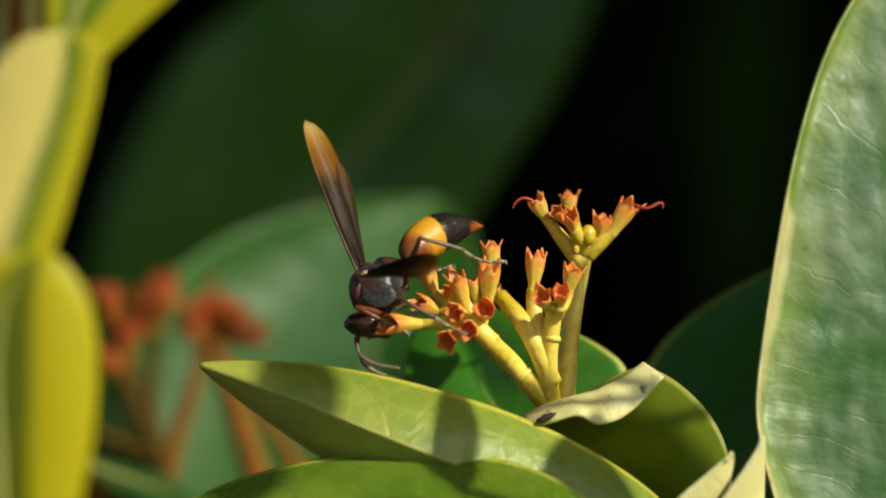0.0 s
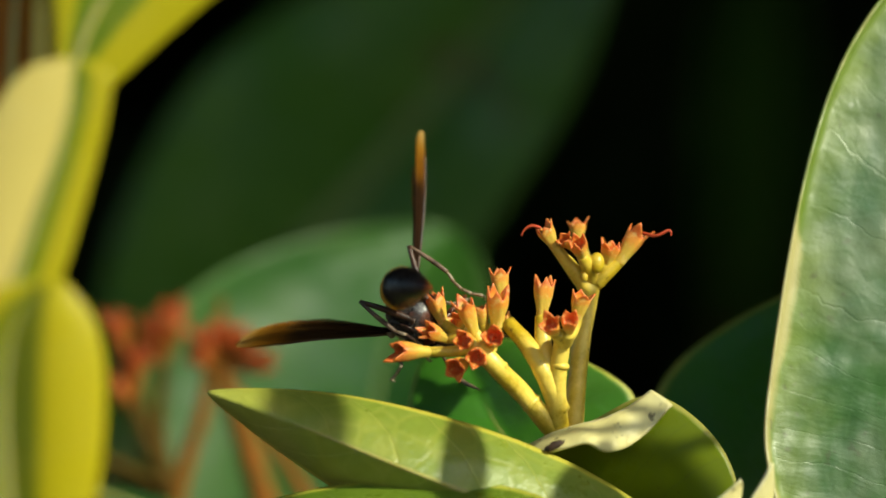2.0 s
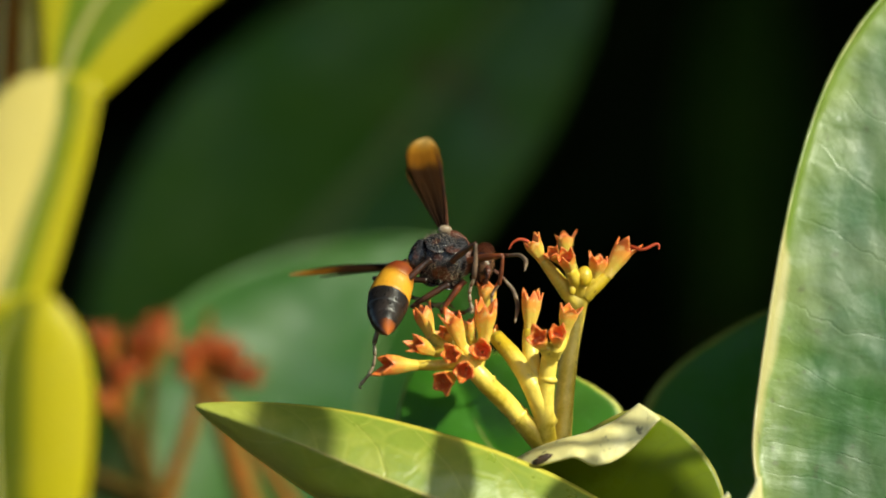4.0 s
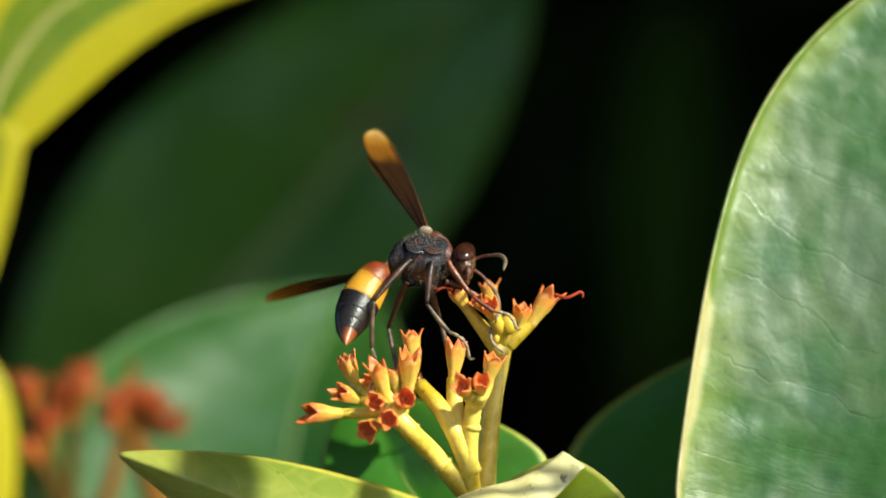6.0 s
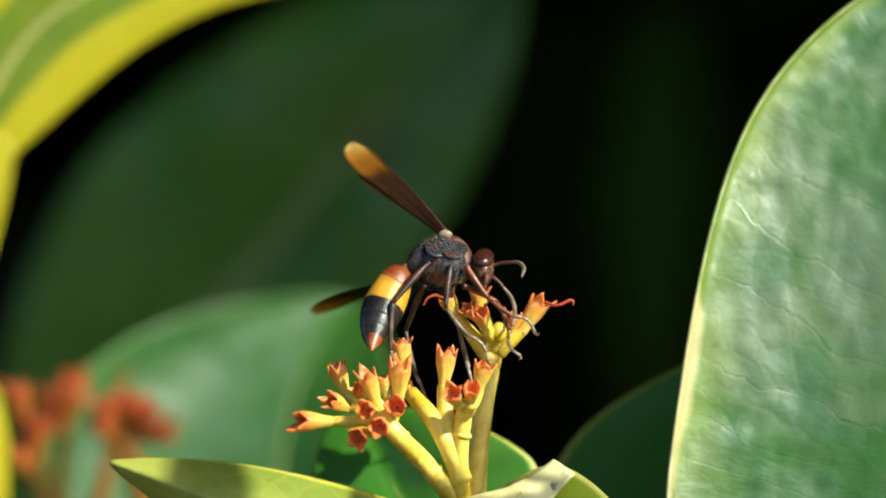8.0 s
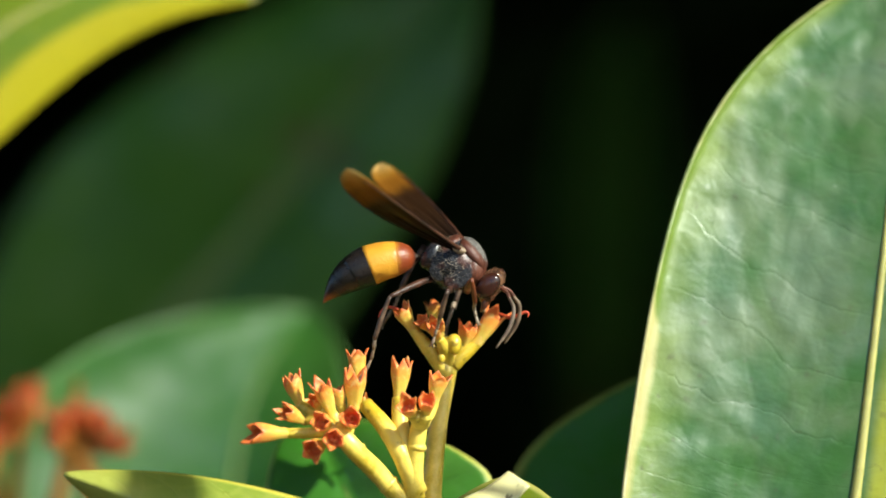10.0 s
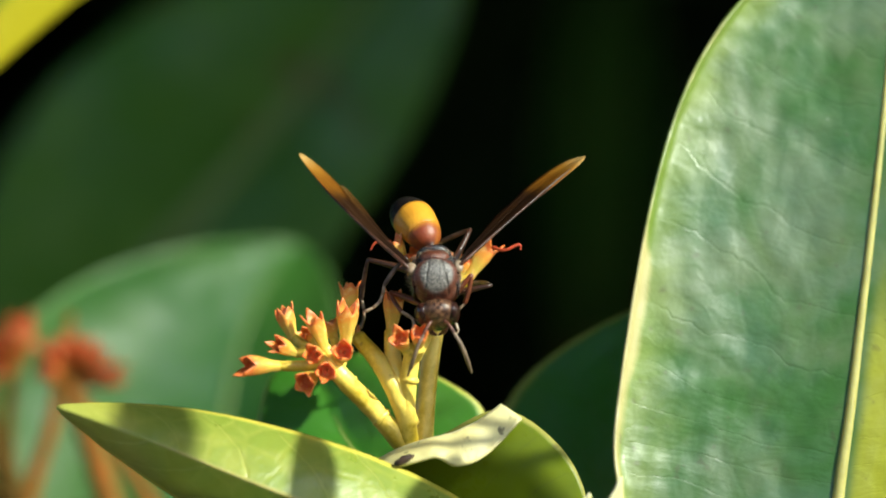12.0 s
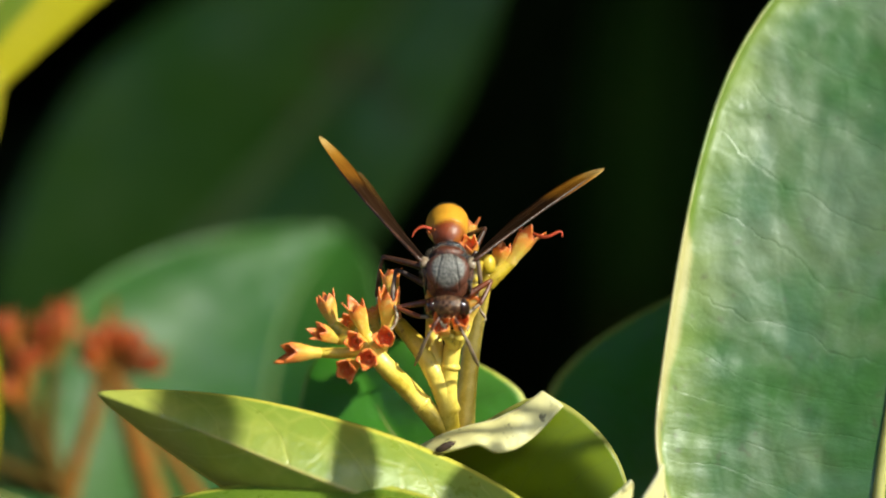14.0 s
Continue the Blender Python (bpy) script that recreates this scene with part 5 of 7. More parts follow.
# ---- all that moves ----
def motions():
    walk(wasp, [(0.0, pose(-0.02272, -0.00400, 0.92279, 18.9, 52.5, -165.5)), (0.5, pose(-0.02344, -0.00400, 0.92237, 18.3, 53.8, -164.7)), (0.8, pose(-0.02278, -0.00400, 0.92633, -4.1, 63.3, -159.4)), (1.0, pose(-0.02380, -0.00400, 0.92417, -87.8, 84.2, 101.3)), (1.2, pose(-0.02278, -0.00400, 0.92038, -164.9, 73.3, 21.8)), (1.5, pose(-0.02278, -0.00400, 0.92044, -108.2, 75.3, 53.1)), (1.8, pose(-0.02070, -0.00200, 0.92246, -98.0, 53.0, 48.4)), (2.0, pose(-0.01989, -0.00100, 0.92280, -77.1, 31.5, 59.0)), (2.2, pose(-0.02102, 0.00000, 0.92406, -57.5, 15.2, 67.6)), (4.3, pose(-0.01501, -0.00050, 0.93061, -55.0, -0.0, 12.5)), (4.6, pose(-0.01562, -0.00050, 0.93097, -55.0, -0.0, 12.5)), (5.0, pose(-0.01162, -0.00050, 0.93460, -50.7, -7.4, 12.5)), (5.2, pose(-0.01041, -0.00050, 0.93521, -50.7, -6.2, 12.5)), (5.5, pose(-0.01053, -0.00050, 0.93635, -51.0, -3.1, 12.5)), (6.0, pose(-0.00926, -0.00050, 0.93557, -55.0, -0.0, 12.3)), (6.5, pose(-0.00902, -0.00050, 0.93496, -55.0, -0.0, 12.3)), (7.0, pose(-0.00926, -0.00050, 0.93496, -54.9, -1.2, 12.3)), (7.5, pose(-0.00891, 0.00000, 0.93430, -50.8, 3.0, 25.2)), (8.0, pose(-0.00624, 0.00000, 0.93600, -55.3, 3.0, 12.3)), (8.5, pose(-0.00618, 0.00000, 0.93624, -55.3, 3.0, 12.3)), (8.7, pose(-0.00618, 0.00000, 0.93630, -55.3, 3.0, 12.3)), (9.7, pose(-0.00173, -0.00125, 0.93716, -9.1, 11.8, -6.0)), (10.8, pose(0.00271, -0.00250, 0.93603, 15.7, 26.2, -24.2)), (11.0, pose(0.00078, -0.00300, 0.93428, 9.9, 28.3, -46.0)), (11.2, pose(-0.00156, -0.00550, 0.93186, 7.0, 38.2, -70.9)), (11.5, pose(-0.00234, -0.00570, 0.93168, 4.7, 47.4, -79.5)), (12.0, pose(-0.00150, -0.00570, 0.92856, 4.5, 52.3, -84.3)), (12.5, pose(-0.00042, -0.00570, 0.92868, 4.5, 52.3, -84.3)), (13.0, pose(-0.00485, -0.00570, 0.92892, -1.1, 43.4, -91.6)), (13.5, pose(-0.00491, -0.00570, 0.92862, -1.2, 45.0, -91.6)), (14.0, pose(-0.00449, -0.00570, 0.92760, -1.3, 48.7, -91.8))])
    walk(wings[0], [(0.0, pose(0.00000, 0.00250, 0.00170, -9.8, 25.6, 97.3)), (0.5, pose(0.00000, 0.00250, 0.00170, -12.5, 26.9, 90.1)), (0.8, pose(0.00000, 0.00250, 0.00170, -9.4, -45.7, 89.3)), (1.0, pose(0.00000, 0.00250, 0.00170, -24.1, -47.8, 110.0)), (1.2, pose(0.00000, 0.00250, 0.00170, -41.6, -14.1, 149.4)), (1.5, pose(0.00000, 0.00250, 0.00170, -29.8, -10.0, 138.8)), (1.8, pose(0.00000, 0.00250, 0.00170, -32.3, -14.9, 137.1)), (2.0, pose(0.00000, 0.00250, 0.00170, -35.6, -15.6, 141.1)), (2.2, pose(0.00000, 0.00250, 0.00170, 1.3, -38.9, 69.8)), (4.3, pose(0.00000, 0.00250, 0.00170, -59.9, -21.6, 160.4)), (4.6, pose(0.00000, 0.00250, 0.00170, -52.8, -4.9, 165.4)), (5.0, pose(0.00000, 0.00250, 0.00170, -77.7, -20.3, 172.7)), (5.2, pose(0.00000, 0.00250, 0.00170, -94.8, -18.3, -177.3)), (5.5, pose(0.00000, 0.00250, 0.00170, -84.7, -14.1, 177.4)), (6.0, pose(0.00000, 0.00250, 0.00170, -31.2, -24.6, 145.5)), (6.5, pose(0.00000, 0.00250, 0.00170, -33.5, -20.2, 151.5)), (7.0, pose(0.00000, 0.00250, 0.00170, -65.3, -26.9, 151.4)), (7.5, pose(0.00000, 0.00250, 0.00170, -29.0, -6.3, 118.9)), (8.0, pose(0.00000, 0.00250, 0.00170, -29.2, -31.1, 128.2)), (8.5, pose(0.00000, 0.00250, 0.00170, -30.7, -28.9, 132.8)), (8.7, pose(0.00000, 0.00250, 0.00170, -30.3, -29.1, 132.2)), (9.7, pose(0.00000, 0.00250, 0.00170, -28.2, -14.4, 131.0)), (10.8, pose(0.00000, 0.00250, 0.00170, -23.5, -25.4, 148.4)), (11.0, pose(0.00000, 0.00250, 0.00170, -24.9, -32.1, 141.1)), (11.2, pose(0.00000, 0.00250, 0.00170, -37.7, -23.5, 143.5)), (11.5, pose(0.00000, 0.00250, 0.00170, -49.4, -13.8, 142.5)), (12.0, pose(0.00000, 0.00250, 0.00170, -36.2, -3.3, 132.0)), (12.5, pose(0.00000, 0.00250, 0.00170, -35.1, 2.2, 133.3)), (13.0, pose(0.00000, 0.00250, 0.00170, -38.3, -7.9, 137.5)), (13.5, pose(0.00000, 0.00250, 0.00170, -31.4, 3.9, 137.4)), (14.0, pose(0.00000, 0.00250, 0.00170, -35.3, -0.1, 134.3))])
    walk(wings[1], [(0.0, pose(0.00000, -0.00250, 0.00170, -53.9, -56.5, -173.3)), (0.5, pose(0.00000, -0.00250, 0.00170, -54.8, -50.0, -176.5)), (0.65, pose(0.00000, -0.00250, 0.00170, 48.9, -153.4, 31.9)), (0.8, pose(0.00000, -0.00250, 0.00170, 173.2, 3.1, -160.0)), (1.0, pose(0.00000, -0.00250, 0.00170, -177.7, 10.5, -175.9)), (1.2, pose(0.00000, -0.00250, 0.00170, 179.2, 40.8, -135.8)), (1.5, pose(0.00000, -0.00250, 0.00170, -171.4, 10.3, -138.1)), (1.8, pose(0.00000, -0.00250, 0.00170, -152.9, -0.5, -109.9)), (2.0, pose(0.00000, -0.00250, 0.00170, -163.3, -23.3, -99.7)), (2.2, pose(0.00000, -0.00250, 0.00170, 150.7, -51.4, -52.1)), (4.3, pose(0.00000, -0.00250, 0.00170, -2.4, -80.4, 90.0)), (4.6, pose(0.00000, -0.00250, 0.00170, 13.0, -75.9, 93.6)), (5.0, pose(0.00000, -0.00250, 0.00170, -41.8, -58.4, 89.2)), (5.2, pose(0.00000, -0.00250, 0.00170, -36.1, -52.1, 80.1)), (5.5, pose(0.00000, -0.00250, 0.00170, -32.2, -54.9, 76.5)), (6.0, pose(0.00000, -0.00250, 0.00170, 97.1, -96.7, 4.8)), (6.5, pose(0.00000, -0.00250, 0.00170, 102.9, -96.6, -0.9)), (7.0, pose(0.00000, -0.00250, 0.00170, -36.0, -83.0, 139.1)), (7.5, pose(0.00000, -0.00250, 0.00170, 75.3, -101.2, 9.3)), (8.0, pose(0.00000, -0.00250, 0.00170, 89.7, -113.7, -2.3)), (8.5, pose(0.00000, -0.00250, 0.00170, 80.3, -112.2, 10.0)), (8.7, pose(0.00000, -0.00250, 0.00170, 79.8, -111.5, 11.1)), (9.7, pose(0.00000, -0.00250, 0.00170, -139.7, -29.8, -136.9)), (10.8, pose(0.00000, -0.00250, 0.00170, -165.0, -1.3, -106.7)), (11.0, pose(0.00000, -0.00250, 0.00170, -163.7, -12.9, -101.1)), (11.2, pose(0.00000, -0.00250, 0.00170, -168.8, 8.0, -145.4)), (11.5, pose(0.00000, -0.00250, 0.00170, 34.6, 174.0, 40.2)), (12.0, pose(0.00000, -0.00250, 0.00170, 44.9, -178.8, 35.0)), (12.5, pose(0.00000, -0.00250, 0.00170, 47.2, 179.6, 31.1)), (13.0, pose(0.00000, -0.00250, 0.00170, 43.0, -167.9, 43.5)), (13.5, pose(0.00000, -0.00250, 0.00170, 42.3, -176.2, 36.0)), (14.0, pose(0.00000, -0.00250, 0.00170, 45.5, -172.1, 37.4))])
    walk(abdomen, [(0.0, pose(-0.00420, 0.00000, -0.00060, -5.2, -5.1, -142.4)), (0.5, pose(-0.00420, 0.00000, -0.00060, -4.1, -1.3, -151.2)), (0.65, pose(-0.00420, 0.00000, -0.00060, 8.4, 13.0, 168.6)), (0.8, pose(-0.00420, 0.00000, -0.00060, 8.5, 32.0, 127.1)), (0.90, pose(-0.00420, 0.00000, -0.00060, -10.2, 36.1, -171.0)), (1.0, pose(-0.00420, 0.00000, -0.00060, -13.9, 51.9, -101.2)), (1.10, pose(-0.00420, 0.00000, -0.00060, -7.6, 58.5, -39.1)), (1.2, pose(-0.00420, 0.00000, -0.00060, 6.6, 57.9, 29.8)), (1.35, pose(-0.00420, 0.00000, -0.00060, -12.7, 52.7, -49.8)), (1.5, pose(-0.00420, 0.00000, -0.00060, -10.9, 40.7, -112.1)), (1.8, pose(-0.00420, 0.00000, -0.00060, -3.7, 52.1, -167.6)), (2.0, pose(-0.00420, 0.00000, -0.00060, 1.6, 31.8, 171.8)), (2.2, pose(-0.00420, 0.00000, -0.00060, 0.2, 45.9, 179.3)), (4.3, pose(-0.00420, 0.00000, -0.00060, 11.0, 43.2, 118.5)), (4.6, pose(-0.00420, 0.00000, -0.00060, 11.1, 40.1, 104.0)), (5.0, pose(-0.00420, 0.00000, -0.00060, 6.5, 20.2, 137.2)), (5.2, pose(-0.00420, 0.00000, -0.00060, 7.1, 2.9, 124.3)), (5.5, pose(-0.00420, 0.00000, -0.00060, 7.0, 11.6, 128.5)), (6.0, pose(-0.00420, 0.00000, -0.00060, 7.3, 28.4, 134.7)), (6.5, pose(-0.00420, 0.00000, -0.00060, 9.7, 40.6, 127.5)), (7.0, pose(-0.00420, 0.00000, -0.00060, 9.6, 40.2, 127.9)), (7.5, pose(-0.00420, 0.00000, -0.00060, 1.9, 38.9, 171.4)), (8.0, pose(-0.00420, 0.00000, -0.00060, 8.9, 31.3, 122.2)), (8.5, pose(-0.00420, 0.00000, -0.00060, 8.3, 36.8, 134.0)), (8.7, pose(-0.00420, 0.00000, -0.00060, 8.2, 35.5, 134.0)), (9.7, pose(-0.00420, 0.00000, -0.00060, 1.8, 18.7, 169.1)), (10.8, pose(-0.00420, 0.00000, -0.00060, -8.3, 24.1, -120.4)), (11.0, pose(-0.00420, 0.00000, -0.00060, -1.9, 5.5, -167.5)), (11.2, pose(-0.00420, 0.00000, -0.00060, -3.3, -2.4, -156.9)), (11.5, pose(-0.00420, 0.00000, -0.00060, -2.4, 14.1, -164.9)), (12.0, pose(-0.00420, 0.00000, -0.00060, -1.8, 5.0, -160.0)), (12.5, pose(-0.00420, 0.00000, -0.00060, -1.8, 7.0, -161.0)), (13.0, pose(-0.00420, 0.00000, -0.00060, -0.4, 8.4, -177.2)), (13.5, pose(-0.00420, 0.00000, -0.00060, -0.5, 12.1, -177.1)), (14.0, pose(-0.00420, 0.00000, -0.00060, -0.6, 13.2, -176.2))])
    walk(head, [(0.0, pose(0.00390, 0.00000, -0.00080, 0.0, 35.0, 0.0)), (0.5, pose(0.00390, 0.00000, -0.00080, 0.0, 25.0, 0.0)), (0.8, pose(0.00390, 0.00000, -0.00080, 0.0, 25.0, 0.0)), (1.0, pose(0.00390, 0.00000, -0.00080, 0.0, 25.0, 0.0)), (1.2, pose(0.00390, 0.00000, -0.00080, 0.0, 25.0, 0.0)), (1.5, pose(0.00390, 0.00000, -0.00080, 0.0, 25.0, 0.0)), (1.8, pose(0.00390, 0.00000, -0.00080, 0.0, 25.0, 0.0)), (2.0, pose(0.00390, 0.00000, -0.00080, 0.0, 25.0, 0.0)), (2.2, pose(0.00390, 0.00000, -0.00080, 0.0, 25.0, 0.0)), (4.3, pose(0.00390, 0.00000, -0.00080, 0.0, 25.0, 0.0)), (4.6, pose(0.00390, 0.00000, -0.00080, 0.0, 25.0, 0.0)), (5.0, pose(0.00390, 0.00000, -0.00080, 0.0, 25.0, 0.0)), (5.2, pose(0.00390, 0.00000, -0.00080, 0.0, 25.0, 0.0)), (5.5, pose(0.00390, 0.00000, -0.00080, 0.0, 25.0, 0.0)), (6.0, pose(0.00390, 0.00000, -0.00080, 0.0, 25.0, 0.0)), (6.5, pose(0.00390, 0.00000, -0.00080, 0.0, 25.0, 0.0)), (7.0, pose(0.00390, 0.00000, -0.00080, 0.0, 25.0, 0.0)), (7.5, pose(0.00390, 0.00000, -0.00080, 0.0, 25.0, 0.0)), (8.0, pose(0.00390, 0.00000, -0.00080, 0.0, 25.0, 0.0)), (8.5, pose(0.00390, 0.00000, -0.00080, 0.0, 25.0, 0.0)), (8.7, pose(0.00390, 0.00000, -0.00080, 0.0, 25.0, 0.0)), (9.7, pose(0.00390, 0.00000, -0.00080, 0.0, 25.0, 0.0)), (10.8, pose(0.00390, 0.00000, -0.00080, 0.0, 25.0, 0.0)), (11.0, pose(0.00390, 0.00000, -0.00080, 0.0, 25.0, 0.0)), (11.2, pose(0.00390, 0.00000, -0.00080, 0.0, 25.0, 0.0)), (11.5, pose(0.00390, 0.00000, -0.00080, 0.0, 15.0, 0.0)), (12.0, pose(0.00390, 0.00000, -0.00080, 0.0, 12.0, 0.0)), (12.5, pose(0.00390, 0.00000, -0.00080, 0.0, 12.0, 0.0)), (13.0, pose(0.00390, 0.00000, -0.00080, 0.0, 40.0, 0.0)), (13.5, pose(0.00390, 0.00000, -0.00080, 0.0, 30.0, 0.0)), (14.0, pose(0.00390, 0.00000, -0.00080, 0.0, 25.0, 0.0))])
    walk(legs[0][0], [(0.0, pose(0.00200, 0.00130, -0.00240, 6.5, -37.4, 65.1)), (0.5, pose(0.00200, 0.00130, -0.00240, 15.5, -23.6, 63.1)), (0.8, pose(0.00200, 0.00130, -0.00240, -44.5, -23.4, 87.6)), (1.0, pose(0.00200, 0.00130, -0.00240, -58.4, -33.1, 107.3)), (1.10, pose(0.00200, 0.00130, -0.00240, 100.4, -105.6, -42.6)), (1.2, pose(0.00200, 0.00130, -0.00240, -26.3, -121.6, 92.3)), (1.5, pose(0.00200, 0.00130, -0.00240, 3.1, -61.5, 66.1)), (1.8, pose(0.00200, 0.00130, -0.00240, 94.6, -123.6, -28.7)), (2.0, pose(0.00200, 0.00130, -0.00240, -3.7, -56.9, 71.7)), (2.2, pose(0.00200, 0.00130, -0.00240, -19.9, -9.9, 71.3)), (3.25, pose(0.00200, 0.00130, -0.00240, -70.4, -0.7, 105.2)), (4.3, pose(0.00200, 0.00130, -0.00240, -113.2, 30.2, 122.2)), (4.6, pose(0.00200, 0.00130, -0.00240, -107.6, 3.0, 87.5)), (4.73, pose(0.00200, 0.00130, -0.00240, -54.6, -15.7, 65.4)), (4.87, pose(0.00200, 0.00130, -0.00240, 1.9, -8.2, 37.0)), (5.0, pose(0.00200, 0.00130, -0.00240, 51.4, 18.5, 26.2)), (5.2, pose(0.00200, 0.00130, -0.00240, 51.0, 17.8, 25.1)), (5.5, pose(0.00200, 0.00130, -0.00240, 50.5, 15.9, 22.6)), (6.0, pose(0.00200, 0.00130, -0.00240, 53.5, 12.5, 21.0)), (6.5, pose(0.00200, 0.00130, -0.00240, 53.5, 12.5, 21.0)), (7.0, pose(0.00200, 0.00130, -0.00240, 53.7, 13.2, 22.0)), (7.5, pose(0.00200, 0.00130, -0.00240, 52.1, 21.7, 10.3)), (8.0, pose(0.00200, 0.00130, -0.00240, 53.2, 10.8, 18.4)), (8.5, pose(0.00200, 0.00130, -0.00240, 53.2, 10.8, 18.4)), (8.7, pose(0.00200, 0.00130, -0.00240, 53.2, 10.8, 18.4)), (9.20, pose(0.00200, 0.00130, -0.00240, 24.6, -28.7, 39.4)), (9.7, pose(0.00200, 0.00130, -0.00240, -33.6, -43.8, 92.2)), (10.8, pose(0.00200, 0.00130, -0.00240, 3.5, -61.3, 65.7)), (11.0, pose(0.00200, 0.00130, -0.00240, 68.6, -23.4, 28.2)), (11.2, pose(0.00200, 0.00130, -0.00240, 72.9, 4.4, 92.3)), (11.5, pose(0.00200, 0.00130, -0.00240, 46.1, -13.1, 58.4)), (11.75, pose(0.00200, 0.00130, -0.00240, -1.3, -41.5, 79.8)), (12.0, pose(0.00200, 0.00130, -0.00240, -69.2, -40.2, 125.3)), (12.5, pose(0.00200, 0.00130, -0.00240, -65.8, -12.1, 87.8)), (13.0, pose(0.00200, 0.00130, -0.00240, -46.9, -45.9, 104.5)), (13.5, pose(0.00200, 0.00130, -0.00240, -65.4, -33.8, 115.9)), (14.0, pose(0.00200, 0.00130, -0.00240, -86.1, -11.6, 126.2))])
    walk(legs[1][0], [(0.0, pose(0.00200, -0.00130, -0.00240, -61.0, -9.7, -57.0)), (0.5, pose(0.00200, -0.00130, -0.00240, -52.7, -0.7, -71.7)), (0.8, pose(0.00200, -0.00130, -0.00240, 15.7, 19.5, -62.6)), (1.0, pose(0.00200, -0.00130, -0.00240, 30.2, -6.9, -71.0)), (1.2, pose(0.00200, -0.00130, -0.00240, 9.2, -49.5, -75.4)), (1.5, pose(0.00200, -0.00130, -0.00240, -39.5, -72.1, -31.3)), (1.65, pose(0.00200, -0.00130, -0.00240, 55.1, -51.3, -108.6)), (1.8, pose(0.00200, -0.00130, -0.00240, 80.5, -13.2, -112.1)), (2.0, pose(0.00200, -0.00130, -0.00240, 33.7, -4.8, -70.0)), (2.2, pose(0.00200, -0.00130, -0.00240, -9.0, 6.9, -70.3)), (4.3, pose(0.00200, -0.00130, -0.00240, 55.9, 26.1, -32.4)), (4.6, pose(0.00200, -0.00130, -0.00240, 61.0, 8.9, -48.1)), (4.80, pose(0.00200, -0.00130, -0.00240, 112.9, 59.0, -40.6)), (5.0, pose(0.00200, -0.00130, -0.00240, -118.5, 49.7, 52.3)), (5.2, pose(0.00200, -0.00130, -0.00240, -119.5, 49.2, 50.7)), (5.5, pose(0.00200, -0.00130, -0.00240, -121.4, 47.7, 46.9)), (6.0, pose(0.00200, -0.00130, -0.00240, -119.5, 43.4, 45.8)), (6.5, pose(0.00200, -0.00130, -0.00240, -119.5, 43.4, 45.8)), (7.0, pose(0.00200, -0.00130, -0.00240, -118.9, 44.0, 47.2)), (7.5, pose(0.00200, -0.00130, -0.00240, -115.3, 52.3, 38.8)), (8.0, pose(0.00200, -0.00130, -0.00240, -120.9, 42.0, 42.5)), (8.5, pose(0.00200, -0.00130, -0.00240, -120.9, 42.0, 42.5)), (8.7, pose(0.00200, -0.00130, -0.00240, -120.9, 42.0, 42.5)), (9.03, pose(0.00200, -0.00130, -0.00240, 147.8, 74.9, -22.3)), (9.37, pose(0.00200, -0.00130, -0.00240, 65.2, 39.6, -78.2)), (9.7, pose(0.00200, -0.00130, -0.00240, 36.0, -2.7, -68.6)), (10.8, pose(0.00200, -0.00130, -0.00240, 80.4, -34.3, -138.0)), (11.0, pose(0.00200, -0.00130, -0.00240, 38.6, -33.7, -90.8)), (11.2, pose(0.00200, -0.00130, -0.00240, 40.0, -13.5, -77.4)), (11.5, pose(0.00200, -0.00130, -0.00240, 61.8, -6.7, -75.7)), (12.0, pose(0.00200, -0.00130, -0.00240, 96.4, 3.8, -123.2)), (12.5, pose(0.00200, -0.00130, -0.00240, 98.9, 7.5, -123.3)), (13.0, pose(0.00200, -0.00130, -0.00240, 85.3, -2.6, -64.8)), (13.5, pose(0.00200, -0.00130, -0.00240, 90.3, -3.0, -66.5)), (14.0, pose(0.00200, -0.00130, -0.00240, 105.0, -0.7, -77.3))])
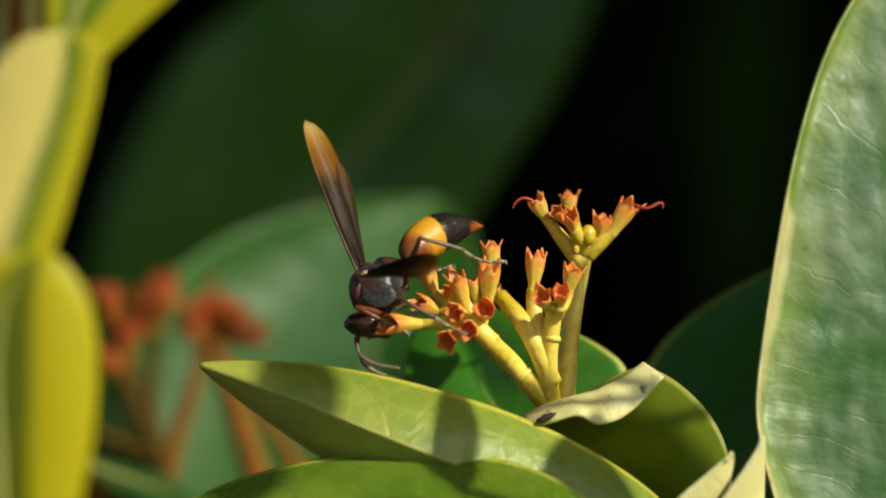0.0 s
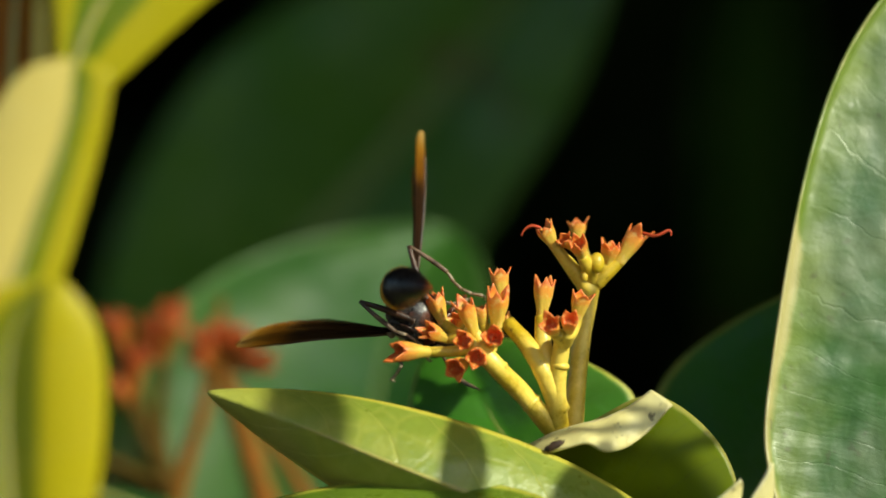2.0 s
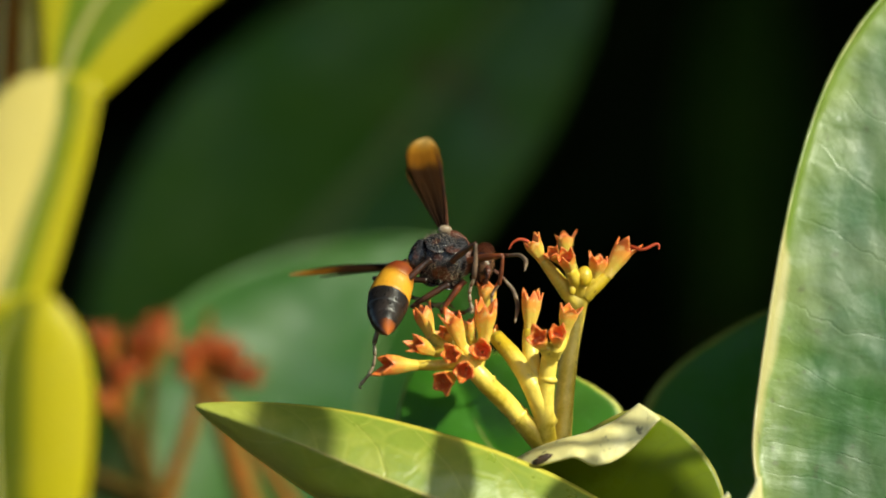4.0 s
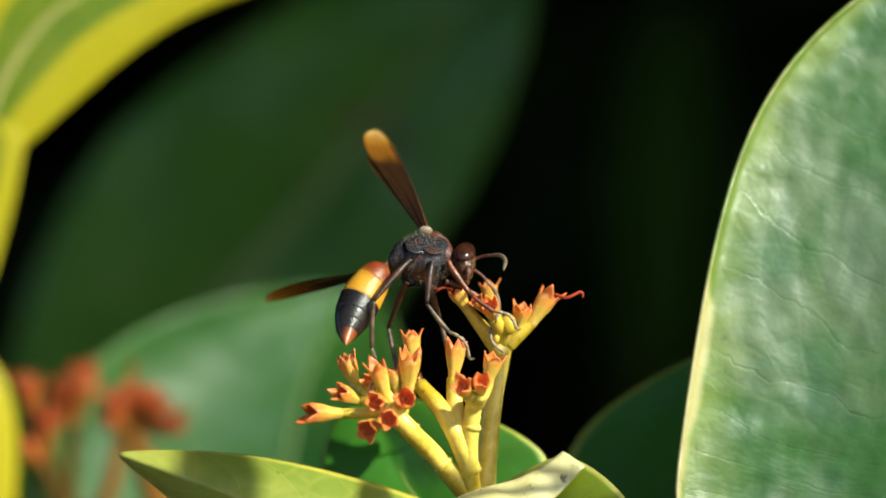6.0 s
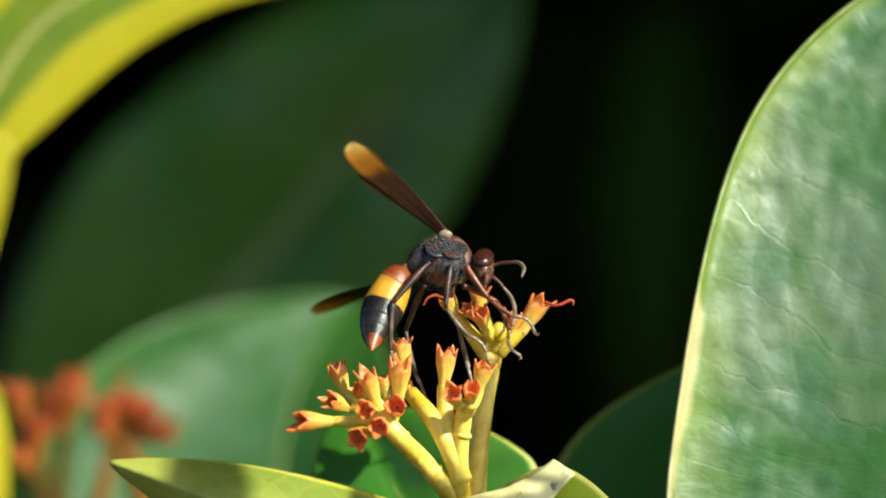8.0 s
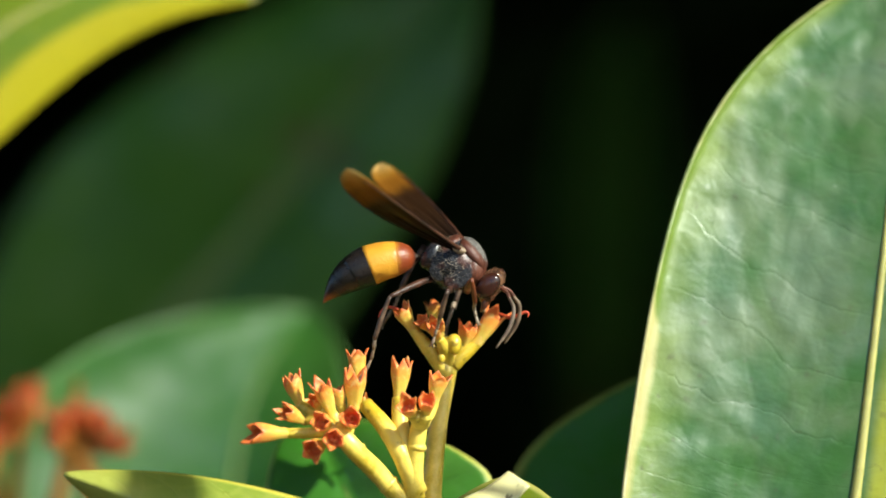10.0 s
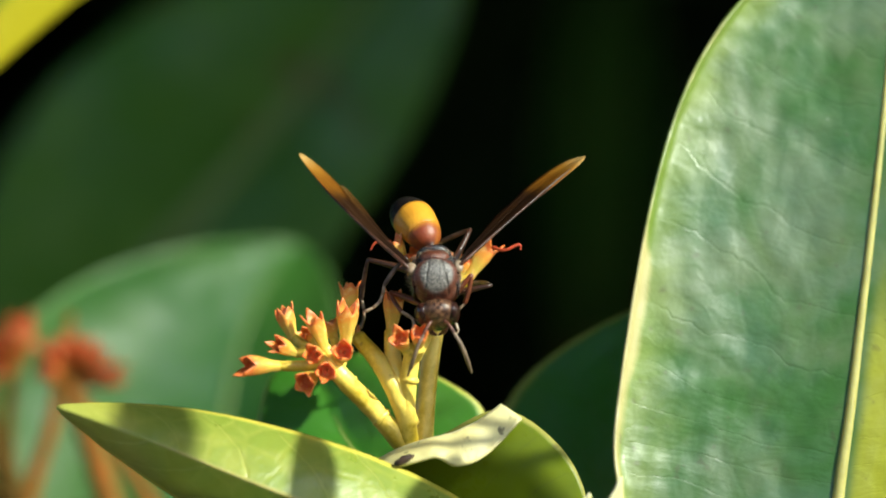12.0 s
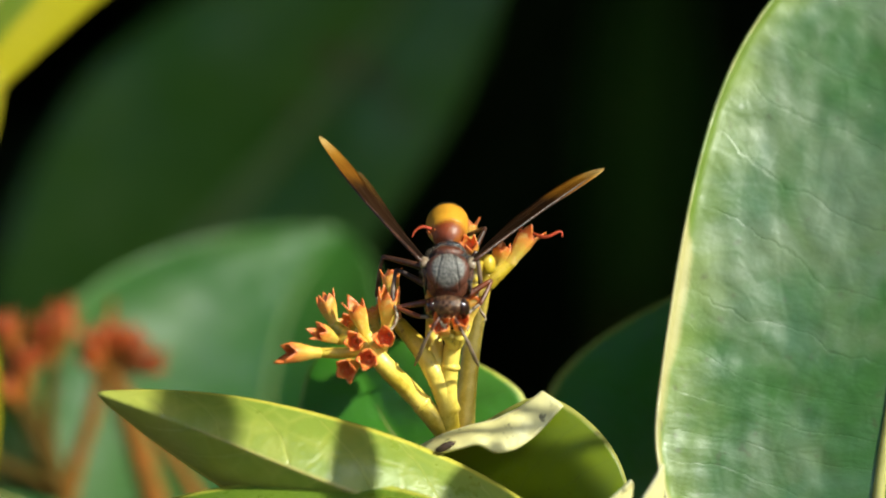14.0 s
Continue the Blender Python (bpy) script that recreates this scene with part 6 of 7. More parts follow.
    walk(legs[2][0], [(0.0, pose(0.00020, 0.00150, -0.00280, 7.8, 13.3, 91.2)), (0.5, pose(0.00020, 0.00150, -0.00280, 10.0, 14.5, 92.6)), (0.8, pose(0.00020, 0.00150, -0.00280, -23.9, 5.8, 75.8)), (1.0, pose(0.00020, 0.00150, -0.00280, -27.7, 4.1, 74.6)), (1.2, pose(0.00020, 0.00150, -0.00280, -28.1, -21.0, 88.3)), (1.5, pose(0.00020, 0.00150, -0.00280, -13.6, 7.5, 80.4)), (1.8, pose(0.00020, 0.00150, -0.00280, -14.0, -2.7, 82.7)), (1.90, pose(0.00020, 0.00150, -0.00280, 17.6, -40.3, 69.3)), (2.0, pose(0.00020, 0.00150, -0.00280, 87.7, -55.6, 12.8)), (2.2, pose(0.00020, 0.00150, -0.00280, 99.6, -17.6, 81.3)), (2.90, pose(0.00020, 0.00150, -0.00280, 145.7, 9.9, 94.7)), (3.60, pose(0.00020, 0.00150, -0.00280, 20.1, 162.7, -54.8)), (4.3, pose(0.00020, 0.00150, -0.00280, -109.6, -2.1, 149.1)), (4.6, pose(0.00020, 0.00150, -0.00280, -102.1, -14.1, 133.9)), (4.80, pose(0.00020, 0.00150, -0.00280, -42.3, -14.3, 96.8)), (5.0, pose(0.00020, 0.00150, -0.00280, 7.8, 15.4, 76.2)), (5.2, pose(0.00020, 0.00150, -0.00280, 7.1, 15.2, 75.0)), (5.5, pose(0.00020, 0.00150, -0.00280, 5.2, 14.4, 72.2)), (6.0, pose(0.00020, 0.00150, -0.00280, 4.6, 9.9, 69.7)), (6.5, pose(0.00020, 0.00150, -0.00280, 4.6, 9.9, 69.7)), (7.0, pose(0.00020, 0.00150, -0.00280, 5.2, 10.2, 70.8)), (7.5, pose(0.00020, 0.00150, -0.00280, 10.9, 16.9, 60.9)), (8.0, pose(0.00020, 0.00150, -0.00280, 3.1, 9.0, 67.0)), (8.5, pose(0.00020, 0.00150, -0.00280, 3.1, 9.0, 67.0)), (8.7, pose(0.00020, 0.00150, -0.00280, 3.1, 9.0, 67.0)), (9.7, pose(0.00020, 0.00150, -0.00280, -4.5, -25.5, 87.4)), (10.8, pose(0.00020, 0.00150, -0.00280, 15.9, -17.8, 87.0)), (11.0, pose(0.00020, 0.00150, -0.00280, 35.5, -42.4, 70.3)), (11.2, pose(0.00020, 0.00150, -0.00280, 46.9, -21.4, 83.5)), (11.5, pose(0.00020, 0.00150, -0.00280, 33.2, -19.0, 86.4)), (12.0, pose(0.00020, 0.00150, -0.00280, 48.8, -19.3, 85.7)), (12.5, pose(0.00020, 0.00150, -0.00280, 40.8, -27.4, 78.8)), (13.0, pose(0.00020, 0.00150, -0.00280, 34.5, -51.1, 65.9)), (13.5, pose(0.00020, 0.00150, -0.00280, -14.7, -67.1, 98.5)), (14.0, pose(0.00020, 0.00150, -0.00280, 97.7, -128.6, -28.2))])
    walk(legs[3][0], [(0.0, pose(0.00020, -0.00150, -0.00280, -55.6, -22.1, -81.2)), (0.5, pose(0.00020, -0.00150, -0.00280, -52.5, -13.3, -94.0)), (0.8, pose(0.00020, -0.00150, -0.00280, -4.9, 23.5, -90.3)), (1.0, pose(0.00020, -0.00150, -0.00280, 13.4, 4.3, -81.2)), (1.2, pose(0.00020, -0.00150, -0.00280, 0.8, -11.5, -86.7)), (1.5, pose(0.00020, -0.00150, -0.00280, -10.2, -46.6, -81.7)), (1.8, pose(0.00020, -0.00150, -0.00280, -89.1, -143.0, 27.9)), (2.0, pose(0.00020, -0.00150, -0.00280, -70.1, -120.7, -9.1)), (2.2, pose(0.00020, -0.00150, -0.00280, -4.1, -65.7, -83.6)), (3.25, pose(0.00020, -0.00150, -0.00280, 9.3, -14.2, -78.7)), (4.3, pose(0.00020, -0.00150, -0.00280, 29.8, 34.4, -60.3)), (4.6, pose(0.00020, -0.00150, -0.00280, 38.8, 32.7, -51.4)), (4.80, pose(0.00020, -0.00150, -0.00280, 15.9, 74.3, -115.1)), (5.0, pose(0.00020, -0.00150, -0.00280, -74.0, 49.3, 116.8)), (5.2, pose(0.00020, -0.00150, -0.00280, -75.1, 49.7, 115.1)), (5.5, pose(0.00020, -0.00150, -0.00280, -78.1, 50.1, 110.4)), (6.0, pose(0.00020, -0.00150, -0.00280, -82.8, 46.9, 104.5)), (6.5, pose(0.00020, -0.00150, -0.00280, -82.8, 46.9, 104.5)), (7.0, pose(0.00020, -0.00150, -0.00280, -81.8, 46.8, 106.2)), (7.5, pose(0.00020, -0.00150, -0.00280, -69.2, 48.5, 104.4)), (8.0, pose(0.00020, -0.00150, -0.00280, -85.4, 47.0, 100.1)), (8.5, pose(0.00020, -0.00150, -0.00280, -85.4, 47.0, 100.1)), (8.7, pose(0.00020, -0.00150, -0.00280, -85.4, 47.0, 100.1)), (9.20, pose(0.00020, -0.00150, -0.00280, -13.5, 59.2, -147.6)), (9.7, pose(0.00020, -0.00150, -0.00280, 1.8, 18.1, -85.7)), (10.25, pose(0.00020, -0.00150, -0.00280, -1.8, -24.8, -85.3)), (10.8, pose(0.00020, -0.00150, -0.00280, -10.9, -67.4, -78.1)), (11.0, pose(0.00020, -0.00150, -0.00280, 7.9, -46.5, -90.7)), (11.2, pose(0.00020, -0.00150, -0.00280, 20.8, -36.0, -93.7)), (11.5, pose(0.00020, -0.00150, -0.00280, 45.6, -34.8, -103.1)), (12.0, pose(0.00020, -0.00150, -0.00280, 75.6, -53.3, -145.4)), (12.5, pose(0.00020, -0.00150, -0.00280, 54.4, -54.1, -125.0)), (13.0, pose(0.00020, -0.00150, -0.00280, 81.8, -35.4, -135.8)), (13.5, pose(0.00020, -0.00150, -0.00280, 75.2, -28.6, -115.7)), (14.0, pose(0.00020, -0.00150, -0.00280, 78.5, -24.2, -108.7))])
    walk(legs[4][0], [(0.0, pose(-0.00210, 0.00140, -0.00230, 31.8, -9.7, 133.9)), (0.5, pose(-0.00210, 0.00140, -0.00230, 30.8, -6.6, 135.3)), (0.8, pose(-0.00210, 0.00140, -0.00230, -3.2, -15.8, 118.1)), (1.0, pose(-0.00210, 0.00140, -0.00230, -6.9, 22.4, 112.7)), (1.2, pose(-0.00210, 0.00140, -0.00230, -6.0, 25.6, 113.3)), (1.5, pose(-0.00210, 0.00140, -0.00230, 29.9, 44.7, 153.8)), (1.8, pose(-0.00210, 0.00140, -0.00230, 11.0, 55.0, 131.8)), (1.90, pose(-0.00210, 0.00140, -0.00230, -24.3, -3.3, 126.0)), (2.0, pose(-0.00210, 0.00140, -0.00230, 102.3, -128.9, -13.5)), (2.2, pose(-0.00210, 0.00140, -0.00230, -60.7, -51.0, 150.7)), (4.3, pose(-0.00210, 0.00140, -0.00230, 70.0, -156.6, -26.2)), (4.6, pose(-0.00210, 0.00140, -0.00230, -101.9, -28.2, 136.6)), (5.0, pose(-0.00210, 0.00140, -0.00230, -22.0, 2.7, 109.4)), (5.2, pose(-0.00210, 0.00140, -0.00230, -22.7, 2.9, 108.5)), (5.5, pose(-0.00210, 0.00140, -0.00230, -24.7, 3.2, 106.0)), (6.0, pose(-0.00210, 0.00140, -0.00230, -27.7, -0.1, 103.5)), (6.5, pose(-0.00210, 0.00140, -0.00230, -27.7, -0.1, 103.5)), (7.0, pose(-0.00210, 0.00140, -0.00230, -27.0, -0.2, 104.5)), (7.5, pose(-0.00210, 0.00140, -0.00230, -18.7, 2.4, 93.5)), (8.0, pose(-0.00210, 0.00140, -0.00230, -29.4, -0.1, 101.1)), (8.5, pose(-0.00210, 0.00140, -0.00230, -29.4, -0.1, 101.1)), (8.7, pose(-0.00210, 0.00140, -0.00230, -29.4, -0.1, 101.1)), (9.7, pose(-0.00210, 0.00140, -0.00230, 3.9, -12.5, 120.4)), (10.8, pose(-0.00210, 0.00140, -0.00230, 24.8, -37.9, 120.8)), (11.0, pose(-0.00210, 0.00140, -0.00230, 30.3, -36.0, 136.8)), (11.2, pose(-0.00210, 0.00140, -0.00230, 36.4, -24.6, 155.8)), (11.5, pose(-0.00210, 0.00140, -0.00230, 40.5, -9.6, 149.3)), (12.0, pose(-0.00210, 0.00140, -0.00230, 41.2, -3.9, 152.7)), (12.5, pose(-0.00210, 0.00140, -0.00230, 41.2, -3.9, 152.7)), (13.0, pose(-0.00210, 0.00140, -0.00230, 45.0, -12.1, 156.9)), (13.5, pose(-0.00210, 0.00140, -0.00230, 44.2, -10.7, 157.0)), (14.0, pose(-0.00210, 0.00140, -0.00230, 42.8, -7.2, 157.2))])
    walk(legs[5][0], [(0.0, pose(-0.00210, -0.00140, -0.00230, -75.1, -54.8, -70.1)), (0.5, pose(-0.00210, -0.00140, -0.00230, -55.4, -47.0, -95.6)), (0.8, pose(-0.00210, -0.00140, -0.00230, -14.0, -2.3, -126.8)), (1.0, pose(-0.00210, -0.00140, -0.00230, 11.5, 2.2, -111.8)), (1.2, pose(-0.00210, -0.00140, -0.00230, 7.1, -4.9, -115.5)), (1.5, pose(-0.00210, -0.00140, -0.00230, 22.5, -38.5, -123.0)), (1.8, pose(-0.00210, -0.00140, -0.00230, 67.0, -37.1, -135.0)), (2.0, pose(-0.00210, -0.00140, -0.00230, 44.1, -34.0, -123.2)), (2.2, pose(-0.00210, -0.00140, -0.00230, 15.3, -20.1, -115.9)), (3.25, pose(-0.00210, -0.00140, -0.00230, -12.5, 20.8, -163.1)), (4.3, pose(-0.00210, -0.00140, -0.00230, -65.0, 19.0, 130.8)), (4.6, pose(-0.00210, -0.00140, -0.00230, -66.0, 20.5, 128.4)), (5.0, pose(-0.00210, -0.00140, -0.00230, -74.7, 33.1, 156.2)), (5.2, pose(-0.00210, -0.00140, -0.00230, -75.0, 33.8, 155.1)), (5.5, pose(-0.00210, -0.00140, -0.00230, -76.4, 35.4, 151.9)), (6.0, pose(-0.00210, -0.00140, -0.00230, -81.9, 35.1, 146.3)), (6.5, pose(-0.00210, -0.00140, -0.00230, -81.9, 35.1, 146.3)), (7.0, pose(-0.00210, -0.00140, -0.00230, -81.4, 34.5, 147.6)), (7.5, pose(-0.00210, -0.00140, -0.00230, -72.3, 30.5, 141.4)), (8.0, pose(-0.00210, -0.00140, -0.00230, -83.4, 36.3, 143.0)), (8.5, pose(-0.00210, -0.00140, -0.00230, -83.4, 36.3, 143.0)), (8.7, pose(-0.00210, -0.00140, -0.00230, -83.4, 36.3, 143.0)), (9.7, pose(-0.00210, -0.00140, -0.00230, -16.4, 39.0, -137.0)), (10.8, pose(-0.00210, -0.00140, -0.00230, 12.9, -17.5, -115.7)), (11.0, pose(-0.00210, -0.00140, -0.00230, 32.3, -31.0, -119.6)), (11.2, pose(-0.00210, -0.00140, -0.00230, 57.3, -41.9, -137.2)), (11.5, pose(-0.00210, -0.00140, -0.00230, 17.8, 5.4, -120.8)), (12.0, pose(-0.00210, -0.00140, -0.00230, 23.6, 4.6, -116.9)), (12.5, pose(-0.00210, -0.00140, -0.00230, 23.6, 4.6, -116.9)), (13.0, pose(-0.00210, -0.00140, -0.00230, 15.3, 1.0, -112.6)), (13.5, pose(-0.00210, -0.00140, -0.00230, 16.7, 1.7, -112.6)), (14.0, pose(-0.00210, -0.00140, -0.00230, 20.2, 3.1, -112.4))])
    walk(legs[0][1], [(0.0, pose(0.00420, 0.00000, 0.00000, 0.0, 143.0, 0.0)), (0.5, pose(0.00420, 0.00000, 0.00000, 0.0, 138.5, 0.0)), (0.8, pose(0.00420, 0.00000, 0.00000, 0.0, 107.5, 0.0)), (1.0, pose(0.00420, 0.00000, 0.00000, 0.0, 123.5, 0.0)), (1.2, pose(0.00420, 0.00000, 0.00000, 0.0, 159.7, 0.0)), (1.5, pose(0.00420, 0.00000, 0.00000, 0.0, 161.3, 0.0)), (1.8, pose(0.00420, 0.00000, 0.00000, 0.0, 161.3, 0.0)), (2.0, pose(0.00420, 0.00000, 0.00000, 0.0, 161.3, 0.0)), (2.2, pose(0.00420, 0.00000, 0.00000, 0.0, 151.6, 0.0)), (4.3, pose(0.00420, 0.00000, 0.00000, 0.0, 115.4, 0.0)), (4.6, pose(0.00420, 0.00000, 0.00000, 0.0, 100.5, 0.0)), (5.0, pose(0.00420, 0.00000, 0.00000, 0.0, 43.3, 0.0)), (5.2, pose(0.00420, 0.00000, 0.00000, 0.0, 43.3, 0.0)), (5.5, pose(0.00420, 0.00000, 0.00000, 0.0, 43.3, 0.0)), (6.0, pose(0.00420, 0.00000, 0.00000, 0.0, 43.3, 0.0)), (6.5, pose(0.00420, 0.00000, 0.00000, 0.0, 43.3, 0.0)), (7.0, pose(0.00420, 0.00000, 0.00000, 0.0, 43.3, 0.0)), (7.5, pose(0.00420, 0.00000, 0.00000, 0.0, 43.3, 0.0)), (8.0, pose(0.00420, 0.00000, 0.00000, 0.0, 43.3, 0.0)), (8.5, pose(0.00420, 0.00000, 0.00000, 0.0, 43.3, 0.0)), (8.7, pose(0.00420, 0.00000, 0.00000, 0.0, 43.3, 0.0)), (9.7, pose(0.00420, 0.00000, 0.00000, 0.0, 122.8, 0.0)), (10.8, pose(0.00420, 0.00000, 0.00000, 0.0, 139.6, 0.0)), (11.0, pose(0.00420, 0.00000, 0.00000, 0.0, 123.7, 0.0)), (11.2, pose(0.00420, 0.00000, 0.00000, 0.0, 64.5, 0.0)), (11.5, pose(0.00420, 0.00000, 0.00000, 0.0, 110.6, 0.0)), (12.0, pose(0.00420, 0.00000, 0.00000, 0.0, 156.1, 0.0)), (12.5, pose(0.00420, 0.00000, 0.00000, 0.0, 150.8, 0.0)), (13.0, pose(0.00420, 0.00000, 0.00000, 0.0, 133.0, 0.0)), (13.5, pose(0.00420, 0.00000, 0.00000, 0.0, 138.0, 0.0)), (14.0, pose(0.00420, 0.00000, 0.00000, 0.0, 149.7, 0.0))])
    walk(legs[1][1], [(0.0, pose(0.00420, 0.00000, 0.00000, 0.0, 135.7, 0.0)), (0.5, pose(0.00420, 0.00000, 0.00000, 0.0, 123.5, 0.0)), (0.8, pose(0.00420, 0.00000, 0.00000, 0.0, 113.0, 0.0)), (1.0, pose(0.00420, 0.00000, 0.00000, 0.0, 125.9, 0.0)), (1.2, pose(0.00420, 0.00000, 0.00000, 0.0, 154.9, 0.0)), (1.5, pose(0.00420, 0.00000, 0.00000, 0.0, 148.2, 0.0)), (1.8, pose(0.00420, 0.00000, 0.00000, 0.0, 161.3, 0.0)), (2.0, pose(0.00420, 0.00000, 0.00000, 0.0, 161.3, 0.0)), (2.2, pose(0.00420, 0.00000, 0.00000, 0.0, 135.6, 0.0)), (4.3, pose(0.00420, 0.00000, 0.00000, 0.0, 110.1, 0.0)), (4.6, pose(0.00420, 0.00000, 0.00000, 0.0, 107.6, 0.0)), (4.80, pose(0.00420, 0.00000, 0.00000, 0.0, 63.8, 0.0)), (5.0, pose(0.00420, 0.00000, 0.00000, 0.0, 20.0, 0.0)), (5.2, pose(0.00420, 0.00000, 0.00000, 0.0, 20.0, 0.0)), (5.5, pose(0.00420, 0.00000, 0.00000, 0.0, 20.0, 0.0)), (6.0, pose(0.00420, 0.00000, 0.00000, 0.0, 20.0, 0.0)), (6.5, pose(0.00420, 0.00000, 0.00000, 0.0, 20.0, 0.0)), (7.0, pose(0.00420, 0.00000, 0.00000, 0.0, 20.0, 0.0)), (7.5, pose(0.00420, 0.00000, 0.00000, 0.0, 20.0, 0.0)), (8.0, pose(0.00420, 0.00000, 0.00000, 0.0, 20.0, 0.0)), (8.5, pose(0.00420, 0.00000, 0.00000, 0.0, 20.0, 0.0)), (8.7, pose(0.00420, 0.00000, 0.00000, 0.0, 20.0, 0.0)), (9.20, pose(0.00420, 0.00000, 0.00000, 0.0, 73.5, 0.0)), (9.7, pose(0.00420, 0.00000, 0.00000, 0.0, 126.9, 0.0)), (10.8, pose(0.00420, 0.00000, 0.00000, 0.0, 161.3, 0.0)), (11.0, pose(0.00420, 0.00000, 0.00000, 0.0, 134.6, 0.0)), (11.2, pose(0.00420, 0.00000, 0.00000, 0.0, 113.5, 0.0)), (11.5, pose(0.00420, 0.00000, 0.00000, 0.0, 114.0, 0.0)), (12.0, pose(0.00420, 0.00000, 0.00000, 0.0, 143.0, 0.0)), (12.5, pose(0.00420, 0.00000, 0.00000, 0.0, 130.8, 0.0)), (13.0, pose(0.00420, 0.00000, 0.00000, 0.0, 131.5, 0.0)), (13.5, pose(0.00420, 0.00000, 0.00000, 0.0, 128.9, 0.0)), (14.0, pose(0.00420, 0.00000, 0.00000, 0.0, 131.7, 0.0))])
    walk(legs[2][1], [(0.0, pose(0.00470, 0.00000, 0.00000, 0.0, 78.3, 0.0)), (0.5, pose(0.00470, 0.00000, 0.00000, 0.0, 76.5, 0.0)), (0.8, pose(0.00470, 0.00000, 0.00000, 0.0, 45.4, 0.0)), (1.0, pose(0.00470, 0.00000, 0.00000, 0.0, 58.5, 0.0)), (1.2, pose(0.00470, 0.00000, 0.00000, 0.0, 94.4, 0.0)), (1.5, pose(0.00470, 0.00000, 0.00000, 0.0, 100.8, 0.0)), (1.8, pose(0.00470, 0.00000, 0.00000, 0.0, 98.0, 0.0)), (2.0, pose(0.00470, 0.00000, 0.00000, 0.0, 120.2, 0.0)), (2.10, pose(0.00470, 0.00000, 0.00000, 0.0, 70.3, 0.0)), (2.2, pose(0.00470, 0.00000, 0.00000, 0.0, 20.3, 0.0)), (3.25, pose(0.00470, 0.00000, 0.00000, 0.0, 73.2, 0.0)), (4.3, pose(0.00470, 0.00000, 0.00000, 0.0, 126.1, 0.0)), (4.6, pose(0.00470, 0.00000, 0.00000, 0.0, 118.7, 0.0)), (4.80, pose(0.00470, 0.00000, 0.00000, 0.0, 72.9, 0.0)), (5.0, pose(0.00470, 0.00000, 0.00000, 0.0, 27.0, 0.0)), (5.2, pose(0.00470, 0.00000, 0.00000, 0.0, 27.0, 0.0)), (5.5, pose(0.00470, 0.00000, 0.00000, 0.0, 27.0, 0.0)), (6.0, pose(0.00470, 0.00000, 0.00000, 0.0, 27.0, 0.0)), (6.5, pose(0.00470, 0.00000, 0.00000, 0.0, 27.0, 0.0)), (7.0, pose(0.00470, 0.00000, 0.00000, 0.0, 27.0, 0.0)), (7.5, pose(0.00470, 0.00000, 0.00000, 0.0, 27.0, 0.0)), (8.0, pose(0.00470, 0.00000, 0.00000, 0.0, 27.0, 0.0)), (8.5, pose(0.00470, 0.00000, 0.00000, 0.0, 27.0, 0.0)), (8.7, pose(0.00470, 0.00000, 0.00000, 0.0, 27.0, 0.0)), (9.20, pose(0.00470, 0.00000, 0.00000, 0.0, 72.0, 0.0)), (9.7, pose(0.00470, 0.00000, 0.00000, 0.0, 117.0, 0.0)), (10.8, pose(0.00470, 0.00000, 0.00000, 0.0, 137.8, 0.0)), (11.0, pose(0.00470, 0.00000, 0.00000, 0.0, 147.2, 0.0)), (11.2, pose(0.00470, 0.00000, 0.00000, 0.0, 118.8, 0.0)), (11.5, pose(0.00470, 0.00000, 0.00000, 0.0, 116.9, 0.0)), (12.0, pose(0.00470, 0.00000, 0.00000, 0.0, 122.4, 0.0)), (12.5, pose(0.00470, 0.00000, 0.00000, 0.0, 148.0, 0.0)), (13.0, pose(0.00470, 0.00000, 0.00000, 0.0, 133.3, 0.0)), (13.5, pose(0.00470, 0.00000, 0.00000, 0.0, 143.1, 0.0)), (14.0, pose(0.00470, 0.00000, 0.00000, 0.0, 153.1, 0.0))])
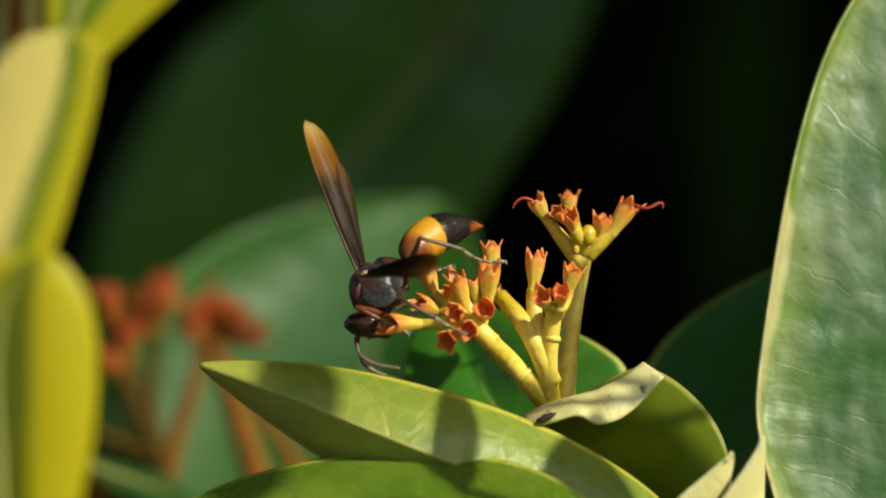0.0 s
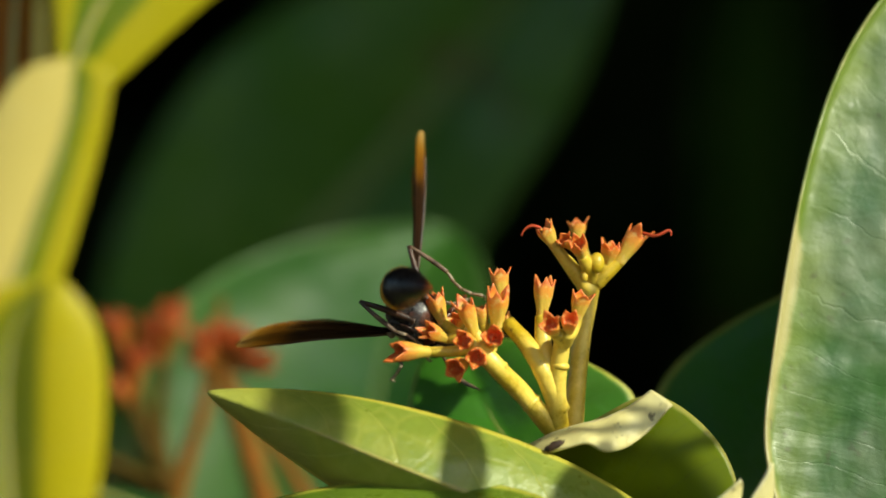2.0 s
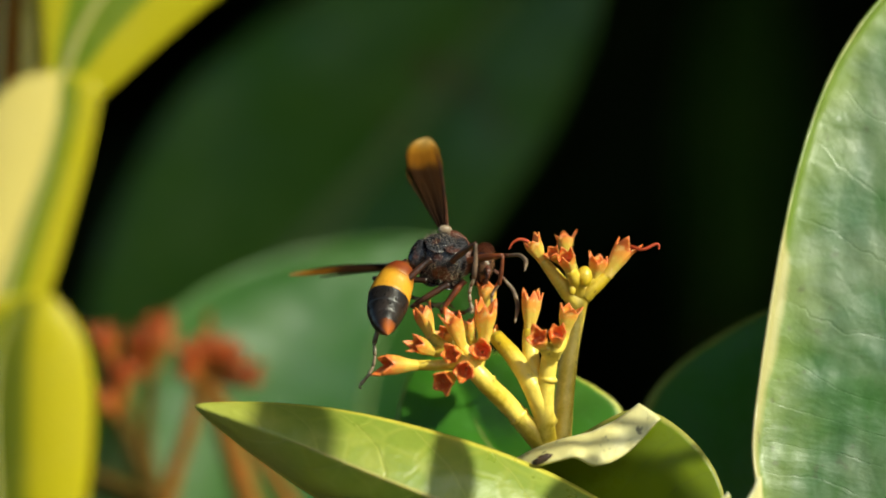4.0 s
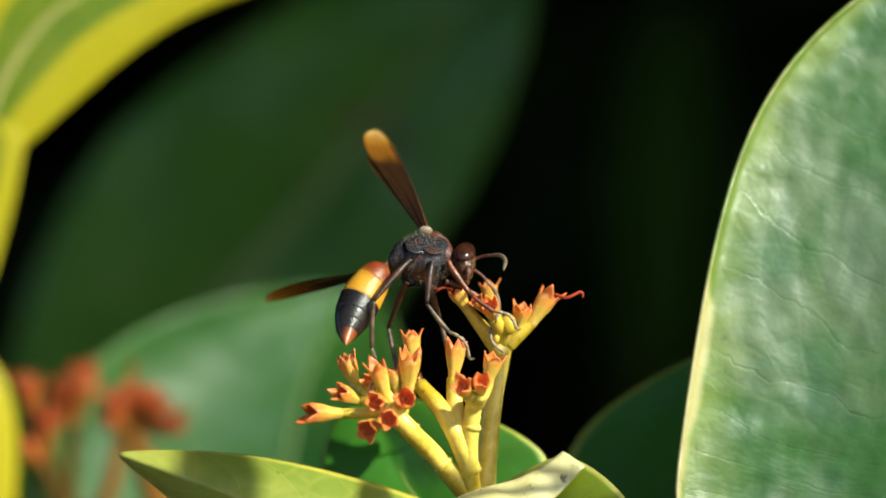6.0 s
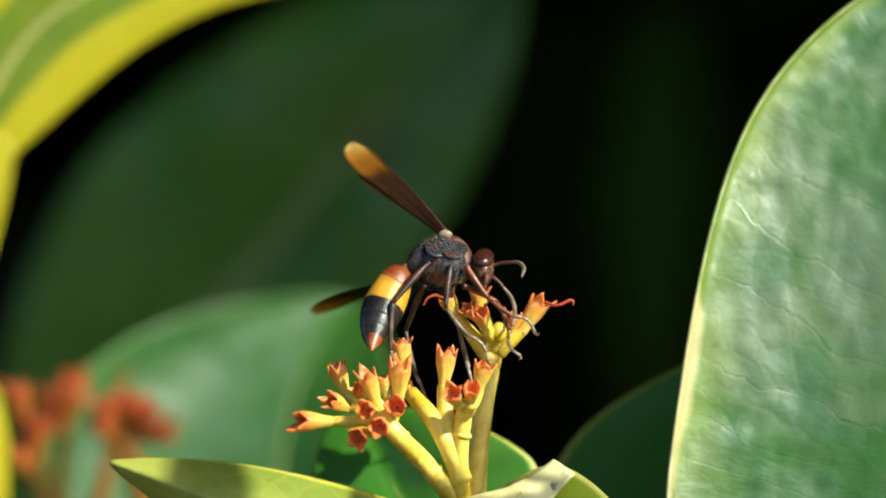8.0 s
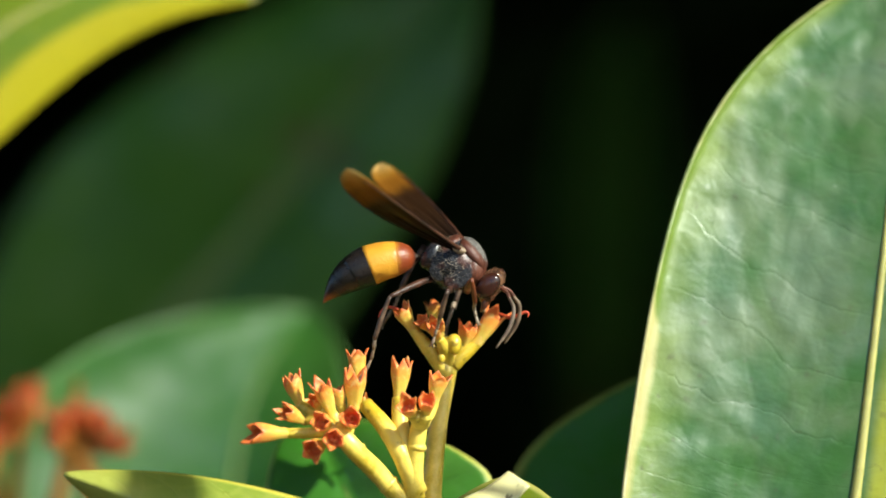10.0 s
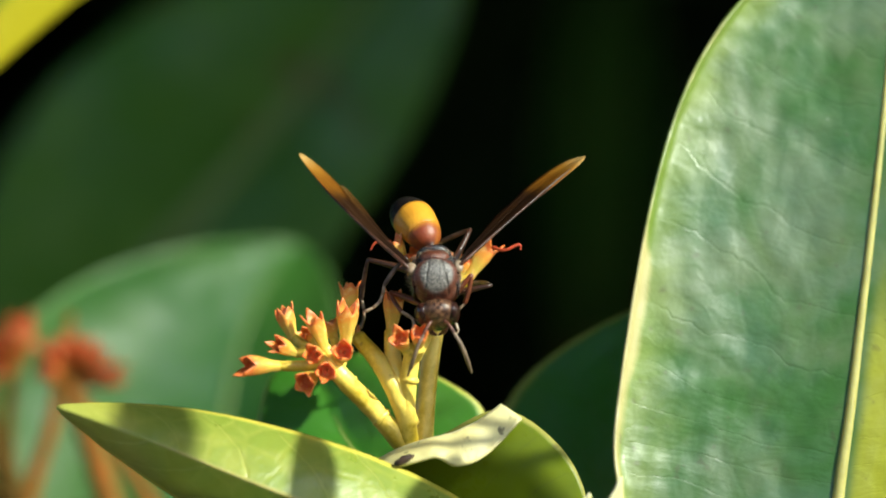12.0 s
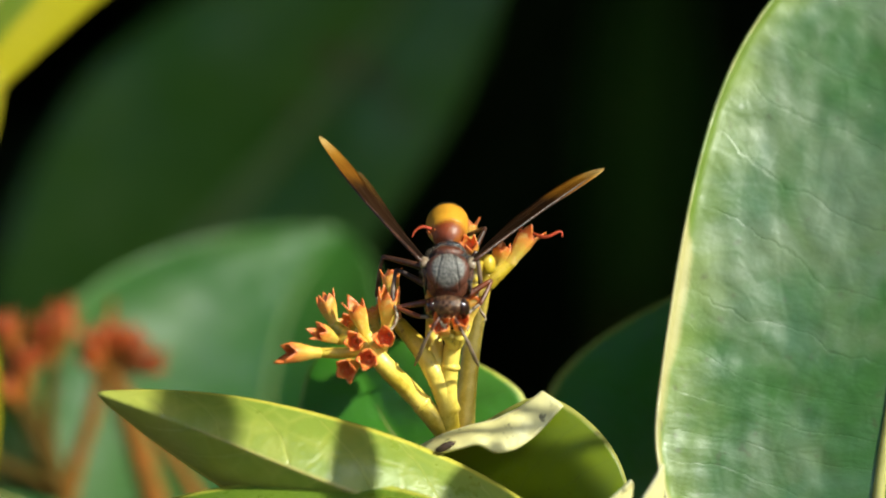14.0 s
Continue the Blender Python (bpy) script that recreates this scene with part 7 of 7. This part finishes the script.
    walk(legs[3][1], [(0.0, pose(0.00470, 0.00000, 0.00000, 0.0, 124.0, 0.0)), (0.5, pose(0.00470, 0.00000, 0.00000, 0.0, 113.0, 0.0)), (0.8, pose(0.00470, 0.00000, 0.00000, 0.0, 115.2, 0.0)), (1.0, pose(0.00470, 0.00000, 0.00000, 0.0, 115.4, 0.0)), (1.2, pose(0.00470, 0.00000, 0.00000, 0.0, 125.8, 0.0)), (1.5, pose(0.00470, 0.00000, 0.00000, 0.0, 121.8, 0.0)), (1.8, pose(0.00470, 0.00000, 0.00000, 0.0, 150.3, 0.0)), (2.0, pose(0.00470, 0.00000, 0.00000, 0.0, 159.4, 0.0)), (2.2, pose(0.00470, 0.00000, 0.00000, 0.0, 132.3, 0.0)), (4.3, pose(0.00470, 0.00000, 0.00000, 0.0, 123.8, 0.0)), (4.6, pose(0.00470, 0.00000, 0.00000, 0.0, 116.8, 0.0)), (5.0, pose(0.00470, 0.00000, 0.00000, 0.0, 47.4, 0.0)), (5.2, pose(0.00470, 0.00000, 0.00000, 0.0, 47.4, 0.0)), (5.5, pose(0.00470, 0.00000, 0.00000, 0.0, 47.4, 0.0)), (6.0, pose(0.00470, 0.00000, 0.00000, 0.0, 47.4, 0.0)), (6.5, pose(0.00470, 0.00000, 0.00000, 0.0, 47.4, 0.0)), (7.0, pose(0.00470, 0.00000, 0.00000, 0.0, 47.4, 0.0)), (7.5, pose(0.00470, 0.00000, 0.00000, 0.0, 47.4, 0.0)), (8.0, pose(0.00470, 0.00000, 0.00000, 0.0, 47.4, 0.0)), (8.5, pose(0.00470, 0.00000, 0.00000, 0.0, 47.4, 0.0)), (8.7, pose(0.00470, 0.00000, 0.00000, 0.0, 47.4, 0.0)), (9.7, pose(0.00470, 0.00000, 0.00000, 0.0, 106.9, 0.0)), (10.8, pose(0.00470, 0.00000, 0.00000, 0.0, 138.9, 0.0)), (11.0, pose(0.00470, 0.00000, 0.00000, 0.0, 119.9, 0.0)), (11.2, pose(0.00470, 0.00000, 0.00000, 0.0, 108.3, 0.0)), (11.5, pose(0.00470, 0.00000, 0.00000, 0.0, 113.0, 0.0)), (12.0, pose(0.00470, 0.00000, 0.00000, 0.0, 119.8, 0.0)), (12.5, pose(0.00470, 0.00000, 0.00000, 0.0, 104.5, 0.0)), (13.0, pose(0.00470, 0.00000, 0.00000, 0.0, 138.9, 0.0)), (13.5, pose(0.00470, 0.00000, 0.00000, 0.0, 124.3, 0.0)), (14.0, pose(0.00470, 0.00000, 0.00000, 0.0, 110.0, 0.0))])
    walk(legs[4][1], [(0.0, pose(0.00620, 0.00000, 0.00000, 0.0, 97.8, 0.0)), (0.5, pose(0.00620, 0.00000, 0.00000, 0.0, 92.2, 0.0)), (0.8, pose(0.00620, 0.00000, 0.00000, 0.0, 103.5, 0.0)), (1.0, pose(0.00620, 0.00000, 0.00000, 0.0, 88.3, 0.0)), (1.2, pose(0.00620, 0.00000, 0.00000, 0.0, 89.4, 0.0)), (1.5, pose(0.00620, 0.00000, 0.00000, 0.0, 85.1, 0.0)), (1.8, pose(0.00620, 0.00000, 0.00000, 0.0, 101.1, 0.0)), (2.0, pose(0.00620, 0.00000, 0.00000, 0.0, 158.9, 0.0)), (2.2, pose(0.00620, 0.00000, 0.00000, 0.0, 102.4, 0.0)), (4.3, pose(0.00620, 0.00000, 0.00000, 0.0, 136.7, 0.0)), (4.6, pose(0.00620, 0.00000, 0.00000, 0.0, 129.4, 0.0)), (5.0, pose(0.00620, 0.00000, 0.00000, 0.0, 49.8, 0.0)), (5.2, pose(0.00620, 0.00000, 0.00000, 0.0, 49.8, 0.0)), (5.5, pose(0.00620, 0.00000, 0.00000, 0.0, 49.8, 0.0)), (6.0, pose(0.00620, 0.00000, 0.00000, 0.0, 49.8, 0.0)), (6.5, pose(0.00620, 0.00000, 0.00000, 0.0, 49.8, 0.0)), (7.0, pose(0.00620, 0.00000, 0.00000, 0.0, 49.8, 0.0)), (7.5, pose(0.00620, 0.00000, 0.00000, 0.0, 49.8, 0.0)), (8.0, pose(0.00620, 0.00000, 0.00000, 0.0, 49.8, 0.0)), (8.5, pose(0.00620, 0.00000, 0.00000, 0.0, 49.8, 0.0)), (8.7, pose(0.00620, 0.00000, 0.00000, 0.0, 49.8, 0.0)), (9.7, pose(0.00620, 0.00000, 0.00000, 0.0, 113.6, 0.0)), (10.8, pose(0.00620, 0.00000, 0.00000, 0.0, 95.7, 0.0)), (11.0, pose(0.00620, 0.00000, 0.00000, 0.0, 95.7, 0.0)), (11.2, pose(0.00620, 0.00000, 0.00000, 0.0, 95.7, 0.0)), (11.5, pose(0.00620, 0.00000, 0.00000, 0.0, 93.2, 0.0)), (12.0, pose(0.00620, 0.00000, 0.00000, 0.0, 93.2, 0.0)), (12.5, pose(0.00620, 0.00000, 0.00000, 0.0, 93.2, 0.0)), (13.0, pose(0.00620, 0.00000, 0.00000, 0.0, 93.2, 0.0)), (13.5, pose(0.00620, 0.00000, 0.00000, 0.0, 93.2, 0.0)), (14.0, pose(0.00620, 0.00000, 0.00000, 0.0, 93.2, 0.0))])
    walk(legs[5][1], [(0.0, pose(0.00620, 0.00000, 0.00000, 0.0, 143.9, 0.0)), (0.5, pose(0.00620, 0.00000, 0.00000, 0.0, 134.2, 0.0)), (0.8, pose(0.00620, 0.00000, 0.00000, 0.0, 135.3, 0.0)), (1.0, pose(0.00620, 0.00000, 0.00000, 0.0, 123.8, 0.0)), (1.2, pose(0.00620, 0.00000, 0.00000, 0.0, 123.8, 0.0)), (1.5, pose(0.00620, 0.00000, 0.00000, 0.0, 123.3, 0.0)), (1.8, pose(0.00620, 0.00000, 0.00000, 0.0, 138.7, 0.0)), (2.0, pose(0.00620, 0.00000, 0.00000, 0.0, 142.7, 0.0)), (2.2, pose(0.00620, 0.00000, 0.00000, 0.0, 118.6, 0.0)), (3.25, pose(0.00620, 0.00000, 0.00000, 0.0, 69.5, 0.0)), (4.3, pose(0.00620, 0.00000, 0.00000, 0.0, 20.4, 0.0)), (4.6, pose(0.00620, 0.00000, 0.00000, 0.0, 20.4, 0.0)), (5.0, pose(0.00620, 0.00000, 0.00000, 0.0, 46.2, 0.0)), (5.2, pose(0.00620, 0.00000, 0.00000, 0.0, 46.2, 0.0)), (5.5, pose(0.00620, 0.00000, 0.00000, 0.0, 46.2, 0.0)), (6.0, pose(0.00620, 0.00000, 0.00000, 0.0, 46.2, 0.0)), (6.5, pose(0.00620, 0.00000, 0.00000, 0.0, 46.2, 0.0)), (7.0, pose(0.00620, 0.00000, 0.00000, 0.0, 46.2, 0.0)), (7.5, pose(0.00620, 0.00000, 0.00000, 0.0, 46.2, 0.0)), (8.0, pose(0.00620, 0.00000, 0.00000, 0.0, 46.2, 0.0)), (8.5, pose(0.00620, 0.00000, 0.00000, 0.0, 46.2, 0.0)), (8.7, pose(0.00620, 0.00000, 0.00000, 0.0, 46.2, 0.0)), (9.7, pose(0.00620, 0.00000, 0.00000, 0.0, 62.2, 0.0)), (10.8, pose(0.00620, 0.00000, 0.00000, 0.0, 103.9, 0.0)), (11.0, pose(0.00620, 0.00000, 0.00000, 0.0, 121.6, 0.0)), (11.2, pose(0.00620, 0.00000, 0.00000, 0.0, 144.1, 0.0)), (11.5, pose(0.00620, 0.00000, 0.00000, 0.0, 86.3, 0.0)), (12.0, pose(0.00620, 0.00000, 0.00000, 0.0, 86.3, 0.0)), (12.5, pose(0.00620, 0.00000, 0.00000, 0.0, 86.3, 0.0)), (13.0, pose(0.00620, 0.00000, 0.00000, 0.0, 86.3, 0.0)), (13.5, pose(0.00620, 0.00000, 0.00000, 0.0, 86.3, 0.0)), (14.0, pose(0.00620, 0.00000, 0.00000, 0.0, 86.3, 0.0))])


motions()
